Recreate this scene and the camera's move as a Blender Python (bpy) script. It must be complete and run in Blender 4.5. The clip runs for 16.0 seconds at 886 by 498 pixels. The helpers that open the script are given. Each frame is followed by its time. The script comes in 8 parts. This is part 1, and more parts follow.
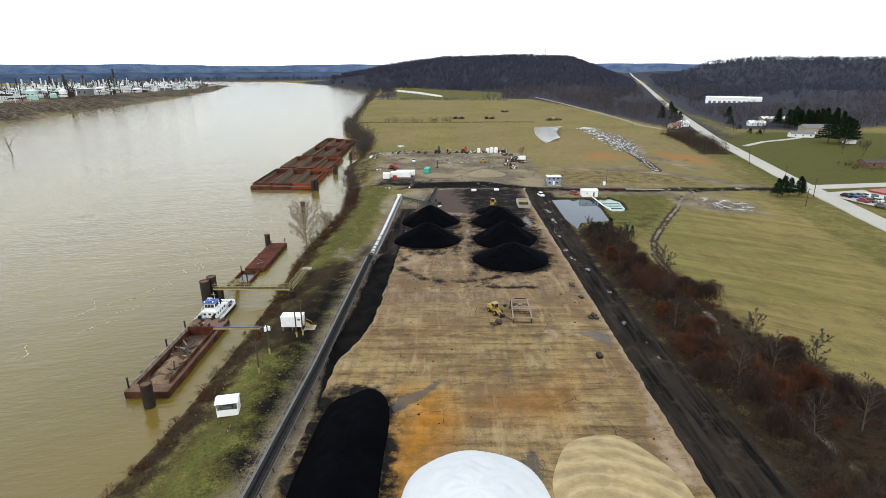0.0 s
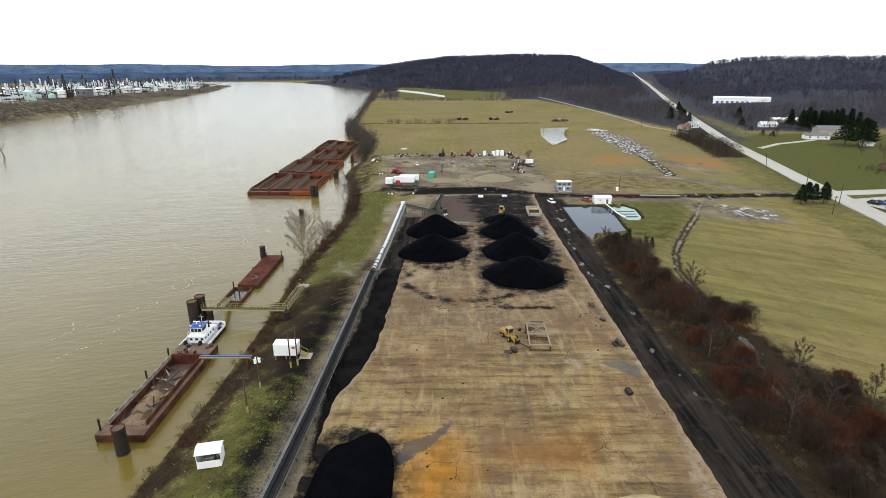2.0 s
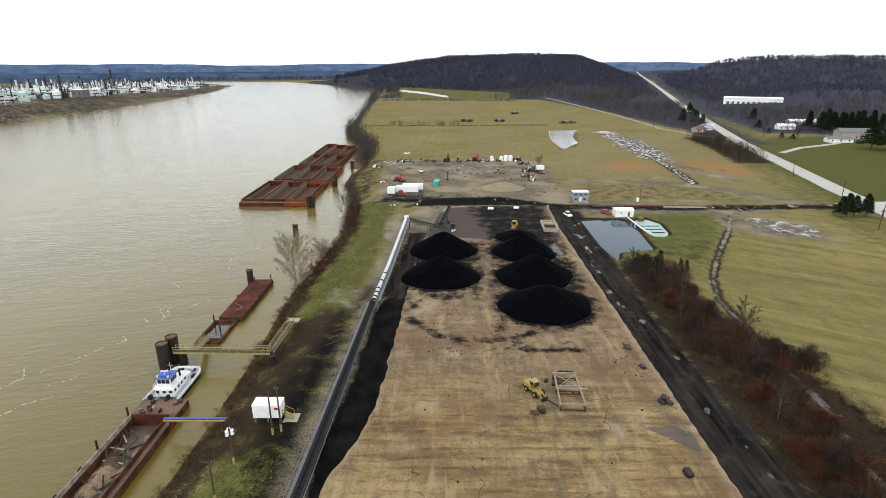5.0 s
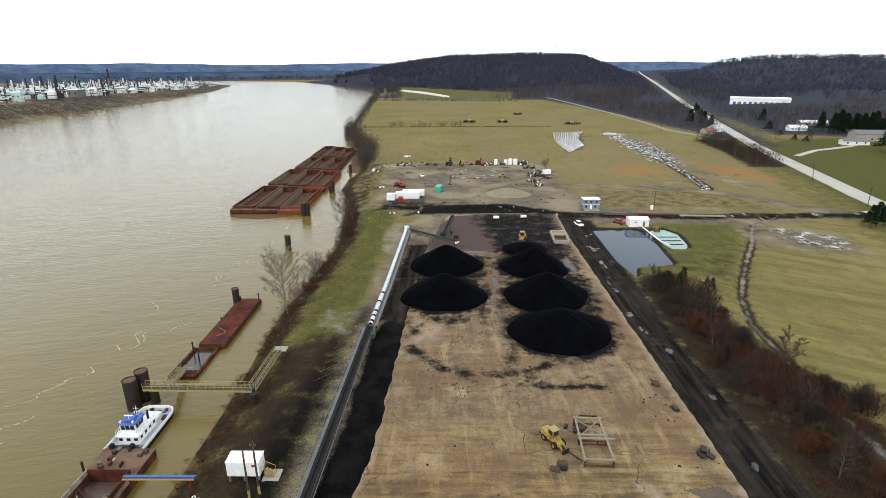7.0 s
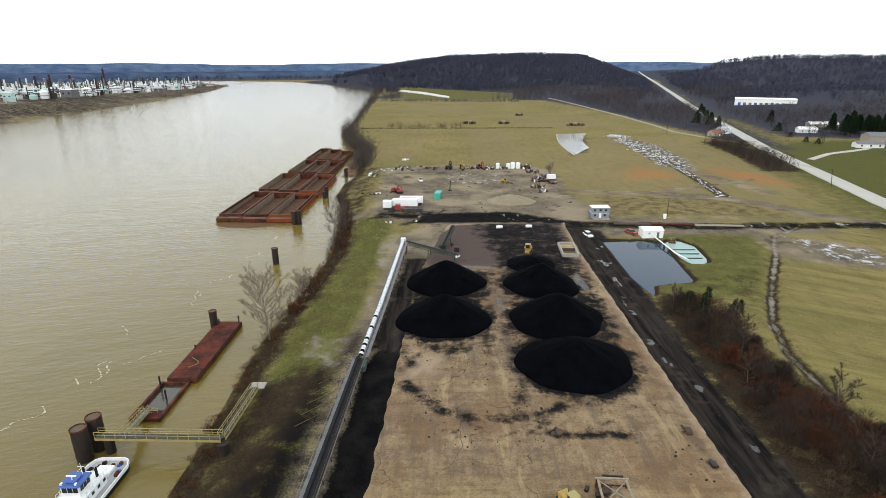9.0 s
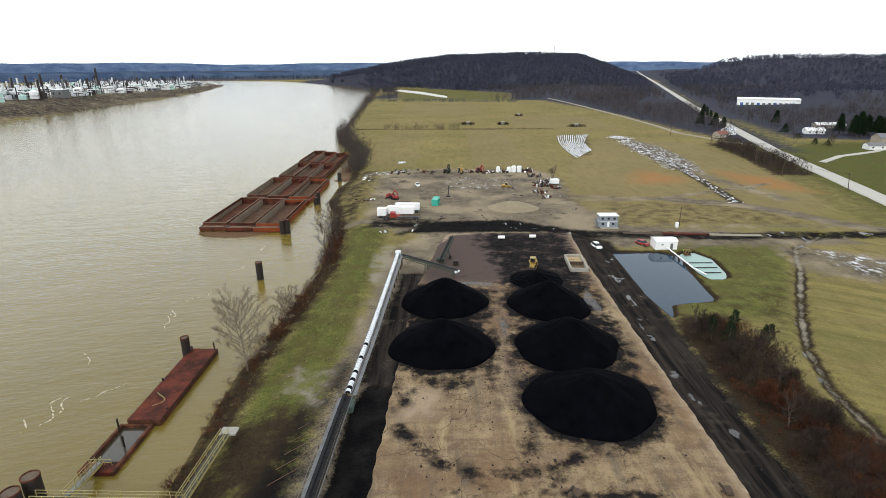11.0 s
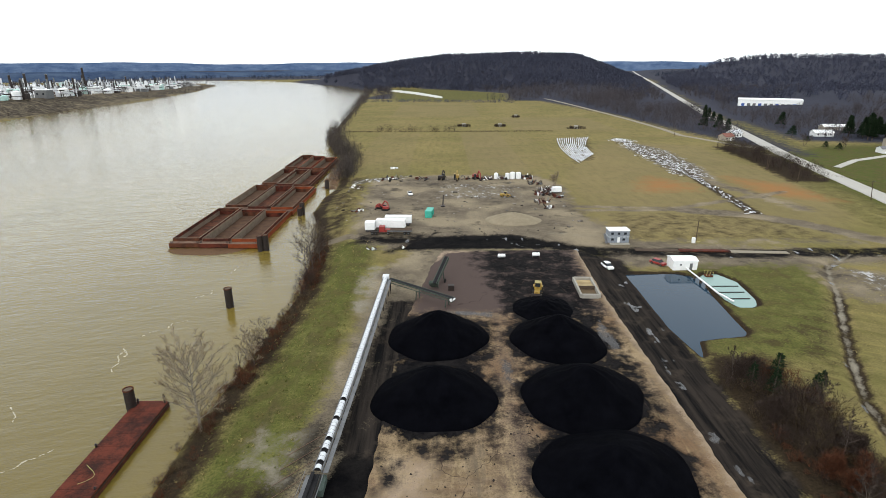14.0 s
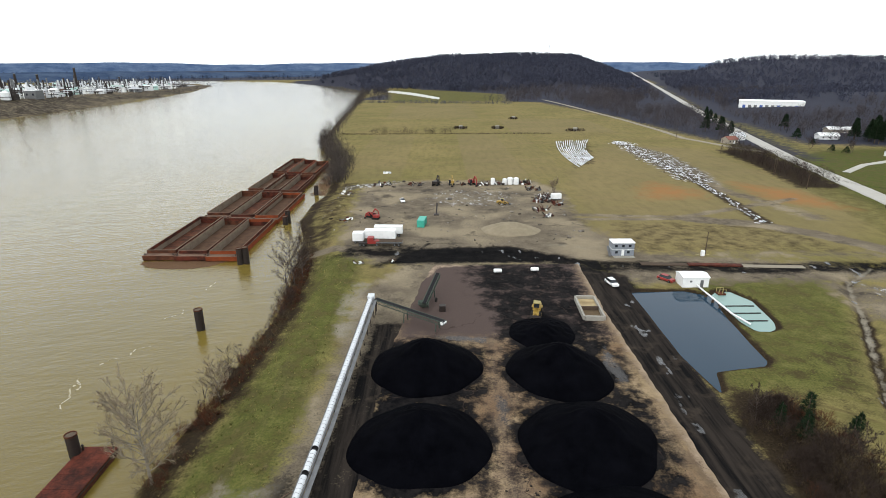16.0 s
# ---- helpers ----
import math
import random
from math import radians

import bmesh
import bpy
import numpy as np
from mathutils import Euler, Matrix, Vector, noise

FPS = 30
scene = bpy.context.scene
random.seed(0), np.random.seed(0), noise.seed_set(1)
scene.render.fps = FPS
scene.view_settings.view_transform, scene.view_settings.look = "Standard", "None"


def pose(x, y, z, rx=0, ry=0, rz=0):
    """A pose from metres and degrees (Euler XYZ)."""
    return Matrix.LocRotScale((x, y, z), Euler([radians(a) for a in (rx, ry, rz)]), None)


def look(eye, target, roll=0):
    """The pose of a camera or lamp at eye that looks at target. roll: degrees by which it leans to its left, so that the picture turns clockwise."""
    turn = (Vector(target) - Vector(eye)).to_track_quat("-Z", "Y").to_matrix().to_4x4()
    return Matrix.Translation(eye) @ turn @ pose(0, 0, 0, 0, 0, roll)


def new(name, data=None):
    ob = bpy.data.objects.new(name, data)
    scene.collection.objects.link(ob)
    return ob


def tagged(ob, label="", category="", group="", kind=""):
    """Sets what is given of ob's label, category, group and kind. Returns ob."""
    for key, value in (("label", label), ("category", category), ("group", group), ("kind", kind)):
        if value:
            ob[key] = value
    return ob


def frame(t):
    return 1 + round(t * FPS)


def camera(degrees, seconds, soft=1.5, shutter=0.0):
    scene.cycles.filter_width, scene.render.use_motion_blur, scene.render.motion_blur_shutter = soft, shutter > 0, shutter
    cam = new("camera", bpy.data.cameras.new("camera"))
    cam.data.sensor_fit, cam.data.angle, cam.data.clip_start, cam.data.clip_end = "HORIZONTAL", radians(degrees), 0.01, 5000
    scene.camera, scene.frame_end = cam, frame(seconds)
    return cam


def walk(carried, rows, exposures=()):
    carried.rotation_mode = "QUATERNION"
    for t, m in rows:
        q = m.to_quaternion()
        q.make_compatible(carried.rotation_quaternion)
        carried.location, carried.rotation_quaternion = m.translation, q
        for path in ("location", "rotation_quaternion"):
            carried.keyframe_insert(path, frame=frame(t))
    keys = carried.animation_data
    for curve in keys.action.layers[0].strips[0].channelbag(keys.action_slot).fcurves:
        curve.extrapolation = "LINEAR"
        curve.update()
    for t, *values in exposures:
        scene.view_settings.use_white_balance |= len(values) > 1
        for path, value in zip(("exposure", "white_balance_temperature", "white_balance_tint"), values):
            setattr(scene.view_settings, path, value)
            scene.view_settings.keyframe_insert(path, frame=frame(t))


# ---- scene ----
# camera: a drone flying upstream, level, over a coal yard beside a river
cam = camera(78.47, 16.0, 0.62)
PATH = [
    (0.0, -0.00, 0.00, 55.00, -18.69, 0.21, 0.00),
    (1.5, -1.15, 9.01, 55.16, -18.72, 0.24, 0.17),
    (3.5, -2.52, 21.86, 55.73, -18.74, 0.29, 0.31),
    (7.0, -4.26, 45.28, 55.93, -18.83, 0.31, 0.50),
    (9.0, -4.34, 59.19, 55.64, -18.82, 0.26, 0.48),
    (12.5, -4.50, 81.85, 55.36, -18.88, 0.29, -0.00),
    (14.5, -3.58, 94.06, 55.36, -18.87, 0.23, -0.26),
    (16.0, -2.14, 103.05, 55.36, -18.82, 0.17, -0.39),
]
walk(cam, [(t, pose(x, y, z, 90 + p, r, w)) for t, x, y, z, p, r, w in PATH])

# ---------- light: bright overcast ----------
world = bpy.data.worlds.new("world")
scene.world = world
world.use_nodes = True
wn = world.node_tree.nodes
wl = world.node_tree.links
sky = wn.new("ShaderNodeTexSky")
sky.sky_type = "NISHITA"
sky.sun_disc = False
sky.sun_elevation, sky.sun_rotation = radians(38), radians(215)
sky.dust_density = 3.0
cloud = wn.new("ShaderNodeMix")
cloud.data_type = "RGBA"
cloud.inputs[0].default_value = 0.74
cloud.inputs[7].default_value = (15.6, 16.5, 17.0, 1)
wl.new(sky.outputs[0], cloud.inputs[6])
wl.new(cloud.outputs[2], wn["Background"].inputs[0])
wn["Background"].inputs[1].default_value = 0.114
sun = new("sun", bpy.data.lights.new("sun", "SUN"))
sun.data.energy, sun.data.angle, sun.data.color = 0.9, radians(14), (1.0, 0.98, 0.95)
sun.matrix_world = look((0, 0, 100), (0 + 60, 100 + 42, 10))
scene.view_settings.exposure = 0.0

# ---------- materials ----------
MATS = {}


def nodes_of(m):
    m.use_nodes = True
    t = m.node_tree
    return t, t.nodes, t.links, t.nodes["Principled BSDF"]


def noise_tex(t, scale, detail=5, rough=0.6, vec=None):
    n = t.nodes.new("ShaderNodeTexNoise")
    n.inputs["Scale"].default_value = scale
    n.inputs["Detail"].default_value = detail
    n.inputs["Roughness"].default_value = rough
    if vec:
        t.links.new(vec, n.inputs["Vector"])
    return n.outputs["Fac"]


def ramp(t, fac, a, b, lo=0.0, hi=1.0):
    n = t.nodes.new("ShaderNodeMapRange")
    n.inputs[1].default_value, n.inputs[2].default_value = a, b
    n.inputs[3].default_value, n.inputs[4].default_value = lo, hi
    t.links.new(fac, n.inputs[0])
    return n.outputs[0]


def mixc(t, fac, a, b):
    n = t.nodes.new("ShaderNodeMix")
    n.data_type = "RGBA"
    for k, v in ((0, fac), (6, a), (7, b)):
        if isinstance(v, (int, float)):
            n.inputs[k].default_value = v
        elif isinstance(v, tuple):
            n.inputs[k].default_value = (*v, 1)
        else:
            t.links.new(v, n.inputs[k])
    return n.outputs[2]


def arith(t, op, a, b):
    n = t.nodes.new("ShaderNodeMath")
    n.operation = op
    for k, v in ((0, a), (1, b)):
        if isinstance(v, (int, float)):
            n.inputs[k].default_value = v
        else:
            t.links.new(v, n.inputs[k])
    return n.outputs[0]


def position(t, sx=1.0, sy=1.0, sz=1.0, turn=0.0):
    g = t.nodes.new("ShaderNodeNewGeometry")
    m = t.nodes.new("ShaderNodeMapping")
    m.vector_type = "TEXTURE"
    m.inputs["Rotation"].default_value = (0, 0, radians(turn))
    m.inputs["Scale"].default_value = (1 / sx, 1 / sy, 1 / sz)
    t.links.new(g.outputs["Position"], m.inputs["Vector"])
    return m.outputs["Vector"]


def attr(t, name):
    a = t.nodes.new("ShaderNodeAttribute")
    a.attribute_name = name
    return a.outputs["Fac"]


def bump(t, b, height, strength=0.4, dist=0.1):
    n = t.nodes.new("ShaderNodeBump")
    n.inputs["Strength"].default_value, n.inputs["Distance"].default_value = strength, dist
    t.links.new(height, n.inputs["Height"])
    t.links.new(n.outputs["Normal"], b.inputs["Normal"])


def mat(name, col, col2=None, rough=0.7, metal=0.0, scale=1.5, fine=14.0, lo=0.35, hi=0.7, bumps=0.3, island=0.0):
    """A surface in two colours, mixed by broad stains and fine grain."""
    if name in MATS:
        return MATS[name]
    m = bpy.data.materials.new(name)
    t, _, links, b = nodes_of(m)
    v = position(t)
    a = noise_tex(t, scale, 6, 0.65, v)
    f = noise_tex(t, fine, 4, 0.6, v)
    fac = ramp(t, arith(t, "ADD", arith(t, "MULTIPLY", a, 0.7), arith(t, "MULTIPLY", f, 0.3)), lo, hi)
    c2 = col2 or tuple(x * 0.6 for x in col)
    if max(col) < 0.5:
        col, c2 = tuple(x * 0.82 for x in col), tuple(x * 0.82 for x in c2)
    c = mixc(t, fac, col2 and col or col, c2)
    if island:
        g = t.nodes.new("ShaderNodeNewGeometry")
        h = t.nodes.new("ShaderNodeHueSaturation")
        links.new(ramp(t, g.outputs["Random Per Island"], 0, 1, 1 - island, 1 + island), h.inputs["Value"])
        links.new(c, h.inputs["Color"])
        c = h.outputs["Color"]
    links.new(c, b.inputs["Base Color"])
    links.new(ramp(t, f, 0.2, 0.8, max(0.05, rough - 0.12), min(1, rough + 0.12)), b.inputs["Roughness"])
    b.inputs["Metallic"].default_value = metal
    b.inputs["Specular IOR Level"].default_value = 0.5 if rough < 0.65 else 0.015 if name == "coal" else 0.05
    if bumps:
        bump(t, b, f, bumps, 0.05)
    MATS[name] = m
    return m


RUST = mat("rusted_steel", (0.150, 0.058, 0.032), (0.042, 0.022, 0.017), 0.8, 0.1, 0.5, 5, 0.40, 0.60)
RUST_RED = mat("red_oxide_steel", (0.135, 0.036, 0.022), (0.040, 0.018, 0.014), 0.7, 0.0, 0.35, 4, 0.40, 0.58)
RUST_ORANGE = mat("orange_rust_steel", (0.30, 0.07, 0.025), (0.13, 0.038, 0.02), 0.75, 0.1, 0.5, 5)
HOLD = mat("hopper_floor", (0.135, 0.080, 0.050), (0.050, 0.028, 0.020), 0.85, 0.0, 0.4, 5)
HOLD_GREY = mat("weathered_hopper_side", (0.24, 0.20, 0.15), (0.15, 0.10, 0.07), 0.8, 0.0, 0.35, 4)
DARK_STEEL = mat("dark_pile_steel", (0.016, 0.013, 0.012), (0.04, 0.024, 0.018), 0.6, 0.3, 0.8, 7)
BLACK = mat("black_rubber", (0.015, 0.015, 0.016), (0.03, 0.03, 0.03), 0.7)
COAL = mat("coal", (0.0007, 0.0008, 0.0015), (0.0032, 0.0034, 0.0052), 0.85, 0.0, 0.35, 3.0, bumps=0.9)
WHITE = mat("white_paint", (0.78, 0.79, 0.78), (0.62, 0.63, 0.62), 0.5, 0.0, 0.9, 8, 0.45, 0.8, 0.1)
GALV = mat("galvanised_cover", (0.62, 0.64, 0.66), (0.42, 0.43, 0.44), 0.45, 0.2, 1.2, 8, 0.4, 0.8, 0.1)
GREY_STEEL = mat("grey_steel", (0.20, 0.205, 0.21), (0.11, 0.11, 0.11), 0.6, 0.3, 0.8, 7)
BELT = mat("conveyor_belt", (0.014, 0.014, 0.016), (0.035, 0.034, 0.034), 0.8)
YELLOW = mat("yellow_paint", (0.46, 0.29, 0.04), (0.26, 0.17, 0.045), 0.5)
PALE_YELLOW = mat("faded_yellow_paint", (0.40, 0.33, 0.10), (0.27, 0.225, 0.10), 0.6)
BLUE = mat("blue_paint", (0.035, 0.11, 0.42), (0.03, 0.08, 0.3), 0.45)
RED = mat("red_paint", (0.36, 0.03, 0.022), (0.2, 0.025, 0.02), 0.5)
TEAL = mat("teal_paint", (0.05, 0.45, 0.34), (0.04, 0.34, 0.26), 0.5)
TYRE = mat("tyre", (0.02, 0.02, 0.02), (0.04, 0.035, 0.03), 0.85)
WOOD = mat("weathered_wood", (0.11, 0.08, 0.058), (0.06, 0.045, 0.034), 0.85)
CONCRETE = mat("concrete", (0.42, 0.40, 0.35), (0.28, 0.26, 0.22), 0.85, 0.0, 0.5, 6)
GLASS = mat("dark_window", (0.02, 0.025, 0.03), (0.03, 0.035, 0.04), 0.12, 0.0, bumps=0)
DECK_DUST = mat("dusty_deck_steel", (0.235, 0.155, 0.112), (0.085, 0.046, 0.033), 0.8, 0.0, 0.35, 4)
# bare twigs with the blue haze of distance mixed into their colour
HAZE_BLUE_WOOD = mat("haze_blue_woods", (0.040, 0.048, 0.070), (0.026, 0.033, 0.052), 0.95, scale=0.02, fine=0.3, island=0.3)
BARK = mat("bark", (0.13, 0.105, 0.085), (0.08, 0.06, 0.05), 0.9)
PALE_BARK = mat("pale_bark", (0.31, 0.27, 0.21), (0.19, 0.16, 0.125), 0.9)
TWIG = mat("bare_twigs", (0.066, 0.047, 0.038), (0.034, 0.026, 0.022), 0.95, island=0.35)
TWIG_PALE = mat("pale_twigs", (0.34, 0.275, 0.185), (0.21, 0.16, 0.105), 0.95, island=0.25)
RED_BRUSH = mat("russet_brush", (0.130, 0.050, 0.026), (0.050, 0.024, 0.015), 0.95, island=0.4)
DRY_BRUSH = mat("dry_brush", (0.13, 0.095, 0.052), (0.08, 0.058, 0.034), 0.95, island=0.4)
GRASS_TUFT = mat("grass_tuft", (0.17, 0.20, 0.055), (0.19, 0.17, 0.065), 0.95, scale=0.3, island=0.4)
DRY_TUFT = mat("dry_tuft", (0.38, 0.31, 0.13), (0.26, 0.22, 0.09), 0.95, scale=0.15, island=0.4)
PINE = mat("pine_needles", (0.022, 0.04, 0.018), (0.013, 0.024, 0.012), 0.9, island=0.4)
# far twigs: a blue-grey haze tint is painted into both colours
HAZY_FAR_WOOD = mat("hazy_far_woods", (0.078, 0.082, 0.114), (0.050, 0.055, 0.082), 0.95, scale=0.012, fine=0.2, island=0.28)
ROOF_GREY = mat("grey_roof", (0.22, 0.22, 0.23), (0.15, 0.15, 0.16), 0.8)
SNOW = mat("white_residue", (0.72, 0.74, 0.78), (0.30, 0.30, 0.31), 0.6, 0.0, 0.12, 0.9, 0.44, 0.62)

# ---------- mesh helpers ----------


class Mesh:
    """Collects vertices and faces of one part."""

    def __init__(self):
        self.v, self.f = [], []

    def add(self, vs, fs):
        k = len(self.v)
        self.v += [tuple(p) for p in vs]
        self.f += [tuple(k + i for i in f) for f in fs]
        return self

    def box(self, x0, y0, z0, x1, y1, z1, c=0.0, m=None):
        """A box with its vertical and top edges chamfered by c."""
        if c <= 0:
            vs = [(x, y, z) for z in (z0, z1) for x, y in ((x0, y0), (x1, y0), (x1, y1), (x0, y1))]
            fs = [(3, 2, 1, 0), (4, 5, 6, 7), (0, 1, 5, 4), (1, 2, 6, 5), (2, 3, 7, 6), (3, 0, 4, 7)]
        else:
            ring = [(x0 + c, y0), (x1 - c, y0), (x1, y0 + c), (x1, y1 - c), (x1 - c, y1), (x0 + c, y1), (x0, y1 - c), (x0, y0 + c)]
            cx, cy = (x0 + x1) / 2, (y0 + y1) / 2
            top = [(x - c * (1 if x > cx else -1) * 0.7, y - c * (1 if y > cy else -1) * 0.7) for x, y in ring]
            vs = [(*p, z0) for p in ring] + [(*p, z1 - c) for p in ring] + [(*p, z1) for p in top]
            fs = [tuple(range(7, -1, -1)), tuple(range(16, 24))]
            for a in (0, 8):
                fs += [(a + i, a + (i + 1) % 8, a + 8 + (i + 1) % 8, a + 8 + i) for i in range(8)]
        if m:
            vs = [m @ Vector(p) for p in vs]
        return self.add(vs, fs)

    def tube(self, p, q, r0, r1=None, n=8, caps=True):
        p, q = Vector(p), Vector(q)
        r1 = r0 if r1 is None else r1
        d = (q - p).normalized()
        a = d.orthogonal().normalized()
        b = d.cross(a)
        vs = []
        for c, r in ((p, r0), (q, r1)):
            vs += [c + (a * math.cos(6.28319 * i / n) + b * math.sin(6.28319 * i / n)) * r for i in range(n)]
        fs = [(i, (i + 1) % n, n + (i + 1) % n, n + i) for i in range(n)]
        if caps:
            fs += [tuple(range(n - 1, -1, -1)), tuple(range(n, 2 * n))]
        return self.add(vs, fs)

    def prism(self, pts, z0, z1):
        n = len(pts)
        vs = [(*p, z0) for p in pts] + [(*p, z1) for p in pts]
        return self.add(vs, [tuple(range(n - 1, -1, -1)), tuple(range(n, 2 * n))] + [(i, (i + 1) % n, n + (i + 1) % n, n + i) for i in range(n)])

    def beam(self, p, q, w, h):
        """A square bar from p to q."""
        p, q = Vector(p), Vector(q)
        d = q - p
        m = Matrix.Translation(p) @ d.to_track_quat("Y", "Z").to_matrix().to_4x4()
        return self.box(-w / 2, 0, -h / 2, w / 2, d.length, h / 2, 0, m)


def part(name, mb, material, parent=None, label="", smooth=False):
    me = bpy.data.meshes.new(name)
    me.from_pydata(mb.v, [], mb.f)
    if smooth:
        me.polygons.foreach_set("use_smooth", [True] * len(me.polygons))
    me.materials.append(material)
    ob = new(name, me)
    if parent:
        ob.parent = parent
    if label:
        ob["label"] = label
    return ob


def thing(name, label, category, m=None, group="", kind=""):
    ob = new(name)
    ob.empty_display_size = 0.2
    if m:
        ob.matrix_world = m
    return tagged(ob, label, category, group, kind)


def grid_mesh(name, X, Y, Z, masks, material):
    """A sheet over a grid of places, with named masks on its points."""
    ny, nx = X.shape
    me = bpy.data.meshes.new(name)
    co = np.stack([X, Y, Z], -1).reshape(-1, 3).astype(np.float32)
    i = np.arange(ny * nx).reshape(ny, nx)
    q = np.stack([i[:-1, :-1], i[:-1, 1:], i[1:, 1:], i[1:, :-1]], -1).reshape(-1, 4)
    me.vertices.add(len(co))
    me.vertices.foreach_set("co", co.ravel())
    me.loops.add(q.size)
    me.loops.foreach_set("vertex_index", q.ravel().astype(np.int32))
    me.polygons.add(len(q))
    me.polygons.foreach_set("loop_start", np.arange(0, q.size, 4, dtype=np.int32))
    me.polygons.foreach_set("use_smooth", np.ones(len(q), dtype=bool))
    for k, v in masks.items():
        me.attributes.new(k, "FLOAT", "POINT").data.foreach_set("value", v.ravel().astype(np.float32))
    me.update(calc_edges=True)
    me.materials.append(material)
    return new(name, me)


def inside(pts, X, Y):
    """Signed distance to a polygon, positive within."""
    p = np.array(pts, float)
    best = np.full(X.shape, 1e18)
    odd = np.zeros(X.shape, bool)
    for (ax, ay), (bx, by) in zip(p, np.roll(p, -1, 0)):
        dx, dy = bx - ax, by - ay
        t = np.clip(((X - ax) * dx + (Y - ay) * dy) / (dx * dx + dy * dy + 1e-9), 0, 1)
        best = np.minimum(best, (X - ax - t * dx) ** 2 + (Y - ay - t * dy) ** 2)
        with np.errstate(divide="ignore", invalid="ignore"):
            odd ^= ((ay > Y) != (by > Y)) & (X < dx * (Y - ay) / (dy if dy else 1e-9) + ax)
    return np.where(odd, 1, -1) * np.sqrt(best)


def along(pts, X, Y):
    """Distance to a line through pts."""
    best = np.full(X.shape, 1e18)
    for (ax, ay), (bx, by) in zip(pts, pts[1:]):
        dx, dy = bx - ax, by - ay
        t = np.clip(((X - ax) * dx + (Y - ay) * dy) / (dx * dx + dy * dy + 1e-9), 0, 1)
        best = np.minimum(best, (X - ax - t * dx) ** 2 + (Y - ay - t * dy) ** 2)
    return np.sqrt(best)


def soft(d, w):
    """0 outside to 1 inside over a width w round the edge."""
    return np.clip(d / w + 0.5, 0, 1)


def spread(a, b, lo, hi, step, grow, far0, far1):
    """Coordinates: even from lo to hi, then wider and wider out to far0 and far1."""
    mid = list(np.arange(lo, hi + step / 2, step))
    out, s = [mid[-1]], step
    while out[-1] < far1:
        s *= grow
        out.append(out[-1] + s)
    back, s = [mid[0]], step
    while back[-1] > far0:
        s *= grow
        back.append(back[-1] - s)
    return np.array(back[:0:-1] + mid + out[1:])


def lump(X, Y, s, k=0.0):
    """Cheap smooth unevenness between about -1 and 1."""
    return (np.sin(X / s + 1.3 * np.sin(Y / s * 0.7 + k)) + np.sin(Y / s * 1.17 + 2.1 * np.sin(X / s * 0.43 + k * 2)) + np.sin((X + Y) / s * 2.3 + k)) / 3


WATER = -2.8

# ---------- the lie of the land ----------
BANK = [(-48, -60), (-48, 61), (-46, 79), (-45, 100), (-44.5, 127), (-46, 166), (-43.5, 200), (-42, 223), (-46, 262), (-50, 284), (-57, 308), (-58, 334), (-55.5, 352), (-58, 376), (-63, 420), (-97, 540), (-117, 770),
        (-138, 1040), (-160, 1275), (-182, 1407), (-269, 1643), (-428, 1915), (-603, 2132), (-900, 2260), (-2600, 2500)]
FAR_BANK = [(-2600, 2150), (-1100, 2010), (-760, 1880), (-655, 1765), (-560, 1400), (-505, 1047), (-498, 780), (-465, 583), (-430, 300), (-420, -400)]
RIVER = [(-47, -400)] + BANK + FAR_BANK
POND = [(47.3, 231.5), (61, 232), (66, 229), (64, 215), (62.3, 197), (61, 195.5), (50.3, 193.5), (48.2, 186.5), (46.6, 200), (47.2, 222)]
BASIN = [(66.8, 229), (69, 231.3), (72.4, 231.4), (75, 225.7), (73.6, 214), (72.2, 210.8), (70, 209.5), (67.6, 210), (66.5, 214), (66.6, 222)]
INLET = [(-111, 1401), (-56, 1290), (-4, 1130), (-4, 1060), (-50, 1180), (-120, 1330)]
HIGHWAY = [(60, -330), (132, 45), (158.5, 186), (176, 276), (212, 432), (305, 752), (600, 1700), (969, 2906), (1500, 4600)]
SIDE_ROAD = [(166, 1010), (171, 960), (188, 675), (190, 580), (188, 530), (205, 470), (216, 452)]
MEADOW = [(-82, 975), (105, 985), (125, 1190), (20, 1330), (-70, 1420), (-122, 1420), (-110, 1300), (-94, 1130)]
TRENCH = [(131, 440), (128, 400), (125, 365), (121, 325), (117, 292)]
DITCH = [(122, 248), (106.4, 236), (100, 224), (95.8, 216), (84, 197), (77.5, 186), (70, 172), (64.9, 157), (63.4, 140), (61.8, 113), (57.9, 98), (60, 60), (62, 0)]


def bank_x(y):
    p = np.array(BANK)
    return np.interp(y, p[:, 1], p[:, 0])


def hills(X, Y):
    road = along(HIGHWAY, X, Y)
    keep = np.clip((road - 25) / 190, 0, 1)
    a = 72 * np.exp(-(along([(60, 1760), (440, 1700)], X, Y) / 330) ** 2)
    b = 66 * np.exp(-(along([(1050, 1850), (2600, 1500)], X, Y) / 400) ** 2)
    c = 14 * np.exp(-(along([(560, 900), (1500, 800)], X, Y) / 230) ** 2)
    far = 16 * np.clip((Y - 2600) / 900, 0, 1) * (0.8 + 0.2 * lump(X, Y, 330))
    keep = keep * np.clip((-inside(MEADOW, X, Y) - 10) / 170, 0, 1)
    return np.maximum(np.maximum(a, b), c) * keep * (1 + 0.06 * lump(X, Y, 70)) + far * keep


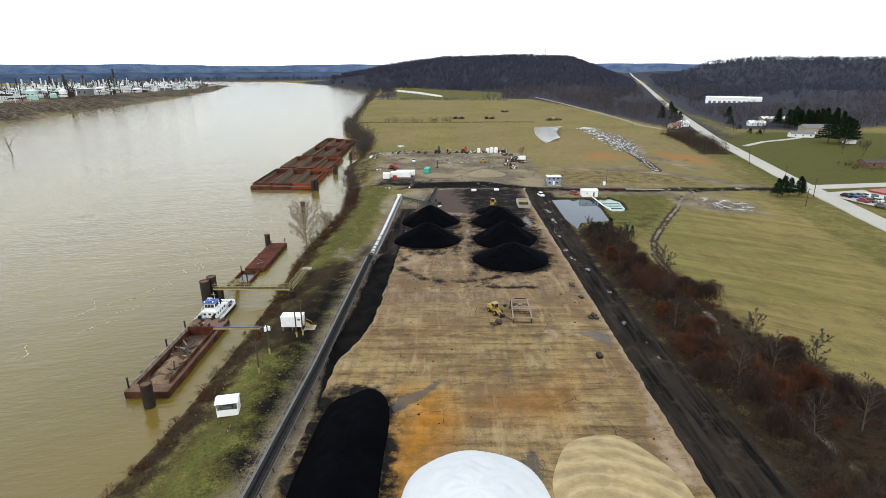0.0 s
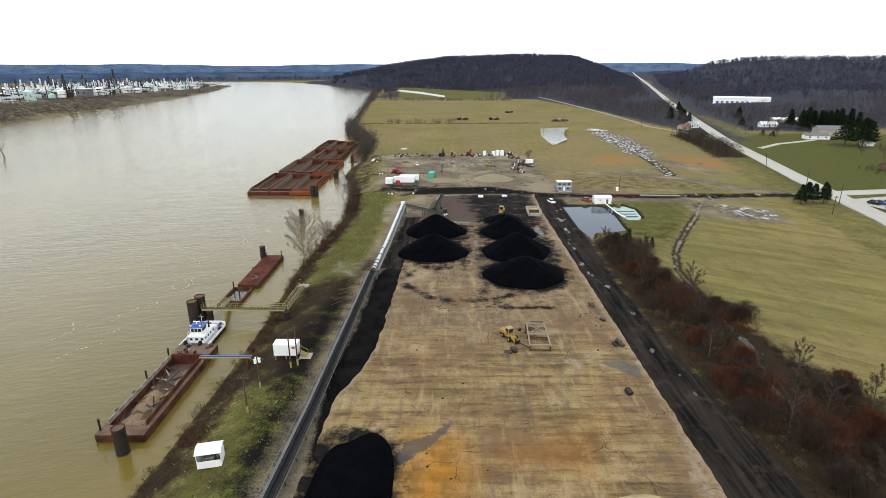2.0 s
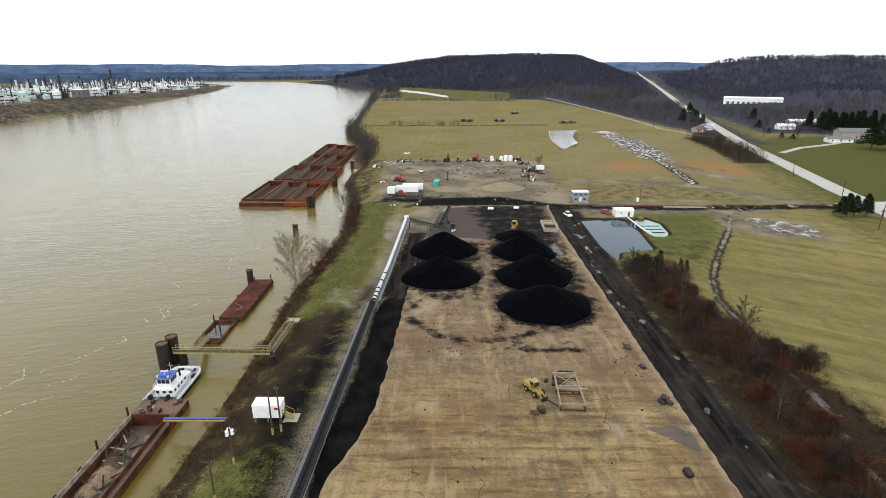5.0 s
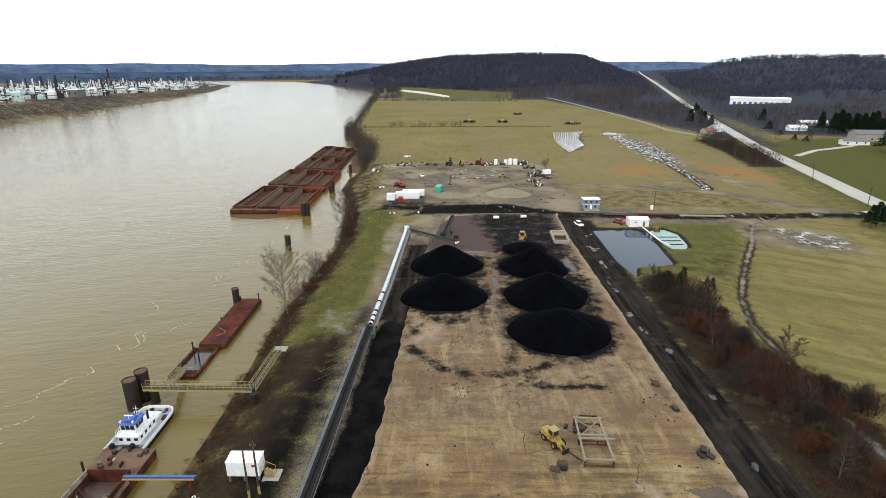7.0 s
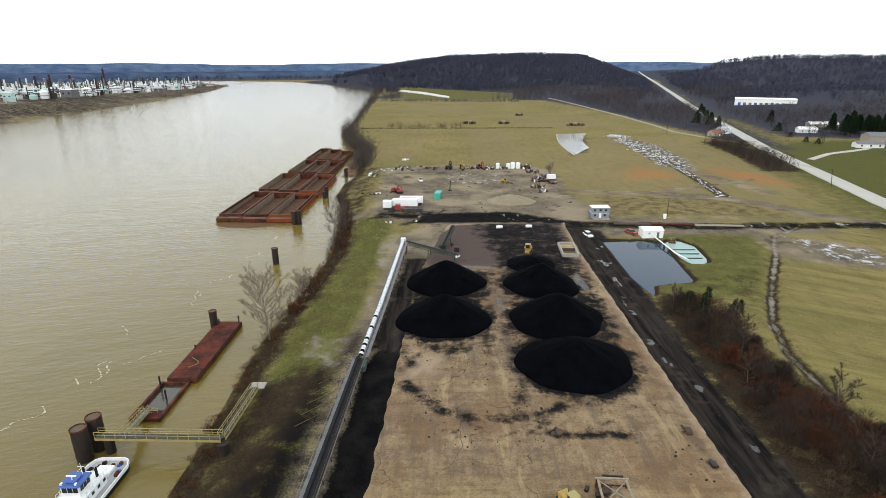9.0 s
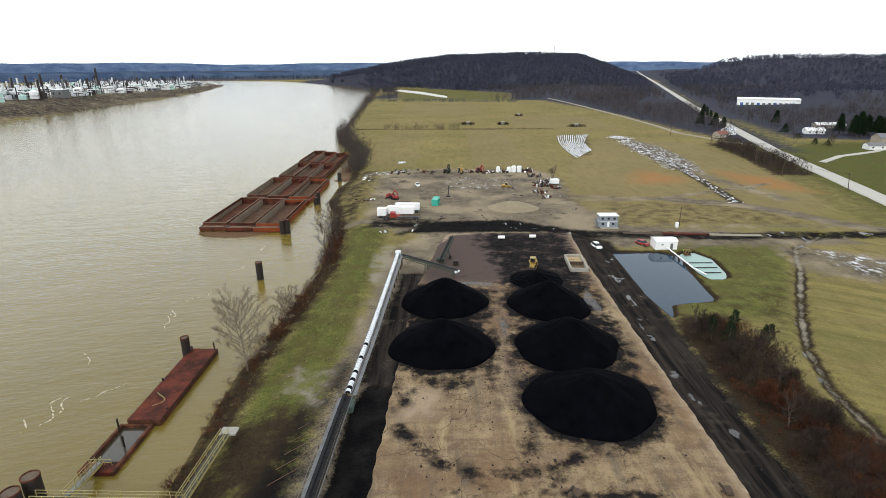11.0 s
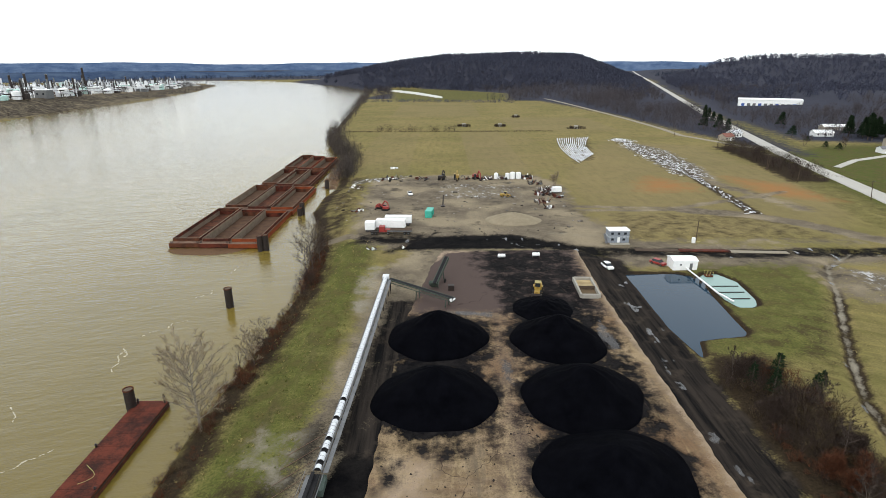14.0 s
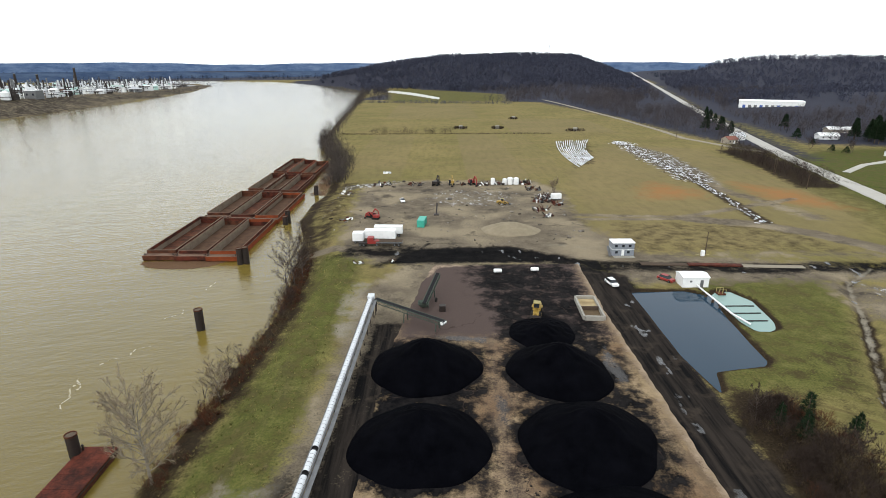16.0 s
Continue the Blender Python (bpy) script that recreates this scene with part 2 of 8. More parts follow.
def land(X, Y):
    """Height of the ground at each place."""
    z = 0.10 * lump(X, Y, 6.0) * np.clip((Y - 20) / 50, 0, 1) + hills(X, Y)
    r = inside(RIVER, X, Y)
    z = np.where(r > -14, np.minimum(z, -0.2 + (WATER + 0.2) * np.clip((r + 12) / 12, 0, 1) - np.clip(r, 0, 12) * 0.35), z)
    inland = np.clip((-r - 4) / 42, 0, 1) * np.clip((1800 - Y) / 1000, 0.22, 1)
    z = np.where((X < -380) & (Y < 1840), np.where(r < 0, WATER + 16.5 * inland, z), z)
    for pool, deep in ((POND, 1.6), (BASIN, 1.4), (INLET, 8.0)):
        z = z - deep * soft(inside(pool, X, Y), 2.0 if pool is not INLET else 12)
    d = along(DITCH, X, Y)
    z = z - 0.9 * np.clip(1 - d / 2.6, 0, 1)
    yard = inside([(-30, -80), (-30, 262), (45, 262), (46, -80)], X, Y)
    return np.where((yard > 0) & (r < -14), np.minimum(z, -0.06), z)


def ground_at(x, y):
    return float(land(np.array([float(x)]), np.array([float(y)]))[0])


def ground_material():
    m = bpy.data.materials.new("ground_cover")
    t, _, links, b = nodes_of(m)
    v = position(t)
    big, mid, fine = noise_tex(t, 0.018, 5, 0.6, v), noise_tex(t, 0.22, 6, 0.65, v), noise_tex(t, 2.6, 5, 0.7, v)
    streak = noise_tex(t, 1.0, 4, 0.6, position(t, 0.35, 0.06, 1))
    edge = arith(t, "SUBTRACT", arith(t, "ADD", arith(t, "MULTIPLY", mid, 0.9), arith(t, "MULTIPLY", fine, 0.5)), 0.7)

    def region(name, hard=0.14):
        a = attr(t, name)
        return arith(t, "MULTIPLY", ramp(t, arith(t, "ADD", a, arith(t, "MULTIPLY", edge, 1.7)), 0.5 - hard, 0.5 + hard), ramp(t, a, 0.02, 0.3))

    c = mixc(t, ramp(t, big, 0.35, 0.65), (0.262, 0.208, 0.084), (0.185, 0.160, 0.058))
    wide = noise_tex(t, 1.0, 4, 0.6, position(t, 0.012, 0.05, 1))
    c = mixc(t, ramp(t, wide, 0.48, 0.62, 0, 0.55), c, (0.245, 0.185, 0.085))
    c = mixc(t, ramp(t, arith(t, "ADD", arith(t, "MULTIPLY", mid, 0.5), arith(t, "MULTIPLY", streak, 0.5)), 0.46, 0.64, 0, 0.5), c, (0.105, 0.088, 0.036))
    c = mixc(t, ramp(t, fine, 0.46, 0.7, 0, 0.6), c, (0.075, 0.066, 0.03))
    mown = noise_tex(t, 1.0, 6, 0.7, position(t, 0.02, 0.22, 1, -33))
    swath = attr(t, "swath")
    c = mixc(t, arith(t, "MULTIPLY", swath, ramp(t, mown, 0.50, 0.66, 0, 0.6)), c, (0.105, 0.100, 0.030))
    c = mixc(t, arith(t, "MULTIPLY", swath, ramp(t, mown, 0.48, 0.34, 0, 0.5)), c, (0.30, 0.245, 0.085))
    bare = noise_tex(t, 1.0, 5, 0.65, position(t, 0.035, 0.16, 1, -40))
    c = mixc(t, arith(t, "MULTIPLY", swath, ramp(t, bare, 0.60, 0.68, 0, 0.6)), c, (0.095, 0.066, 0.034))
    c = mixc(t, arith(t, "MULTIPLY", attr(t, "plot"), 0.45), c, (0.215, 0.165, 0.092))
    g = mixc(t, ramp(t, mid, 0.40, 0.60), (0.080, 0.104, 0.019), (0.108, 0.092, 0.032))
    g = mixc(t, ramp(t, fine, 0.42, 0.68, 0, 0.6), g, (0.05, 0.052, 0.02))
    g = mixc(t, ramp(t, streak, 0.5, 0.68, 0, 0.5), g, (0.075, 0.06, 0.03))
    tuft = noise_tex(t, 0.85, 5, 0.75, v)
    g = mixc(t, ramp(t, tuft, 0.50, 0.70, 0, 0.25), g, (0.036, 0.038, 0.015))
    g = mixc(t, ramp(t, tuft, 0.46, 0.34, 0, 0.3), g, (0.20, 0.165, 0.075))
    c = mixc(t, region("green", 0.35), c, g)
    c = mixc(t, arith(t, "MULTIPLY", region("rust", 0.4), 0.85), c, (0.31, 0.150, 0.058))
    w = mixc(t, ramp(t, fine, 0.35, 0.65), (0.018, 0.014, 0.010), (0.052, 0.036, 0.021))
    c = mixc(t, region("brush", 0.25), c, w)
    # woodland floor, with the hills' blue haze put into its dark colour
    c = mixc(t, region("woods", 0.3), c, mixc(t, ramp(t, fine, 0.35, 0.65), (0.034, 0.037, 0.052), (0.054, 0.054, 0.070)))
    d = mixc(t, ramp(t, mid, 0.35, 0.65), (0.220, 0.180, 0.128), (0.110, 0.090, 0.066))
    d = mixc(t, ramp(t, noise_tex(t, 0.055, 5, 0.6, v), 0.46, 0.60), d, (0.30, 0.245, 0.165))
    d = mixc(t, ramp(t, noise_tex(t, 0.09, 6, 0.7, position(t, 1, 1, 1)), 0.56, 0.66, 0, 0.8), d, (0.045, 0.038, 0.032))
    d = mixc(t, ramp(t, fine, 0.46, 0.66, 0, 0.55), d, (0.06, 0.05, 0.04))
    c = mixc(t, region("dirt", 0.22), c, d)
    k = mixc(t, ramp(t, arith(t, "ADD", arith(t, "MULTIPLY", mid, 0.7), arith(t, "MULTIPLY", fine, 0.3)), 0.42, 0.62), (0.0026, 0.0026, 0.0031), (0.0125, 0.0110, 0.0105))
    c = mixc(t, region("coal", 0.25), c, k)
    rut = noise_tex(t, 1.0, 5, 0.65, position(t, 0.75, 0.05, 1))
    u = mixc(t, ramp(t, rut, 0.38, 0.62), (0.007, 0.0066, 0.007), (0.036, 0.029, 0.024))
    u = mixc(t, ramp(t, mid, 0.54, 0.66, 0, 0.6), u, (0.062, 0.048, 0.036))
    c = mixc(t, region("mud", 0.25), c, u)
    p = mixc(t, ramp(t, fine, 0.35, 0.7), (0.33, 0.295, 0.23), (0.17, 0.148, 0.11))
    c = mixc(t, region("pale", 0.2), c, p)
    spots = ramp(t, noise_tex(t, 0.45, 9, 0.8, position(t, 1, 0.45, 1)), 0.53, 0.57)
    lit = region("litter", 0.2)
    c = mixc(t, arith(t, "MULTIPLY", lit, 0.8), c, (0.10, 0.085, 0.065))
    c = mixc(t, arith(t, "MULTIPLY", lit, spots), c, (0.70, 0.71, 0.73))
    wet = arith(t, "MULTIPLY", region("wet", 0.12), ramp(t, noise_tex(t, 0.3, 3, 0.5, position(t, 1, 0.5, 1)), 0.63, 0.65))
    c = mixc(t, arith(t, "MULTIPLY", wet, 0.6), c, (0.045, 0.042, 0.04))
    c = mixc(t, 0.18, c, (0.0, 0.0, 0.0))
    links.new(c, b.inputs["Base Color"])
    links.new(ramp(t, wet, 0, 1, 0.95, 0.09), b.inputs["Roughness"])
    links.new(ramp(t, wet, 0, 1, 0.03, 0.5), b.inputs["Specular IOR Level"])
    bump(t, b, arith(t, "ADD", arith(t, "MULTIPLY", fine, 0.6), arith(t, "MULTIPLY", mid, 0.6)), 0.5, 0.25)
    return m


def build_ground():
    xs = spread(0, 0, -70, 125, 0.85, 1.055, -4700, 4700)
    ys = spread(0, 0, 50, 300, 0.95, 1.028, -300, 4900)
    X, Y = np.meshgrid(xs, ys)
    Z = land(X, Y)
    river = inside(RIVER, X, Y)
    nb = X - bank_x(Y)
    one = np.zeros_like(X)
    yard = inside([(-12, 248), (-30, 258), (-36, 275), (-38, 320), (-40, 365), (-10, 372), (45, 372), (54, 345), (50, 300), (60, 262), (130, 246), (130, 238), (46, 236), (44, 250), (0, 250)], X, Y)
    haul = inside([(36, -80), (47, -80), (46.4, 58), (45, 74), (43, 108), (42.5, 138), (44.5, 188), (46.5, 222), (47, 240), (36, 250)], X, Y)
    conv = inside([(-31, -80), (-30, 60), (-28.5, 100), (-27, 130), (-26, 165), (-23.5, 200), (-24, 230), (-12, 252), (-2, 256), (-2, -80)], X, Y)
    belt = along([(-25.6, 58), (-24.2, 90), (-22, 114), (-20, 155), (-17, 190)], X, Y)
    cross = along([(-20, 262), (0, 262), (18, 262), (45, 250), (90, 247), (135, 248), (165, 248)], X, Y)
    green = np.maximum(soft(nb - 5, 6) * soft(-24 - X, 7) * soft(265 - Y, 12), 0) * 0.8
    green = np.maximum(green, soft(inside([(68, 243), (104, 243), (98, 222), (74, 184), (50, 185), (48, 190), (62, 232)], X, Y), 7) * 0.75)
    green = np.maximum(green, soft(inside([(158, 246), (200, 430), (260, 470), (340, 470), (420, 420), (360, 250), (200, 246)], X, Y), 30) * 1.25)
    green = np.maximum(green, 0.5 * soft(14 - np.abs(along(HIGHWAY, X, Y) - 12), 6) * soft(900 - Y, 100))
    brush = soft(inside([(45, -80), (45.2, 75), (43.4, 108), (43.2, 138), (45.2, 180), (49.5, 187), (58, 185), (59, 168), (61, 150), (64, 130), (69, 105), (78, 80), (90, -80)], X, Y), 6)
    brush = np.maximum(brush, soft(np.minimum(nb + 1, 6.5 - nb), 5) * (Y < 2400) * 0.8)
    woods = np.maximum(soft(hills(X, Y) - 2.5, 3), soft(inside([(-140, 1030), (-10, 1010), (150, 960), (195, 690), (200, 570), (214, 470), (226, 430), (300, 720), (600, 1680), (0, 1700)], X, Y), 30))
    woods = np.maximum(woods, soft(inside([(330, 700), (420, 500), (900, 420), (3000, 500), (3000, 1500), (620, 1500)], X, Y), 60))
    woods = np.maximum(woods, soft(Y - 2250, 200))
    brush = np.maximum(brush, soft(inside([(-58, 268), (-36, 272), (-38, 320), (-40, 372), (-58, 372)], X, Y), 10) * 0.55)
    brush = np.maximum(brush, soft(inside([(56, 258), (128, 258), (120, 290), (60, 298)], X, Y), 8) * 0.36)
    brush = np.maximum(brush, soft(inside([(166, 352), (188, 350), (202, 420), (200, 470), (184, 470), (178, 410)], X, Y), 8))
    woods = np.maximum(woods, soft(inside([(262, 500), (330, 478), (420, 520), (700, 500), (700, 820), (330, 820)], X, Y), 30))
    woods = np.maximum(woods, (Y > 640) * (X > 196) * soft(along(HIGHWAY, X, Y) - 13, 8))
    meadow = soft(inside(MEADOW, X, Y), 30)
    woods = woods * (1 - meadow)
    green = np.maximum(green, meadow * 0.7)
    brush = np.maximum(brush, woods * 0.9)
    ditch = along(DITCH, X, Y)
    brush = np.maximum(brush, soft(1.4 - ditch, 1.4) * 0.9)
    brush = np.maximum(brush, soft(inside([(86, 516), (113, 524), (90, 420), (73, 402)], X, Y), 6) * 0.5)
    # a narrow dark rim along the edge of each pool
    for pool in (POND, BASIN):
        brush = np.maximum(brush, soft(1.0 - np.abs(inside(pool, X, Y) + 0.3), 1.0) * 0.9)
    trench = along(TRENCH, X, Y)
    brush = np.maximum(brush, soft(3.0 - trench, 3) * 0.85)
    brush = np.maximum(brush, soft(inside([(-44, 99), (-31, 97), (-26, 104), (-25, 150), (-33, 153), (-42, 148)], X, Y), 9) * 0.82)
    brush = np.maximum(brush, soft(inside([(50, 187), (62, 195), (98, 222), (90, 206), (72, 176), (60, 178)], X, Y), 8) * 0.30)
    dirt = np.maximum.reduce([soft(yard, 10) * 0.95, soft(conv, 6) * 0.9, soft(inside([(46, 262), (44, 256), (135, 254), (135, 262), (60, 264)], X, Y), 6) * 0.5, soft(4.6 - along([(92, 299), (112, 292), (126, 280), (138, 262), (152, 250)], X, Y), 3), soft(2.0 - along([(50, 300), (92, 299)], X, Y), 3) * 0.8,
                              soft(2.2 - along([(-20, 300), (40, 306), (90, 302), (150, 330)], X, Y), 3) * 0.8, soft(inside([(98, 240), (131, 226), (126, 200), (104, 208), (96, 214)], X, Y), 8) * 0.75])
    works = soft(FAR_SHORE(X, Y), 20)
    dirt = np.maximum(dirt, works * 0.9)
    shore = soft(np.minimum(-river, 62 + river), 10) * (X < -380) * (Y < 1840)
    dirt = np.maximum(dirt, shore)
    brush = np.maximum(brush, soft(np.minimum(-river, 58 + river), 10) * (X < -380) * (Y < 1840) * 0.56)
    dirt = np.maximum(dirt, soft(2.6 - along([(-50, 262), (-36, 268), (-24, 262)], X, Y), 2))
    dirt = np.maximum(dirt, soft(5 - along([(124, 470), (138, 400), (128, 350), (140, 300)], X, Y), 8) * 0.75)
    ring = [np.hypot(X - 2, (Y - 268) * 1.3), np.hypot(X + 2, (Y - 266) * 1.2)]
    tracks = np.maximum(soft(0.5 - np.abs(ring[0] - 9), 1.2), np.maximum(soft(0.5 - np.abs(ring[1] - 6), 1.2), soft(0.5 - np.abs(ring[0] - 13), 1.2))) * (Y < 272) * (np.abs(X) < 20)
    coal = np.maximum.reduce([tracks * 0.8, soft(4.6 - cross, 4.5) * 0.74, soft(inside([(-20, 60), (-23.2, 100), (-21, 120), (-20.5, 152), (-15, 166), (-8, 168), (-8, 60)], X, Y), 3) * 1.5, soft(inside([(-34, 258), (-34, 268), (-8, 270), (-4, 258)], X, Y), 8) * 0.75,
                              soft(inside([(-33, 60), (-27, 60), (-25, 130), (-22, 165), (-26, 165), (-34, 120)], X, Y), 8) * 0.72, soft(inside([(-22, 250), (-6, 252.5), (38, 252.5), (46, 236), (46, 252), (20, 268), (-10, 266)], X, Y), 5) * 1.0])
    pale = np.maximum.reduce([soft(3.0 - along([(-23, 210), (-24.5, 228), (-23, 236)], X, Y), 3) * 0.55, soft(inside([(-36, 156), (-26, 150), (-25, 164), (-33, 166)], X, Y), 6) * 0.5,
                              soft(inside([(48, 266), (55, 262), (30, 268), (34, 272)], X, Y), 6) * 0.5, soft(0.7 - ditch, 0.9) * 0.54])
    litter = np.maximum.reduce([soft(inside([(130, 520), (146, 450), (138, 384), (131, 360), (119, 374), (122, 450)], X, Y), 10),
                                soft(inside([(110, 235), (128, 223), (122, 202), (108, 214)], X, Y), 8) * 0.72, soft(2.0 - trench, 3) * 0.5, soft(inside([(-48, 350), (-20, 366), (-20, 372), (-48, 362)], X, Y), 5) * 0.7,
                                soft(inside([(-8, 320), (30, 318), (34, 350), (-4, 352)], X, Y), 12) * 0.42])
    rust = np.maximum(soft(inside([(103, 366), (116, 345), (112, 334), (88, 332), (92, 350)], X, Y), 18) * 0.85, soft(inside([(140, 365), (160, 345), (162, 312), (140, 325)], X, Y), 16) * 0.9)
    wet = np.maximum.reduce([soft(4 - np.abs(cross - 0.5), 4) * 0.75, soft(2.2 - along([(42, 96), (41, 120), (40, 160), (42, 200), (44, 226)], X, Y), 3) * 0.78, soft(1.5 - along(DITCH, X, Y), 1.5) * 0.8])
    plot = np.select([(X > 12) & (X < 44), (X > 44) & (X < 66), (X > -55) & (X < -22)], [0.9, 0.35, 0.5], 0.0) * ((Y > 378) & (Y < 560)) + 0.8 * ((Y > 566) & (Y < 690) & (X > 60) & (X < 150)) + 0.7 * ((Y > 700) & (Y < 930) & (X > -60) & (X < 40))
    plot = np.maximum(plot, soft(inside([(52, 266), (128, 266), (160, 300), (172, 345), (176, 470), (120, 505), (66, 395), (56, 345)], X, Y), 14) * 0.85)
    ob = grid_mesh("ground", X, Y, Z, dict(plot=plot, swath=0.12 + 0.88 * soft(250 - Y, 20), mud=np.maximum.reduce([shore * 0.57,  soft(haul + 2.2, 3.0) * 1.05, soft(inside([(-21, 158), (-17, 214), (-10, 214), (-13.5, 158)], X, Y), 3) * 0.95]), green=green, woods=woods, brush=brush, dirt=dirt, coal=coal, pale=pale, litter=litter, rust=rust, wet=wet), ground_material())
    tagged(ob, "dry winter grass, bare soil and coal dust along a river", "ground", kind="structure")


def FAR_SHORE(X, Y):
    return np.minimum(np.minimum(-440 - X, np.interp(Y, [300, 583, 780, 1047, 1400, 1765], [-430, -465, -498, -505, -560, -655]) - 45 - X), 1800 - Y)


def water_material(name, deep, tint, rough, wave, s, ior=1.33):
    m = bpy.data.materials.new(name)
    t, _, links, b = nodes_of(m)
    v = position(t, 0.42, 1.0, 1.0, 14)
    broad = noise_tex(t, 0.012, 4, 0.6, position(t, 1, 0.3, 1))
    links.new(mixc(t, ramp(t, broad, 0.35, 0.65), deep, tint), b.inputs["Base Color"])
    b.inputs["Roughness"].default_value = rough
    b.inputs["IOR"].default_value = ior
    rip = arith(t, "ADD", noise_tex(t, s, 5, 0.6, v), arith(t, "MULTIPLY", noise_tex(t, s * 0.22, 3, 0.5, v), 1.2))
    bump(t, b, rip, wave, 0.5)
    return m


def sheet(name, pts, z, material, label, category):
    mb = Mesh()
    mb.add([(x, y, z) for x, y in pts], [tuple(range(len(pts)))])
    ob = part(name, mb, material)
    return tagged(ob, label, category, kind="structure")


build_ground()


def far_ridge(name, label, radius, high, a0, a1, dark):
    """Ridge along the horizon, its blue distance haze painted into the colour."""
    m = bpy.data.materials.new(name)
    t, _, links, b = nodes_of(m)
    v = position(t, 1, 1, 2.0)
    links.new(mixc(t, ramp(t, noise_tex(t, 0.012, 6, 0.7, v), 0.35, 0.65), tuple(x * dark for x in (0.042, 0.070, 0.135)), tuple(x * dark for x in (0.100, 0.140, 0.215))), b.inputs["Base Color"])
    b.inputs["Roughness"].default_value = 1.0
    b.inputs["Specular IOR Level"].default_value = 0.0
    mb = Mesh()
    n = 260
    vs = []
    for i in range(n + 1):
        a = radians(a0 + (a1 - a0) * i / n)
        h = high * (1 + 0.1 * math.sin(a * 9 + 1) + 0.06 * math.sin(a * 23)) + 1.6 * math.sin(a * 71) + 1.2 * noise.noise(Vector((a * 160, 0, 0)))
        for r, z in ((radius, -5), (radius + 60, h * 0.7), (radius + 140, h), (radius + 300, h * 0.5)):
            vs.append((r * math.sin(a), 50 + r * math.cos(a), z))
    mb.add(vs, [(4 * i + k, 4 * i + 4 + k, 4 * i + 5 + k, 4 * i + 1 + k) for i in range(n) for k in range(3)])
    tagged(part(name, mb, m), label, "hills", kind="structure")


far_ridge("backdrop_far_hills", "far wooded ridge along the horizon, painted blue with haze", 4300, 66, -78, 78, 1.0)
far_ridge("backdrop_valley_woods", "line of woods beyond the river bend, painted with dark blue haze", 2750, 27, -44, -9, 0.62)
RIVER_MAT = water_material("river_water", (0.158, 0.113, 0.024), (0.120, 0.088, 0.019), 0.05, 0.33, 0.7, 1.38)
sheet("water", [(-5000, -600), (20, -600), (20, 2700), (-5000, 2700)], WATER, RIVER_MAT, "wide muddy brown river with small ripples", "river")
# pale base colour stands in for the sky mirrored in the rippled inlet
sheet("backwater", [(-124, 1330), (-115, 1412), (-40, 1300), (8, 1140), (8, 1045), (-58, 1170)], WATER + 0.5, water_material("sky_white_backwater", (0.50, 0.49, 0.45), (0.42, 0.41, 0.37), 0.35, 0.3, 0.5), "backwater below a wooded hill, its white sky reflection painted on", "backwater")
# the pond's blue base colour carries the reflected tint of the sky
POND_MAT = water_material("pond_water", (0.012, 0.030, 0.052), (0.018, 0.040, 0.064), 0.05, 0.03, 0.6, 1.25)
BASIN_MAT = water_material("basin_water", (0.16, 0.27, 0.24), (0.2, 0.3, 0.27), 0.08, 0.03, 0.6)
sheet("pond_water", [(44, 184), (66.2, 184), (66.2, 214), (66.2, 234), (44, 234)], -0.62, POND_MAT, "dark still settling pond with straight banks", "pond")
sheet("basin_water", [(66.3, 207), (78, 207), (78, 234), (66.3, 234)], -0.55, BASIN_MAT, "pale green treatment basin water beside a pond", "pond")


# ---------- the yard's slab ----------
def pad_left(y):
    return np.interp(y, [-60, 60, 79, 94, 104, 114, 143, 163, 200, 215, 230, 238, 246, 252], [-24, -24, -22, -21.5, -17.8, -16.2, -15, -14.4, -13, -11, -8.5, -7.3, -5.5, -3.6])


def pad_right(y):
    return np.interp(y, [-60, 220, 252], [36.5, 37.2, 38.6])


PILES = [(20.4, 153.0, 5.2, 11.2), (20.6, 172.4, 6.2, 11.0), (-5.3, 172.6, 5.9, 10.6), (-4.9, 194.5, 6.2, 10.4), (20.4, 193.0, 5.8, 10.2), (20.0, 208.5, 2.2, 7.6)]


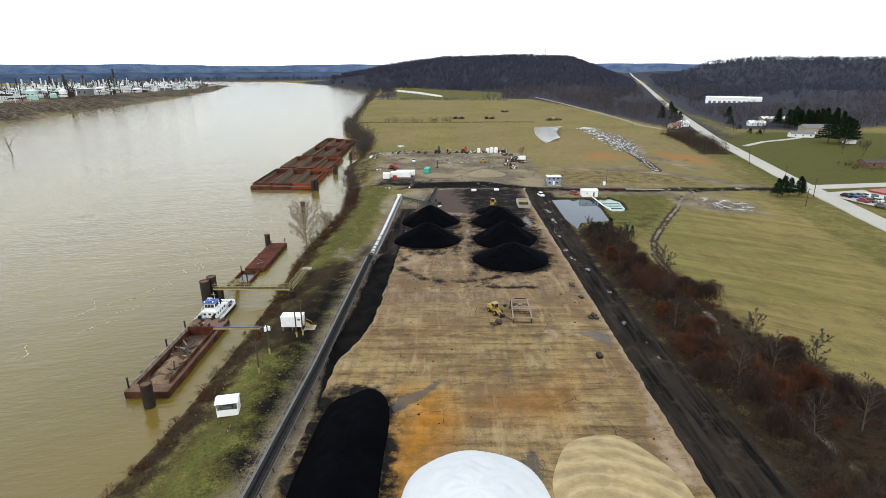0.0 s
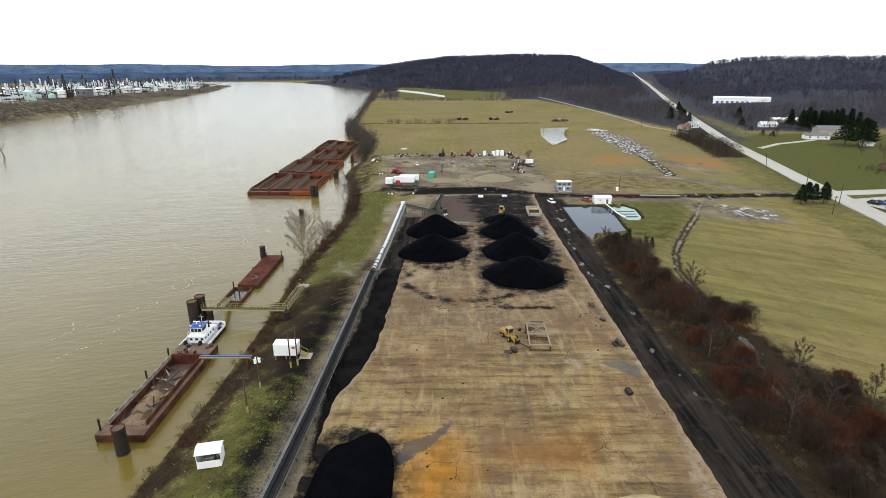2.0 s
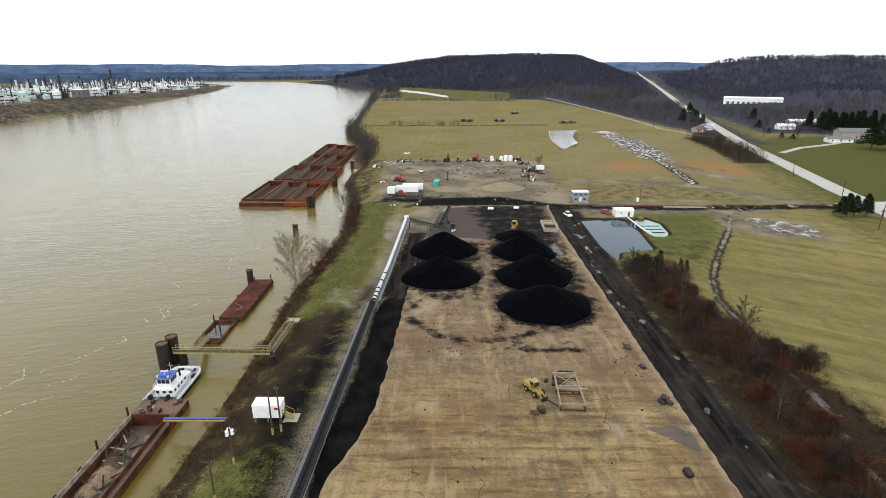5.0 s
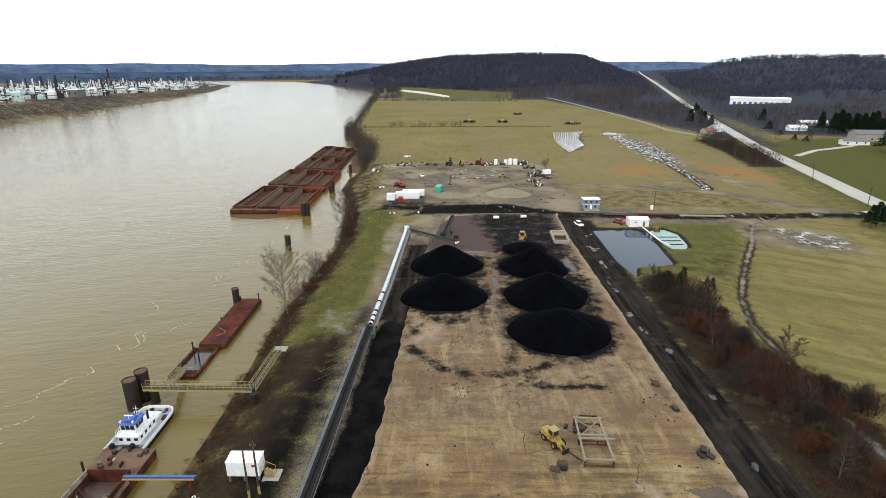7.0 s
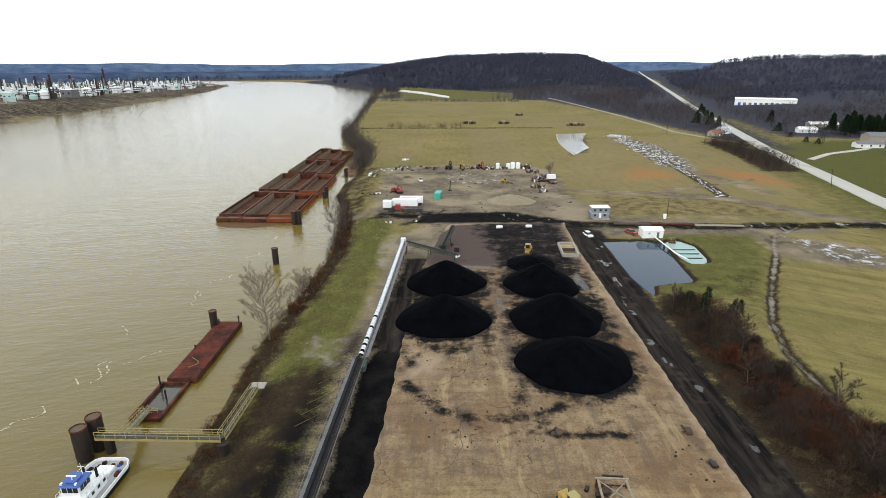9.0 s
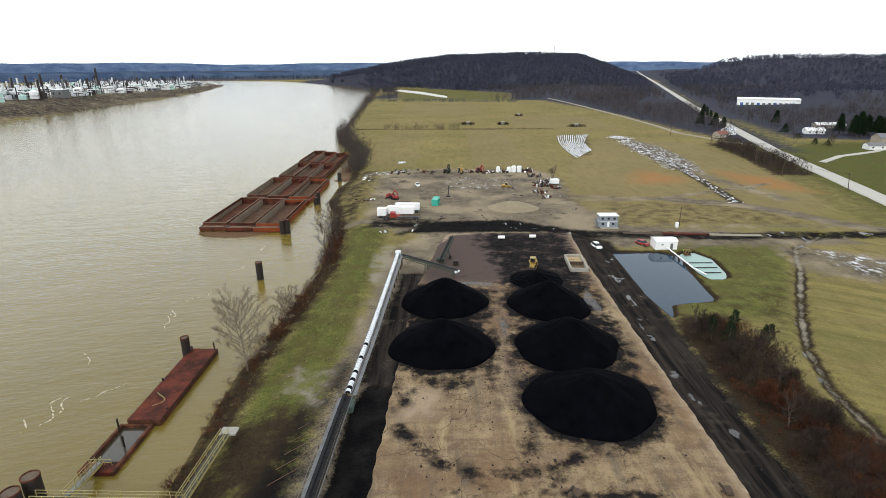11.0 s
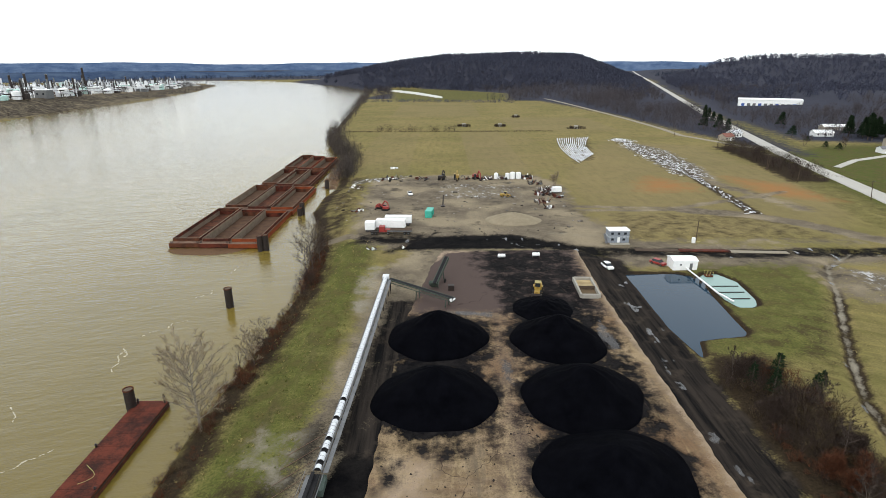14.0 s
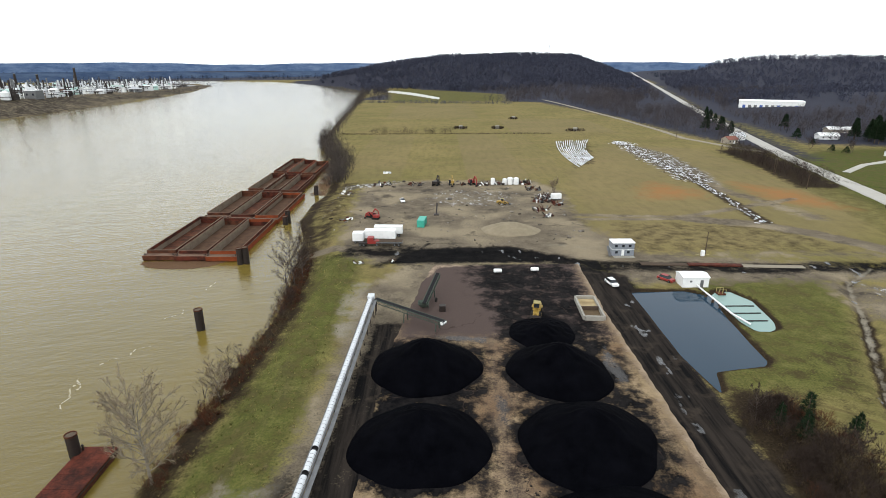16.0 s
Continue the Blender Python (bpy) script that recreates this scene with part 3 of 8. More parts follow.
def pad_material():
    m = bpy.data.materials.new("stained_yard_slab")
    t, _, links, b = nodes_of(m)
    v = position(t)
    big, mid, fine = noise_tex(t, 0.05, 5, 0.6, v), noise_tex(t, 0.4, 6, 0.7, v), noise_tex(t, 3.2, 5, 0.7, v)
    rows = noise_tex(t, 1.0, 7, 0.72, position(t, 0.035, 0.34, 1))
    near = attr(t, "rows")
    drag = noise_tex(t, 1.0, 4, 0.6, position(t, 0.9, 0.05, 1))
    edge = arith(t, "SUBTRACT", arith(t, "ADD", arith(t, "MULTIPLY", mid, 0.8), arith(t, "MULTIPLY", fine, 0.5)), 0.65)

    def region(name, hard=0.14):
        a = attr(t, name)
        return arith(t, "MULTIPLY", ramp(t, arith(t, "ADD", a, arith(t, "MULTIPLY", edge, 1.7)), 0.5 - hard, 0.5 + hard), ramp(t, a, 0.02, 0.3))

    c = mixc(t, ramp(t, big, 0.36, 0.64), (0.262, 0.172, 0.074), (0.180, 0.124, 0.056))
    c = mixc(t, ramp(t, near, 1.0, 0.3, 0, 0.75), c, mixc(t, ramp(t, mid, 0.38, 0.62), (0.265, 0.195, 0.135), (0.165, 0.118, 0.080)))
    c = mixc(t, arith(t, "MULTIPLY", ramp(t, rows, 0.44, 0.60, 0, 0.8), near), c, (0.37, 0.275, 0.135))
    c = mixc(t, arith(t, "MULTIPLY", arith(t, "MULTIPLY", ramp(t, rows, 0.50, 0.40), near), ramp(t, mid, 0.42, 0.58, 0, 0.85)), c, (0.06, 0.045, 0.032))
    c = mixc(t, ramp(t, mid, 0.5, 0.64, 0, 0.55), c, (0.16, 0.105, 0.062))
    c = mixc(t, ramp(t, noise_tex(t, 0.12, 5, 0.65, v), 0.54, 0.64, 0, 0.6), c, (0.40, 0.30, 0.18))
    c = mixc(t, ramp(t, noise_tex(t, 0.035, 6, 0.68, v), 0.47, 0.60, 0, 0.75), c, (0.168, 0.100, 0.056))
    c = mixc(t, ramp(t, noise_tex(t, 0.075, 7, 0.72, position(t, 1, 0.5, 1)), 0.55, 0.66, 0, 0.6), c, (0.075, 0.058, 0.044))
    c = mixc(t, ramp(t, drag, 0.52, 0.72, 0, 0.5), c, (0.14, 0.105, 0.072))
    c = mixc(t, ramp(t, fine, 0.5, 0.72, 0, 0.65), c, (0.10, 0.07, 0.048))
    wave = t.nodes.new("ShaderNodeTexWave")
    wave.bands_direction = "Y"
    wave.inputs["Scale"].default_value = 0.15
    wave.inputs["Distortion"].default_value = 5.5
    wave.inputs["Detail"].default_value = 4
    wave.inputs["Detail Scale"].default_value = 0.7
    links.new(v, wave.inputs["Vector"])
    dash = noise_tex(t, 1.0, 5, 0.7, position(t, 0.16, 0.5, 1))
    lines = arith(t, "MULTIPLY", ramp(t, wave.outputs["Fac"], 0.30, 0.06), arith(t, "MULTIPLY", ramp(t, dash, 0.48, 0.62, 0, 0.6), near))
    c = mixc(t, lines, c, (0.060, 0.042, 0.028))
    smear = noise_tex(t, 1.0, 6, 0.72, position(t, 0.28, 0.05, 1))
    c = mixc(t, ramp(t, smear, 0.54, 0.66, 0, 0.6), c, (0.105, 0.088, 0.066))
    c = mixc(t, ramp(t, smear, 0.44, 0.34, 0, 0.5), c, (0.40, 0.30, 0.165))
    c = mixc(t, arith(t, "MULTIPLY", region("rust", 0.45), 0.85), c, mixc(t, ramp(t, mid, 0.4, 0.6), (0.44, 0.175, 0.012), (0.24, 0.115, 0.022)))
    c = mixc(t, region("plum", 0.4), c, (0.090, 0.066, 0.058))
    c = mixc(t, region("pale", 0.25), c, mixc(t, ramp(t, fine, 0.35, 0.7), (0.47, 0.36, 0.26), (0.27, 0.2, 0.14)))
    blot = arith(t, "SUBTRACT", arith(t, "ADD", noise_tex(t, 0.2, 6, 0.62, v), arith(t, "MULTIPLY", mid, 0.45)), 0.72)
    dust = ramp(t, arith(t, "ADD", attr(t, "coal"), arith(t, "MULTIPLY", blot, 2.1)), 0.22, 0.80)
    dust = arith(t, "MULTIPLY", dust, ramp(t, attr(t, "coal"), 0.02, 0.3))
    c = mixc(t, dust, c, mixc(t, ramp(t, mid, 0.42, 0.62), (0.0035, 0.0036, 0.0045), (0.019, 0.0165, 0.0160)))
    wet = region("wet", 0.1)
    c = mixc(t, arith(t, "MULTIPLY", wet, 0.75), c, (0.045, 0.038, 0.034))
    crack = t.nodes.new("ShaderNodeTexVoronoi")
    crack.feature = "DISTANCE_TO_EDGE"
    crack.inputs["Scale"].default_value = 0.075
    warp = t.nodes.new("ShaderNodeVectorMath")
    warp.operation = "ADD"
    n3 = t.nodes.new("ShaderNodeTexNoise")
    n3.inputs["Scale"].default_value = 0.25
    sc = t.nodes.new("ShaderNodeVectorMath")
    sc.operation = "SCALE"
    sc.inputs["Scale"].default_value = 5.0
    links.new(v, n3.inputs["Vector"])
    links.new(n3.outputs["Color"], sc.inputs[0])
    links.new(v, warp.inputs[0])
    links.new(sc.outputs[0], warp.inputs[1])
    links.new(warp.outputs[0], crack.inputs["Vector"])
    c = mixc(t, arith(t, "MULTIPLY", ramp(t, crack.outputs["Distance"], 0.006, 0.002, 0, 0.8), ramp(t, big, 0.48, 0.54)), c, (0.05, 0.035, 0.028))
    c = mixc(t, 0.17, c, (0.0, 0.0, 0.0))
    links.new(c, b.inputs["Base Color"])
    links.new(ramp(t, wet, 0, 1, 0.9, 0.2), b.inputs["Roughness"])
    links.new(ramp(t, wet, 0, 1, 0.03, 0.15), b.inputs["Specular IOR Level"])
    bump(t, b, arith(t, "ADD", fine, mid), 0.35, 0.15)
    return m


def build_pad():
    ys = np.arange(-60, 252.4, 0.8)
    us = np.linspace(0, 1, 84)
    U, Y = np.meshgrid(us, ys)
    L = pad_left(Y) + 0.35 * lump(Y, Y * 0.3, 2.1)
    R = pad_right(Y) + 0.25 * lump(Y, Y * 0.4, 1.7, 2)
    X = L + U * (R - L)
    Z = 0.06 + 0.03 * lump(X, Y, 5)
    Z[:, 0] = Z[:, -1] = -0.25
    Z[-1] = -0.25
    coal = np.zeros_like(X)
    for x, y, h, r in PILES:
        d = np.hypot(X - x, Y - y)
        coal = np.maximum(coal, soft(r + 1.4 - d, 4.5) * 1.1)
    coal = np.maximum(coal, soft(inside([(4, 252), (36, 252), (34, 215), (30, 160), (12, 172), (12, 190), (10, 215)], X, Y), 9) * 0.80)
    coal = np.maximum(coal, soft(inside([(-14, 165), (-14, 205), (2, 205), (8, 200), (6, 186), (2, 170)], X, Y), 6) * 0.95)
    coal = np.maximum(coal, soft(3.2 - np.abs(along([(-16, 78), (-15, 56)], X, Y) - 5.0), 3.5) * 0.85)
    arc = np.abs(np.hypot(X - 4, (Y - 152) * 1.0) - 17)
    coal = np.maximum(coal, soft(1.2 - arc, 2.2) * (Y < 147) * 0.72)
    coal = np.maximum(coal, soft(inside([(10, 162), (14, 162), (9, 139), (6, 137)], X, Y), 4) * 0.5)
    coal = np.maximum(coal, soft(1.0 - along([(12, 131), (26, 131)], X, Y), 1.4) * 0.6)
    coal = np.maximum(coal, soft(inside([(-14, 150), (-4, 156), (6, 158), (6, 164), (-14, 166)], X, Y), 8) * 0.52)
    coal = np.maximum(coal, soft(inside([(29, 146), (34, 170), (33.4, 215), (28, 215), (26, 150)], X, Y), 3) * 0.74)
    coal = np.maximum(coal, soft(inside([(8, 200), (12, 200), (12, 160), (8, 152), (5, 152)], X, Y), 4) * 0.30)
    for cx, cy, rad in ((2.0, 139.0, 9.0), (2.0, 139.0, 10.6), (3.0, 143.0, 13.5), (10.0, 150.0, 21.0)):
        turn = np.abs(np.hypot(X - cx, (Y - cy) * 1.1) - rad)
        coal = np.maximum(coal, soft(0.35 - turn, 0.9) * (Y < cy + 3) * (X > cx - 0.7 * rad) * 0.42)
    plum = soft(inside([(-10, 254), (38, 254), (34, 206), (-12, 206)], X, Y), 8) * 1.1
    plum = np.maximum(plum, soft(inside([(7, 205), (11, 205), (11, 150), (4, 150)], X, Y), 6) * 0.45)
    rust = np.maximum(soft(inside([(-9, 60), (-7, 84), (0, 83), (3, 76), (-5, 58)], X, Y), 9) * 0.95, soft(inside([(2, 78), (14, 84), (26, 90), (20, 74)], X, Y), 12) * 0.5)
    wet = np.maximum.reduce([soft(inside([(-9, 78.5), (-8, 82), (-4, 84), (-0.5, 87.5), (-1.5, 84), (-5, 80), (-8, 77)], X, Y), 1.6), soft(inside([(28, 106), (33, 106.4), (35.6, 104), (35, 99.8), (32, 102.2)], X, Y), 1.2),
                             soft(inside([(9, 62), (13, 68), (15, 66), (13, 58)], X, Y), 2) * 0.8, soft(inside([(29, 196), (32, 204), (33, 190), (31, 186)], X, Y), 2) * 0.7, soft(inside([(-4, 208), (8, 207), (8, 204), (-3, 206)], X, Y), 2) * 0.7,
                             soft(inside([(7, 186), (9.5, 184), (9, 176), (7.5, 178)], X, Y), 2) * 0.7])
    pale = np.maximum(soft(1.6 - (R - X), 3) * 0.62, soft(inside([(31, 60), (36, 60), (36, 85), (33, 75)], X, Y), 4) * 0.62)
    pale = np.maximum(pale, soft(inside([(22, 104), (26, 103), (25, 107), (21, 108)], X, Y), 2.5) * 0.55)
    pale = np.maximum(pale, soft(1.3 - (X - L), 2) * 0.5 * (Y < 120))
    pale = np.maximum(pale, soft(1.2 - along([(-6, 242), (-3, 250), (14, 251)], X, Y), 1.5) * 0.6)
    pale = np.maximum(pale, soft(inside([(-14, 146), (-13, 158), (-4, 158), (-6, 148)], X, Y), 5) * 0.5)
    ob = grid_mesh("pavement", X, Y, Z, dict(rows=0.3 + 0.7 * soft(116 - Y, 16), coal=coal, plum=plum, rust=rust, wet=wet, pale=pale), pad_material())
    tagged(ob, "cracked tan concrete coal yard slab with rust and soot stains", "pavement", kind="structure")


build_pad()


# ---------- roads ----------
def ribbon(name, pts, width, z, material, label, step=12.0):
    mb = Mesh()
    dense = []
    for a, b in zip(pts, pts[1:]):
        n = max(1, int(math.dist(a, b) / step))
        dense += [(a[0] + (b[0] - a[0]) * i / n, a[1] + (b[1] - a[1]) * i / n) for i in range(n)]
    dense.append(pts[-1])
    vs = []
    for i, p in enumerate(dense):
        a, b = dense[max(0, i - 1)], dense[min(len(dense) - 1, i + 1)]
        d = Vector((b[0] - a[0], b[1] - a[1])).normalized()
        n = Vector((-d.y, d.x)) * width / 2
        zz = max(ground_at(*p), 0) * (z > 0) + z
        vs += [(p[0] + n.x, p[1] + n.y, zz), (p[0] - n.x, p[1] - n.y, zz), (p[0] + n.x * 1.15, p[1] + n.y * 1.15, zz - 0.6), (p[0] - n.x * 1.15, p[1] - n.y * 1.15, zz - 0.6)]
    fs = []
    for i in range(len(dense) - 1):
        k = 4 * i
        fs += [(k, k + 1, k + 5, k + 4), (k + 2, k, k + 4, k + 6), (k + 1, k + 3, k + 7, k + 5)]
    mb.add(vs, fs)
    return tagged(part(name, mb, material), label, "road", kind="structure")


ROAD = mat("pale_road_concrete", (0.495, 0.475, 0.43), (0.42, 0.40, 0.36), 0.85, 0.0, 0.05, 1.2)
ribbon("road", HIGHWAY, 8.4, 0.35, ROAD, "pale concrete two-lane highway between fields")
ribbon("road", SIDE_ROAD, 4.5, 0.25, mat("side_road", (0.33, 0.29, 0.22), (0.24, 0.21, 0.16), 0.9), "narrow pale country lane beside a field")
ribbon("road", [(158, 250), (172, 251), (260, 262)], 7.0, 0.3, ROAD, "pale side street joining the highway")


# ---------- heaps ----------
def heap(name, x, y, h, r, material, label, category, sx=1.0, sy=1.0, seed=0, flat=0.12, wob=0.05, square=2.0):
    n, rings = 72, 30
    rng = random.Random(seed)
    ph = [rng.uniform(0, 6.28) for _ in range(6)]
    vs, fs = [], []
    for j in range(rings + 1):
        u = 1 - j / rings
        for i in range(n):
            a = 6.28319 * i / n
            rr = r * u * (1 + wob * (math.sin(2 * a + ph[0]) + 0.6 * math.sin(3 * a + ph[1]) + 0.35 * math.sin(7 * a + ph[2])) * (0.4 + 0.6 * u))
            z = h * (1 - (math.sqrt(u * u + flat * flat) - flat) / (math.sqrt(1 + flat * flat) - flat))
            rr *= (abs(math.cos(a)) ** square + abs(math.sin(a)) ** square) ** (-1 / square)
            px, py = math.cos(a) * rr * sx, math.sin(a) * rr * sy
            z += 0.2 * noise.noise(Vector((px * 0.9 + seed, py * 0.9, 3.1))) * min(1, u * 3) * min(1, (1 - u) * 6) + 0.16 * math.sin(9 * a + ph[3] + 3 * noise.noise(Vector((px * .3, py * .3, seed)))) * u * (1 - u) * 2
            vs.append((px, py, max(z, 0) - (0.25 if j == 0 else 0)))
    for j in range(rings):
        for i in range(n):
            fs.append((j * n + i, j * n + (i + 1) % n, (j + 1) * n + (i + 1) % n, (j + 1) * n + i))
    mb = Mesh().add(vs, fs)
    ob = part(name, mb, material, smooth=True)
    ob.location = (x, y, 0.06)
    return tagged(ob, label, category)


for i, (x, y, h, r) in enumerate(PILES):
    ob = heap("coal_mound", x, y, h, r, COAL, "conical heap of black coal on the stained slab" if h > 3 else "low flattened heap of black coal on the slab", "coal pile", seed=i + 1)
    ob["group"] = "coal piles on the yard"
heap("coal_mound", -14.9, 62.5, 3.6, 10.0, COAL, "long ridge of black coal beside the conveyor", "coal pile", 0.6, 2.2, 21, 0.3, 0.05, 3.4)["group"] = "coal piles on the yard"
SALT = mat("white_salt", (0.56, 0.58, 0.60), (0.50, 0.52, 0.545), 0.8, 0, 0.4, 3, bumps=0.3)


def sand_material():
    """Driven-over sand with curved tyre ruts."""
    m = bpy.data.materials.new("pale_sand")
    t, _, links, b = nodes_of(m)
    v = position(t)
    w = t.nodes.new("ShaderNodeTexWave")
    w.wave_type, w.rings_direction = "RINGS", "Z"
    w.inputs["Scale"].default_value, w.inputs["Distortion"].default_value = 0.10, 12.0
    w.inputs["Detail"].default_value, w.inputs["Detail Scale"].default_value = 5, 0.5
    mp = t.nodes.new("ShaderNodeMapping")
    mp.inputs["Location"].default_value = (-21.0, -47.0, 0)
    links.new(v, mp.inputs["Vector"])
    links.new(mp.outputs[0], w.inputs["Vector"])
    c = mixc(t, ramp(t, noise_tex(t, 0.35, 6, 0.65, v), 0.38, 0.62), (0.40, 0.305, 0.165), (0.27, 0.205, 0.115))
    c = mixc(t, ramp(t, w.outputs["Fac"], 0.35, 0.1, 0, 0.25), c, (0.165, 0.122, 0.070))
    c = mixc(t, ramp(t, w.outputs["Fac"], 0.75, 0.95, 0, 0.3), c, (0.52, 0.42, 0.26))
    links.new(c, b.inputs["Base Color"])
    b.inputs["Roughness"].default_value, b.inputs["Specular IOR Level"].default_value = 0.95, 0.05
    bump(t, b, arith(t, "ADD", w.outputs["Fac"], noise_tex(t, 2.5, 5, 0.7, v)), 0.6, 0.25)
    return m


SAND = sand_material()
heap("salt_mound", 4.0, 56.5, 3.2, 11.5, SALT, "smooth white heap of road salt on the slab", "salt pile", 0.9, 1.0, 31, 0.5, 0.03)
heap("sand_mound", 24.5, 58.5, 1.9, 11.5, SAND, "pale tan heap of sand on the slab", "sand pile", 0.85, 1.1, 33, 0.5)
GRAVEL = mat("gravel", (0.31, 0.26, 0.18), (0.21, 0.175, 0.12), 0.95, 0, 0.4, 4, bumps=0.5)
heap("gravel_mound", 22.5, 285.5, 2.8, 8.5, GRAVEL, "low tan gravel heap in the dirt yard", "gravel pile", 1.2, 0.9, 41, 0.4)

# ---------- on the river ----------


def hopper_barge(m, length, width, side, wall, floor, coat, label, seed):
    """An open hopper barge, its waterline at z = 0."""
    rng = random.Random(seed)
    b = thing("hopper_barge", label, "barge", m, "barges moored in a raft")
    w, top, rake = width / 2, side, 2.6
    worn = rng.choice((DECK_DUST, DECK_DUST, RUST_ORANGE, HOLD_GREY))
    hull = Mesh()
    prof = [(0.9, -0.6), (0.0, 0.3), (0.0, top - 0.35), (0.25, top - 0.35), (length - 0.25, top - 0.35), (length, top - 0.35), (length, 0.3), (length - 0.9, -0.6)]
    n = len(prof)
    vs = [(x, y, z) for x in (-w, w) for y, z in prof]
    hull.add(vs, [tuple(range(n)), tuple(range(2 * n - 1, n - 1, -1))] + [(i, i + n, (i + 1) % n + n, (i + 1) % n) for i in range(n) if i not in (2, 3, 4)])
    part("hull", hull, coat, b)
    deck = Mesh()
    for a, c in ((0, rake), (length - rake, length)):
        deck.box(-w + 0.01, a + 0.01, top - 0.45, w - 0.01, c - 0.01, top - 0.33)
    for s in (-1, 1):
        deck.box(min(s * w, s * (w - 0.5)), rake, top - 0.45, max(s * w, s * (w - 0.5)), length - rake, top - 0.33)
    part("deck", deck, DECK_DUST, b)
    for s in (-1, 1):
        c = Mesh().box(s * (w - 0.5) - 0.1, rake - 0.1, top - 0.32, s * (w - 0.5) + 0.1, length - rake + 0.1, top + 0.75, 0.04)
        for k in range(int((length - 2 * rake) / 2.4)):
            y = rake + 1.2 + 2.4 * k
            c.box(s * (w - 0.4) - 0.06, y - 0.05, top - 0.32, s * (w - 0.4) + 0.06, y + 0.05, top + 0.6)
        part("coaming", c, HOLD_GREY if s < 0 and seed % 3 else wall, b)
        part("coaming_cap", Mesh().box(s * (w - 0.5) - 0.17, rake - 0.1, top + 0.75, s * (w - 0.5) + 0.17, length - rake + 0.1, top + 0.82, 0.02), worn, b)
    for y in (rake, length - rake):
        part("coaming", Mesh().box(-w + 0.5, y - 0.1, top - 0.32, w - 0.5, y + 0.1, top + 0.7, 0.04), coat, b)
        part("coaming_cap", Mesh().box(-w + 0.68, y - 0.17, top + 0.7, w - 0.68, y + 0.17, top + 0.77, 0.02), worn, b)
    hold = Mesh()
    hold.box(-w + 0.6, rake + 0.1, 0.02, w - 0.6, length - rake - 0.1, 0.14)
    part("hold_floor", hold, floor, b)
    for s in (-1, 1):
        h = Mesh()
        h.box(s * (w - 0.6) - 0.05, rake + 0.1, -0.15, s * (w - 0.6) + 0.05, length - rake - 0.1, top - 0.33)
        for k in range(int((length - 2 * rake) / 3.0)):
            y = rake + 1.5 + 3.0 * k
            h.box(s * (w - 0.7) - 0.05, y - 0.06, -0.15, s * (w - 0.7) + 0.05, y + 0.06, top - 0.35)
        part("hold_wall", h, HOLD_GREY if s < 0 else wall, b)
    for y in (rake + 0.15, length - rake - 0.15):
        part("bulkhead", Mesh().box(-w + 0.65, y - 0.05, -0.15, w - 0.65, y + 0.05, top - 0.33), wall, b)
    for x, y in ((-w + 0.6, 0.9), (w - 0.6, 0.9), (-w + 0.6, length - 0.9), (w - 0.6, length - 0.9)):
        k = Mesh()
        for d in (-0.22, 0.22):
            k.tube((x + d, y, top - 0.33), (x + d, y, top + 0.15), 0.1, 0.12, 8)
        k.box(x - 0.4, y - 0.14, top - 0.34, x + 0.4, y + 0.14, top - 0.28)
        part("bollard", k, DARK_STEEL, b)
    return b


def build_raft():
    cols = [(-90.4, 263.4, (45.6, 44.6, 44.0, 47.4)), (-80.2, 262.8, (43.6, 44.6, 43.0, 45.8)), (-70.2, 262.2, (42.6, 44.6, 42.4, 42.4))]
    coats = [RUST, RUST_RED, RUST_ORANGE]
    for i, (x, y, lens) in enumerate(cols):
        for j, l in enumerate(lens):
            sx = x + (0, 0.6, 0.2, -0.4)[j] - (2.6 if j > 1 and i > 1 else 1.2 if j > 1 and i == 1 else 0) + (1.0 if j > 1 and i == 0 else 0)
            coat = RUST_ORANGE if (i == 2 and j < 2) else coats[(i + j * 2) % 2]
            wid = 9.9 if j < 2 else 8.3
            hopper_barge(pose(sx, y + 0.15, WATER), l - 0.3, wid, 2.0, RUST if (i + j) % 2 else RUST_RED, HOLD if (i + 2 * j) % 3 else RUST, coat,
                         ("orange-rusted" if coat is RUST_ORANGE else "dark red rusted" if coat is RUST_RED else "brown rusted") + " empty open hopper barge moored in a raft", i * 10 + j)
            y += l


build_raft()
debris = Mesh()
rng = random.Random(8)
for k in range(2400):
    u, a = rng.random() ** 0.7, rng.uniform(0, 3.14159)
    x, y = -82 + 12.5 * u * math.cos(a) + rng.uniform(-0.3, 0.3), 262.4 - 6.5 * math.sqrt(u) * math.sin(a) * (1 if u < 0.98 else 0.9)
    l, t = rng.uniform(0.3, 1.6), rng.uniform(0, 3.14)
    debris.beam((x, y, WATER + 0.02), (x + l * math.cos(t), y + l * math.sin(t), WATER + 0.05), rng.uniform(0.08, 0.3), 0.08)
for k in range(1500):
    y = rng.uniform(352, 438)
    x = bank_x(y) - 0.5 - rng.random() ** 1.3 * (6.0 if y < 400 else 9.0)
    l, t = rng.uniform(0.3, 1.8), rng.uniform(0, 3.14)
    debris.beam((x, y, WATER + 0.02), (x + l * math.cos(t), y + l * math.sin(t), WATER + 0.05), rng.uniform(0.1, 0.4), 0.08)
tagged(part("driftwood", debris, mat("wet_driftwood", (0.16, 0.09, 0.05), (0.10, 0.06, 0.035), 0.8)), "floating brown driftwood caught against the moored barges", "driftwood", kind="stuff")


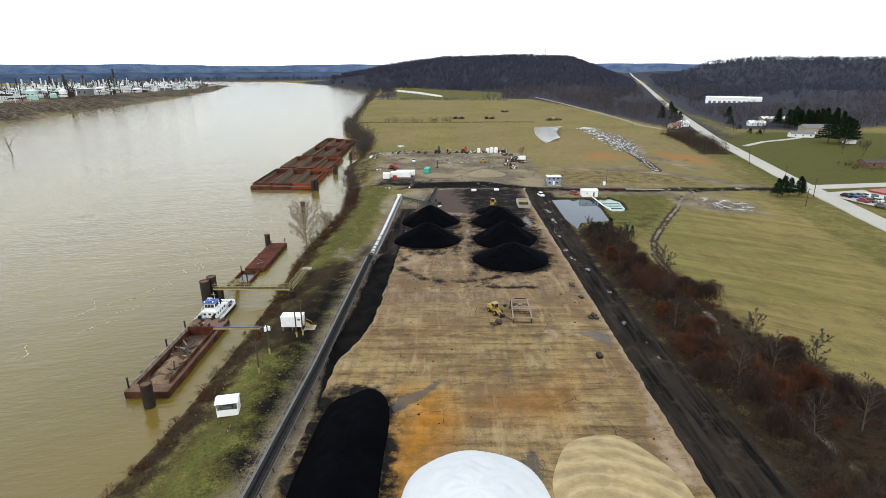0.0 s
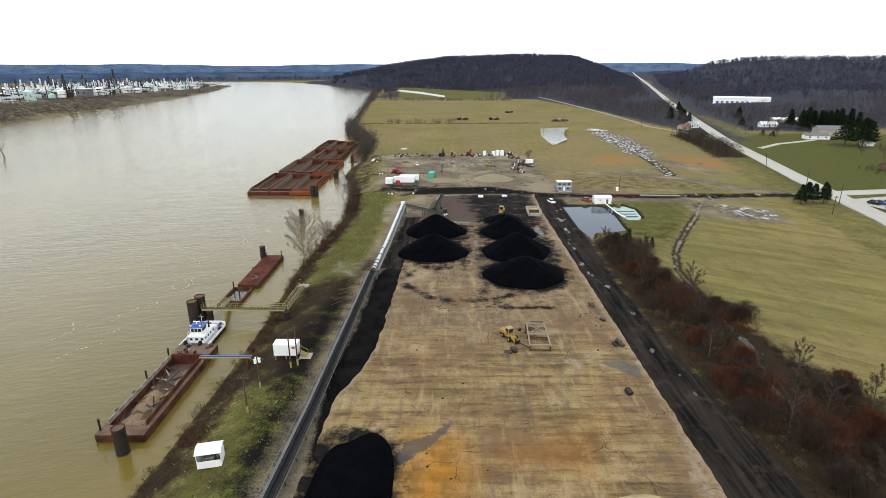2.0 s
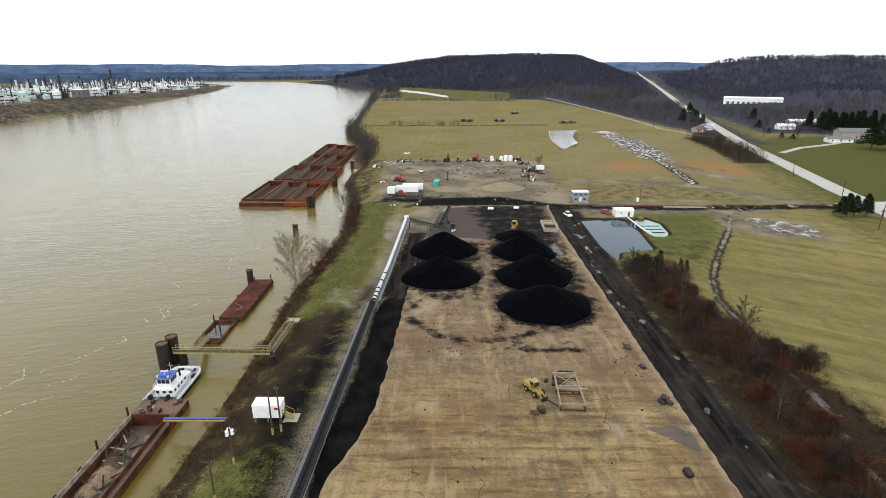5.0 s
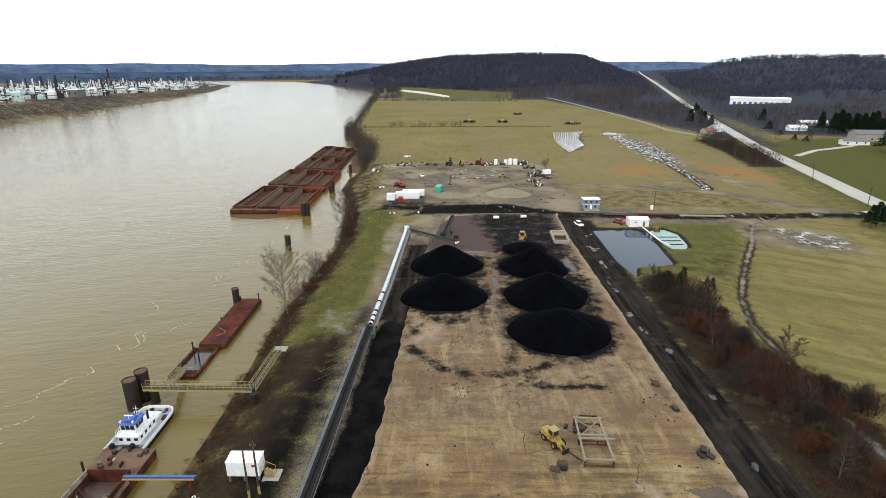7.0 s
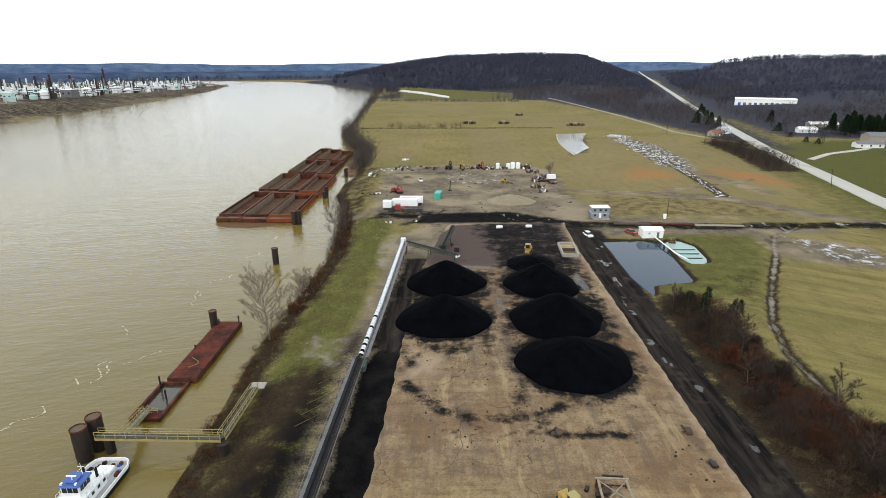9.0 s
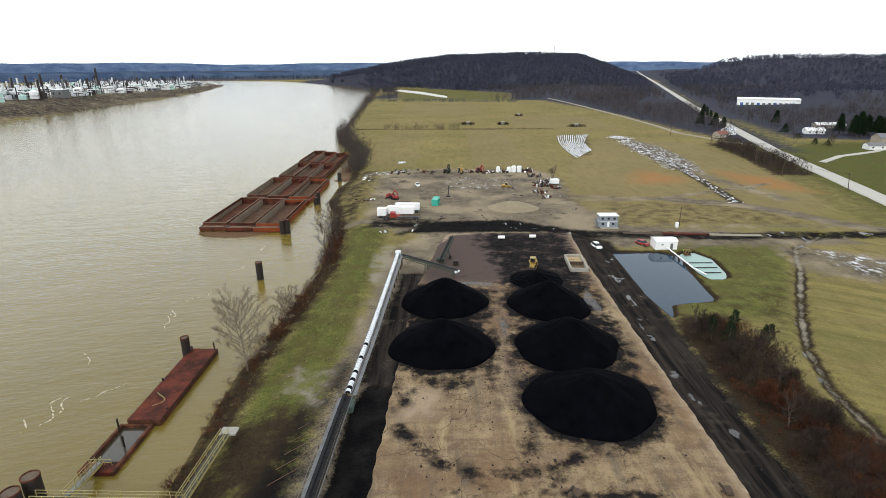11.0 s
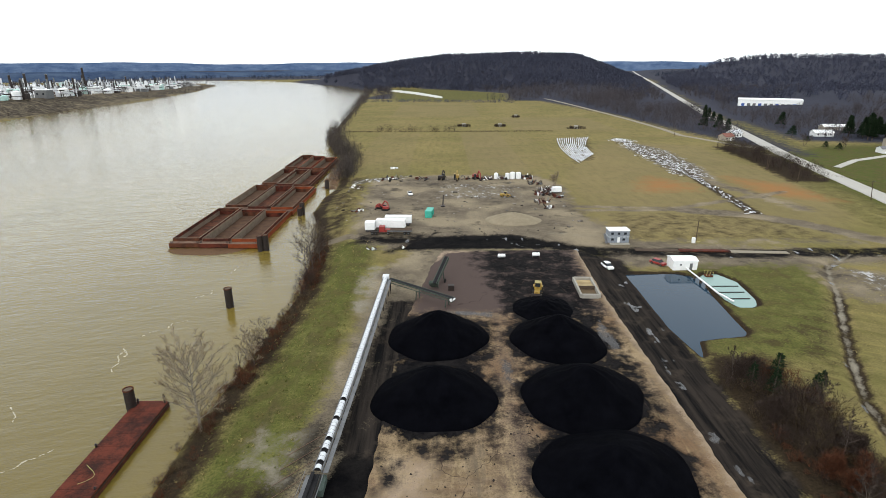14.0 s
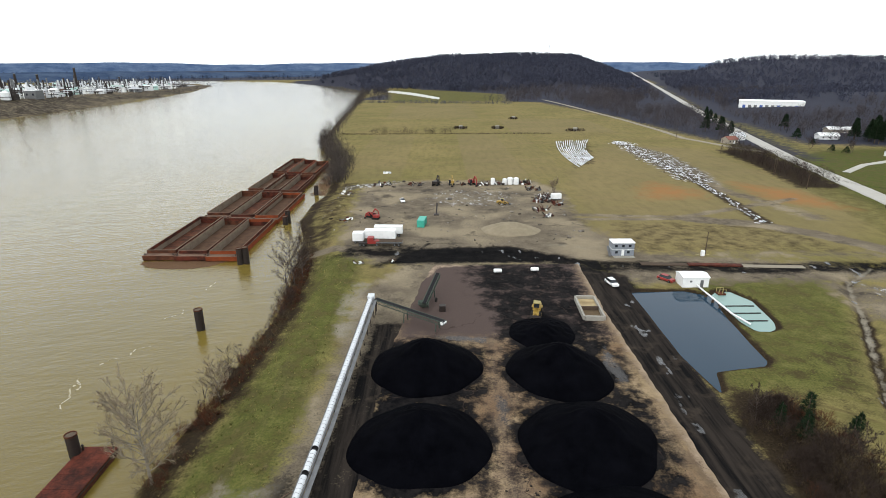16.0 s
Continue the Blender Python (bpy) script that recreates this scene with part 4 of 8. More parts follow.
def dolphin(x, y, r, top, label="dark steel mooring pile standing in the river"):
    d = thing("mooring_pile", label, "mooring pile", pose(x, y, WATER), "mooring piles in the river")
    c = Mesh()
    c.tube((0, 0, -2.5), (0, 0, top - WATER - 0.25), r, r, 24, False)
    for z in (1.0, 2.4, 3.8):
        if z < top - WATER - 0.6:
            c.tube((0, 0, z), (0, 0, z + 0.12), r + 0.03, r + 0.03, 24)
    part("casing", c, DARK_STEEL, d, smooth=False)
    rim = Mesh()
    n = 24
    ring = [(math.cos(6.28319 * i / n), math.sin(6.28319 * i / n)) for i in range(n)]
    h = top - WATER
    for q, z in ((r + 0.05, h - 0.25), (r + 0.05, h), (r - 0.08, h), (r - 0.08, h - 0.25)):
        rim.v += [(a * q, b * q, z) for a, b in ring]
    for k in range(3):
        rim.f += [(k * n + i, k * n + (i + 1) % n, (k + 1) * n + (i + 1) % n, (k + 1) * n + i) for i in range(n)]
    part("rim", rim, RUST, d)
    part("fill", Mesh().tube((0, 0, h - 0.5), (0, 0, h - 0.16), r - 0.07, r - 0.07, 20), mat("pile_fill", (0.16, 0.12, 0.09), (0.1, 0.08, 0.06), 0.9), d)
    return d


dolphin(-61.2, 128.6, 1.15, 3.1)
dolphin(-60.5, 131.3, 1.15, 3.3)
dolphin(-58.2, 130.4, 0.75, 0.0, "short dark steel fender pile standing in the river")
dolphin(-52.8, 83.2, 1.0, 2.0)
dolphin(-58.9, 172.9, 0.85, 1.9)
dolphin(-57.7, 216.6, 0.95, 2.4)
for x, y, top in ((-63.6, 260.4, 2.4), (-62.0, 260.9, 2.6), (-61.0, 306.4, 2.2), (-61.3, 303.6, 0.6), (-60.2, 353.5, 1.8)):
    dolphin(x, y, 1.0, top, "dark steel mooring pile beside the moored barges")


def work_barge():
    """Open barge with scrap and mud in its hold, moored at the bank."""
    b = thing("work_barge", "rusty open barge with mud and scrap in its hold", "barge", pose(-54.6, 85.6, WATER))
    w, l, top = 4.0, 30.2, 1.6
    hull = Mesh().add([(x, y, z) for x in (-w, w) for y, z in ((0.6, -0.6), (0, 0.2), (0, top - 0.25), (l, top - 0.25), (l, 0.2), (l - 0.6, -0.6))],
                      [(0, 1, 2, 3, 4, 5), (11, 10, 9, 8, 7, 6), (0, 6, 7, 1), (1, 7, 8, 2), (3, 9, 10, 4), (4, 10, 11, 5)])
    part("hull", hull, RUST, b)
    d = Mesh()
    d.box(-w, 0, top - 0.3, w, 2.6, top - 0.1).box(-w, l - 5.6, top - 0.3, w, l, top - 0.1)
    for s in (-1, 1):
        d.box(min(s * w, s * (w - 0.8)), 2.6, top - 0.3, max(s * w, s * (w - 0.8)), l - 5.6, top - 0.1)
    part("deck", d, DECK_DUST, b)
    for s in (-1, 1):
        part("coaming", Mesh().box(s * (w - 0.8) - 0.09, 2.6, top - 0.1, s * (w - 0.8) + 0.09, l - 5.6, top + 0.75, 0.03), RUST if s > 0 else mat("peeling_pale_paint", (0.44, 0.40, 0.33), (0.12, 0.07, 0.05), 0.7, 0, 0.8, 6), b)
        part("hold_wall", Mesh().box(s * (w - 0.86) - 0.05, 2.6, -0.2, s * (w - 0.86) + 0.05, l - 5.6, top - 0.1), RUST, b)
    part("bulkhead", Mesh().box(-w + 0.9, l - 5.75, -0.2, w - 0.9, l - 5.6, top + 0.7), RUST_RED, b)
    part("hold_floor", Mesh().box(-w + 0.9, 2.6, -0.1, w - 0.9, l - 5.7, 0.1), mat("wet_hold_floor", (0.07, 0.055, 0.045), (0.14, 0.08, 0.06), 0.4, 0, 0.35, 3), b)
    rng = random.Random(4)
    for k in range(26):
        x, y = rng.uniform(-2.4, 2.4), rng.uniform(4, 22)
        r = rng.uniform(0.6, 2.0)
        x = max(-3.0 + r, min(3.0 - r, x))
        y = max(2.8 + r, y)
        q = heap("mud_mound", x, y, r * 0.6, r, rng.choice((mat("river_mud", (0.15, 0.10, 0.06), (0.06, 0.045, 0.034), 0.9), mat("dry_spoil", (0.34, 0.25, 0.165), (0.17, 0.115, 0.075), 0.95))), "", "", 1, 1.5, k, 0.3)
        q.parent, q.location = b, (x, y, 0.08)
    for k in range(26):
        x, y = rng.uniform(-2.6, 2.6), rng.uniform(3.4, 22)
        a, l2 = rng.uniform(0, 3.14), rng.uniform(1, 5.5)
        x2, y2 = max(-3, min(3, x + l2 * math.cos(a))), max(3, min(23.5, y + l2 * math.sin(a)))
        part("scrap_beam", Mesh().beam((x, y, rng.uniform(0.1, 0.8)), (x2, y2, rng.uniform(0.2, 1.3)), 0.22, 0.16), rng.choice((GREY_STEEL, RUST, CONCRETE, WOOD)), b)
    for x, y in ((-w + 0.3, 1.2), (-w + 0.3, 16), (-w + 0.3, 24.6)):
        part("mooring_post", Mesh().tube((x, y, top - 0.1), (x, y, top + 2.0), 0.17, 0.17, 10).tube((x, y, top + 1.95), (x, y, top + 2.05), 0.22, 0.22, 10), DARK_STEEL, b)
    for k in range(14):
        x, y = rng.uniform(-3, 3), rng.uniform(25.2, 29.6)
        part("deck_gear", Mesh().box(x, y, top - 0.1, x + rng.uniform(0.2, 0.8), y + rng.uniform(0.2, 0.9), top + rng.uniform(0.1, 0.5), 0.04), rng.choice((GREY_STEEL, WOOD, DARK_STEEL, RUST, CONCRETE)), b)
    for y in (6.5, 12.0):
        t = Mesh()
        for i in range(12):
            a, c = 0.5236 * i, 0.5236 * (i + 1)
            t.tube((-w - 0.06, y + 0.45 * math.cos(a), 1.3 + 0.45 * math.sin(a)), (-w - 0.06, y + 0.45 * math.cos(c), 1.3 + 0.45 * math.sin(c)), 0.13, 0.13, 6)
        part("tyre_fender", t, TYRE, b)


work_barge()


def push_boat():
    b = thing("push_boat", "small white push boat with a blue wheelhouse roof", "boat", pose(-55.9, 115.9, WATER))
    w, l = 3.0, 11.6
    out = [(-w, 0.0), (w, 0.0), (w, l - 1.6), (w - 0.5, l - 0.4), (w - 1.3, l), (-w + 1.3, l), (-w + 0.5, l - 0.4), (-w, l - 1.6)]
    part("hull", Mesh().prism(out, -0.6, 0.75), BLACK, b)
    part("deck", Mesh().prism([(x * 0.985, 0.05 + y * 0.99) for x, y in out], 0.75, 0.8), mat("grey_deck", (0.45, 0.46, 0.47), (0.34, 0.34, 0.35), 0.6), b)
    bul = Mesh()
    for p, q in zip(out, out[1:] + out[:1]):
        if p[1] > 3 or q[1] > 3:
            bul.beam((*p, 1.05), (*q, 1.05), 0.14, 0.55)
    part("bulwark", bul, WHITE, b)
    for s in (-1.6, 1.6):
        part("push_knee", Mesh().box(s - 0.3, -0.35, 0.1, s + 0.3, 0.35, 2.2, 0.06), BLACK, b)
    house = part("deckhouse", Mesh().box(-1.7, 1.8, 0.8, 1.7, 7.2, 2.3, 0.12), WHITE, b)
    for s in (-1, 1):
        for y in (2.6, 3.9, 5.2, 6.5):
            part("window", Mesh().box(s * 1.69 - 0.04, y - 0.27, 1.45, s * 1.69 + 0.04, y + 0.27, 1.95), GLASS, house)
    for x in (-1.2, 0.0, 1.2):
        part("window", Mesh().box(x - 0.3, 1.76, 1.45, x + 0.3, 1.83, 1.95), GLASS, house)
    part("upper_deck", Mesh().box(-1.85, 1.6, 2.3, 1.85, 7.4, 2.4, 0.04), WHITE, b)
    wh = part("wheelhouse", Mesh().add([(x * s, y, z) for z, s, y0, y1 in ((2.4, 1.0, 2.3, 4.6), (4.3, 1.08, 2.15, 4.7)) for x, y in ((-1.2, y0), (1.2, y0), (1.2, y1), (-1.2, y1))],
                                         [(3, 2, 1, 0), (4, 5, 6, 7), (0, 1, 5, 4), (1, 2, 6, 5), (2, 3, 7, 6), (3, 0, 4, 7)]), WHITE, b)
    for x in (-0.76, 0.0, 0.76):
        part("window", Mesh().box(x - 0.31, 2.12, 3.3, x + 0.31, 2.22, 4.05), GLASS, wh)
        part("window", Mesh().box(x - 0.31, 4.62, 3.3, x + 0.31, 4.72, 4.05), GLASS, wh)
    for s in (-1, 1):
        for y in (2.75, 3.45, 4.15):
            part("window", Mesh().box(s * 1.26 - 0.05, y - 0.29, 3.3, s * 1.26 + 0.05, y + 0.29, 4.05), GLASS, wh)
    part("roof", Mesh().box(-1.5, 1.9, 4.3, 1.5, 4.9, 4.48, 0.08), BLUE, b, "blue painted roof")
    part("roof_box", Mesh().box(-0.7, 2.6, 4.48, 0.7, 4.1, 4.75, 0.08), BLUE, b)
    part("radar", Mesh().tube((0, 3.0, 4.75), (0, 3.0, 5.4), 0.06, 0.06, 8).box(-0.7, 2.9, 5.35, 0.7, 3.1, 5.48, 0.03), WHITE, b)
    part("mast", Mesh().tube((0.5, 4.4, 4.4), (0.5, 4.4, 6.4), 0.05, 0.03, 6).tube((0.0, 4.4, 5.8), (1.0, 4.4, 5.8), 0.03, 0.03, 6), WHITE, b)
    for s in (-1.0, 1.0):
        part("searchlight", Mesh().tube((s, 2.2, 4.48), (s, 2.2, 4.7), 0.05, 0.05, 6).tube((s, 2.05, 4.8), (s, 2.4, 4.8), 0.16, 0.12, 10), WHITE, b)
    for s in (-0.9, 0.9):
        part("exhaust_stack", Mesh().tube((s, 6.4, 2.4), (s, 6.4, 3.7), 0.2, 0.18, 12).tube((s, 6.4, 3.7), (s, 6.6, 3.9), 0.13, 0.13, 8), BLACK, b)
    part("engine_hatch", Mesh().box(-1.2, 7.9, 0.8, 1.2, 10.0, 1.3, 0.1), WHITE, b)
    grng = random.Random(6)
    for k in range(12):
        x, y = grng.choice((-2.35, 2.25, grng.uniform(-1.8, 1.8))), grng.uniform(7.4, 10.8)
        if abs(x) < 1.9 and y < 10.1:
            y = grng.uniform(10.2, 10.8)
        part("deck_gear", Mesh().box(x - 0.22, y - 0.25, 0.8, x + grng.uniform(0.1, 0.35), y + grng.uniform(0.1, 0.35), 0.8 + grng.uniform(0.15, 0.6), 0.05), grng.choice((BLACK, DARK_STEEL, GREY_STEEL, RUST, BLUE)), b)
    part("stern_mat", Mesh().box(-2.2, 0.35, 0.8, 2.2, 1.5, 0.84), DARK_STEEL, b)
    rail = Mesh()
    for s in (-1.8, 1.8):
        rail.tube((s, 1.7, 3.2), (s, 7.3, 3.2), 0.03, 0.03, 6)
        rail.tube((s, 1.7, 2.8), (s, 7.3, 2.8), 0.025, 0.025, 6)
        for k in range(8):
            rail.tube((s, 1.7 + 0.8 * k, 2.4), (s, 1.7 + 0.8 * k, 3.2), 0.03, 0.03, 6)
    part("railing", rail, WHITE, b)
    for x in (-2.4, 2.4):
        part("winch", Mesh().tube((x - 0.25, 0.8, 1.1), (x + 0.25, 0.8, 1.1), 0.25, 0.25, 12).box(x - 0.35, 0.5, 0.8, x + 0.35, 1.1, 0.95), GREY_STEEL, b)


push_boat()


def deck_barge():
    b = thing("deck_barge", "dark red flat deck barge moored along the bank", "barge", pose(-55.9, 150.0, WATER))
    w, l, top = 2.85, 24.4, 1.15
    part("hull", Mesh().add([(x, y, z) for x in (-w, w) for y, z in ((0.5, -0.6), (0, 0.1), (0, top), (l, top), (l, 0.1), (l - 0.5, -0.6))],
                            [(0, 1, 2, 3, 4, 5), (11, 10, 9, 8, 7, 6), (0, 6, 7, 1), (1, 7, 8, 2), (3, 9, 10, 4), (4, 10, 11, 5)]), RUST, b)
    n = 8
    for k in range(n):
        part("deck_plate", Mesh().box(-w + 0.02, l * k / n + 0.02, top, w - 0.02, l * (k + 1) / n - 0.02, top + 0.05, 0.015), RUST_RED, b)
    for s in (-1, 1):
        part("rub_rail", Mesh().box(s * w - 0.08, 0.2, top - 0.35, s * w + 0.08, l - 0.2, top - 0.2), DARK_STEEL, b)
    for x, y, h in ((-w + 0.7, l - 0.8, 1.1), (w - 0.4, l - 0.6, 1.9), (-w + 0.2, 12, 0.7), (w - 0.3, 3, 0.5)):
        part("bollard", Mesh().tube((x, y, top), (x, y, top + h), 0.14, 0.12, 10).tube((x, y, top + h * 0.7), (x, y, top + h * 0.78), 0.24, 0.24, 10), DARK_STEEL, b)
    rope = Mesh()
    pts = [(-0.6 + 1.4 * math.sin(k * 0.5), 4 + 0.5 * k, top + 0.07) for k in range(9)]
    for p, q in zip(pts, pts[1:]):
        rope.tube(p, q, 0.05, 0.05, 5)
    part("rope", rope, PALE_YELLOW, b)
    c = thing("sunken_barge", "half-flooded rusty barge with dark water inside", "barge", pose(-56.9, 138.0, WATER))
    w, l = 2.5, 11.6
    for s in (-1, 1):
        part("side_wall", Mesh().box(s * w - 0.25, 0, -0.8, s * w + 0.25, l, 0.75, 0.05), RUST, c)
    part("end_deck", Mesh().box(-w + 0.25, 0, -0.8, w - 0.25, 2.4, 0.7, 0.05), RUST_RED, c)
    part("end_wall", Mesh().box(-w + 0.25, l - 0.4, -0.8, w - 0.25, l, 0.7, 0.05), RUST, c)
    part("flood_water", Mesh().box(-w + 0.25, 2.4, -0.5, w - 0.25, l - 0.4, 0.12), mat("bilge_water", (0.06, 0.05, 0.035), (0.045, 0.038, 0.028), 0.12, 0.0, bumps=0), c)
    for x, y, h in ((-w + 0.3, l - 1.5, 2.8), (0.6, 6.5, 2.2)):
        part("post", Mesh().tube((x, y, -0.3), (x, y, h), 0.16, 0.16, 10), DARK_STEEL, c)
    r = Mesh()
    for z in (1.2, 1.7):
        r.tube((-1.8, 1.6, z), (1.6, 1.6, z), 0.05, 0.05, 6)
    for k in range(4):
        r.tube((-1.8 + 1.13 * k, 1.6, 0.7), (-1.8 + 1.13 * k, 1.6, 1.7), 0.05, 0.05, 6)
    part("railing", r, PALE_YELLOW, c)


deck_barge()


def gangway(name, label, pts, width, rail_mat, floor_mat, group=""):
    """A railed steel walkway along pts."""
    g = thing(name, label, "walkway", None, group)
    for p, q in zip(pts, pts[1:]):
        p, q = Vector(p), Vector(q)
        d = (q - p)
        n = Vector((-d.y, d.x, 0)).normalized() * width / 2
        part("walkway_floor", Mesh().beam(p, q, width, 0.12), floor_mat, g)
        for s in (-1, 1):
            part("girder", Mesh().beam(p + n * s + Vector((0, 0, -0.25)), q + n * s + Vector((0, 0, -0.25)), 0.12, 0.4), rail_mat, g)
            r = Mesh()
            for z in (0.55, 1.05):
                r.tube(p + n * s + Vector((0, 0, z)), q + n * s + Vector((0, 0, z)), 0.045, 0.045, 6)
            k = max(2, int(d.length / 1.6))
            for i in range(k + 1):
                c = p + d * (i / k) + n * s
                r.tube(c, c + Vector((0, 0, 1.05)), 0.05, 0.05, 6)
            part("railing", r, rail_mat, g)
    return g


cat = gangway("catwalk", "yellow railed steel catwalk over the water", [(-59.4, 129.7, 0.8), (-39.6, 129.3, 0.8), (-39.2, 143.4, 0.6)], 1.1, PALE_YELLOW, mat("grating", (0.10, 0.095, 0.08), (0.06, 0.055, 0.045), 0.7))
part("pier", Mesh().tube((-39.2, 128.6, -2.4), (-39.2, 128.6, 0.35), 0.8, 0.8, 16), DARK_STEEL, cat)
part("landing", Mesh().box(-40.2, 143.3, 0.35, -37.6, 145.2, 0.6, 0.03), CONCRETE, cat)
gangway("access_ramp", "faded yellow railed ramp down to a barge", [(-57.2, 139.6, -1.6), (-55.4, 130.4, 0.75)], 0.8, PALE_YELLOW, GREY_STEEL)
arm = thing("loading_chute", "blue and yellow steel loading chute over a barge", "loading chute")
part("girder", Mesh().box(-50.6, 107.3, 0.3, -40.4, 107.6, 0.75, 0.03), BLUE, arm)
part("walkway_floor", Mesh().box(-50.6, 107.6, 0.3, -40.4, 108.1, 0.42, 0.02), GREY_STEEL, arm)
part("girder", Mesh().box(-50.6, 107.05, 0.3, -40.4, 107.25, 0.5, 0.03), YELLOW, arm)
part("support_leg", Mesh().tube((-41.0, 107.5, -2.0), (-41.0, 107.5, 0.4), 0.18, 0.18, 10).tube((-41.0, 106.6, -2.0), (-41.0, 107.4, 0.3), 0.12, 0.12, 8), RUST, arm)
part("support_leg", Mesh().tube((-49.8, 107.5, WATER + 1.4), (-49.8, 107.5, 0.4), 0.1, 0.1, 8), RUST, arm)

# ---------- on the bank ----------


def equipment_box():
    b = thing("equipment_container", "white metal equipment box on legs in the grass", "container", pose(-35.8, 107.6, 0))
    l, w, h0, h1 = 4.7, 2.4, 0.6, 2.95
    body = part("body", Mesh().box(0, 0, h0, l, w, h1, 0.06), WHITE, b)
    part("roof", Mesh().box(-0.05, -0.05, h1, l + 0.05, w + 0.05, h1 + 0.08, 0.03), WHITE, b)
    for k in range(10):
        part("panel_rib", Mesh().box(0.2 + 0.46 * k, -0.05, h0 + 0.1, 0.26 + 0.46 * k, -0.005, h1 - 0.1), WHITE, body)
    part("sign", Mesh().box(3.7, -0.07, 2.2, 4.3, -0.055, 2.6), RED, body)
    for x in (0.25, l / 2, l - 0.25):
        for y in (0.25, w - 0.25):
            part("leg", Mesh().box(x - 0.12, y - 0.12, -0.5, x + 0.12, y + 0.12, h0), GREY_STEEL, b)
    s = Mesh()
    for k in range(4):
        s.box(l + 0.35 + 0.35 * k, 0.5, 0.7 - 0.2 * k, l + 0.68 + 0.35 * k, 1.7, 0.76 - 0.2 * k)
    part("steps", s, YELLOW, b)
    r = Mesh()
    for y in (0.45, 1.75):
        r.tube((l + 0.1, y, 1.9), (l + 1.7, y, 1.0), 0.05, 0.05, 6).tube((l + 0.1, y, 0.7), (l + 0.1, y, 1.9), 0.05, 0.05, 6).tube((l + 1.7, y, -0.1), (l + 1.7, y, 1.0), 0.05, 0.05, 6)
    part("stair_rail", r, YELLOW, b)
    part("base_slab", Mesh().box(l + 0.2, -0.2, -0.4, l + 2.6, 2.2, 0.02), CONCRETE, b)


equipment_box()


def shelter():
    b = thing("pump_shelter", "small white curved-roof shelter open at one end", "shelter", pose(-37.8, 76.6, 0, 0, 0, 12))
    l, w = 3.4, 2.6
    arc = [(-0.15 + (w + 0.3) * i / 8, 2.0 + 0.45 * math.sin(3.14159 * i / 8)) for i in range(9)]
    roof = Mesh()
    shell = [(y, z + 0.08) for y, z in arc] + arc[::-1]
    n = len(shell)
    roof.add([(x, y, z) for x in (-0.15, l + 0.15) for y, z in shell], [(i, (i + 1) % n, (i + 1) % n + n, i + n) for i in range(n)] + [(i, i + 1, n - 2 - i, n - 1 - i) for i in range(8)] + [(n + i + 1, n + i, 2 * n - 1 - i, 2 * n - 2 - i) for i in range(8)])
    part("roof", roof, WHITE, b)
    part("back_wall", Mesh().box(0, w - 0.08, -0.4, l, w, 2.05), WHITE, b)
    part("side_wall", Mesh().box(l - 0.08, 0, -0.4, l, w - 0.08, 2.1), WHITE, b)
    part("side_wall", Mesh().box(0, 0, -0.4, 0.08, w - 0.08, 2.1), WHITE, b)
    part("front_wall", Mesh().box(0.08, 0, -0.4, l - 0.08, 0.08, 0.8), WHITE, b)
    part("pump", Mesh().box(0.8, 0.6, -0.2, 2.4, 1.6, 0.9, 0.1), GREY_STEEL, b)


shelter()


def utility_pole(x, y, h, lean=0.0, lamps=0, arm_w=1.8, name="utility_pole", label="weathered wooden utility pole with a crossarm", z=None):
    z = ground_at(x, y) if z is None else z
    p = thing(name, label, "pole", pose(x, y, z - 0.3, 0, lean, 0), "poles along the bank" if x < 0 else "poles along the highway")
    part("post", Mesh().tube((0, 0, -0.6), (0, 0, h + 0.3), 0.17, 0.11, 10), WOOD, p)
    part("marker_band", Mesh().tube((0, 0, 0.2), (0, 0, 1.6), 0.185, 0.185, 10), PALE_YELLOW if x < 0 else WOOD, p)
    if arm_w:
        part("crossarm", Mesh().box(-arm_w / 2, -0.12, h - 0.4, arm_w / 2, 0.0, h - 0.25, 0.01), WOOD, p)
        for s in (-1, -0.5, 0.5, 1):
            part("insulator", Mesh().tube((s * arm_w * 0.46, -0.06, h - 0.25), (s * arm_w * 0.46, -0.06, h - 0.02), 0.06, 0.04, 6), GREY_STEEL, p)
    for k in range(lamps):
        a = 2.1 * k
        c = (0.42 * math.cos(a), 0.42 * math.sin(a), h - 0.9)
        part("transformer", Mesh().tube(c, (c[0], c[1], h - 0.1), 0.26, 0.26, 12).tube((c[0], c[1], h - 0.1), (c[0], c[1], h + 0.02), 0.26, 0.1, 12), WHITE, p)
    return p


utility_pole(-35.3, 90.6, 7.3)
utility_pole(-35.6, 98.2, 6.6, 0, 3, 2.2, label="wooden pole with three white transformers and a crossarm")
utility_pole(-31.6, 104.4, 8.0, 0, 0, 0, label="tall thin wooden pole beside the equipment box")
utility_pole(-30.4, 105.0, 8.6, 0, 0, 0.8, label="tall thin wooden pole beside the equipment box")

# ---------- conveyor ----------
BELTLINE = [(-31.2, -40.0, 1.3), (-25.6, 56.0, 1.3), (-23.7, 90.0, 1.3), (-21.75, 146.0, 1.5), (-21.45, 152.0, 1.7)]
COVERED = [(-21.4, 152.4, 2.0), (-20.1, 176.0, 2.6), (-18.2, 218.6, 4.2)]


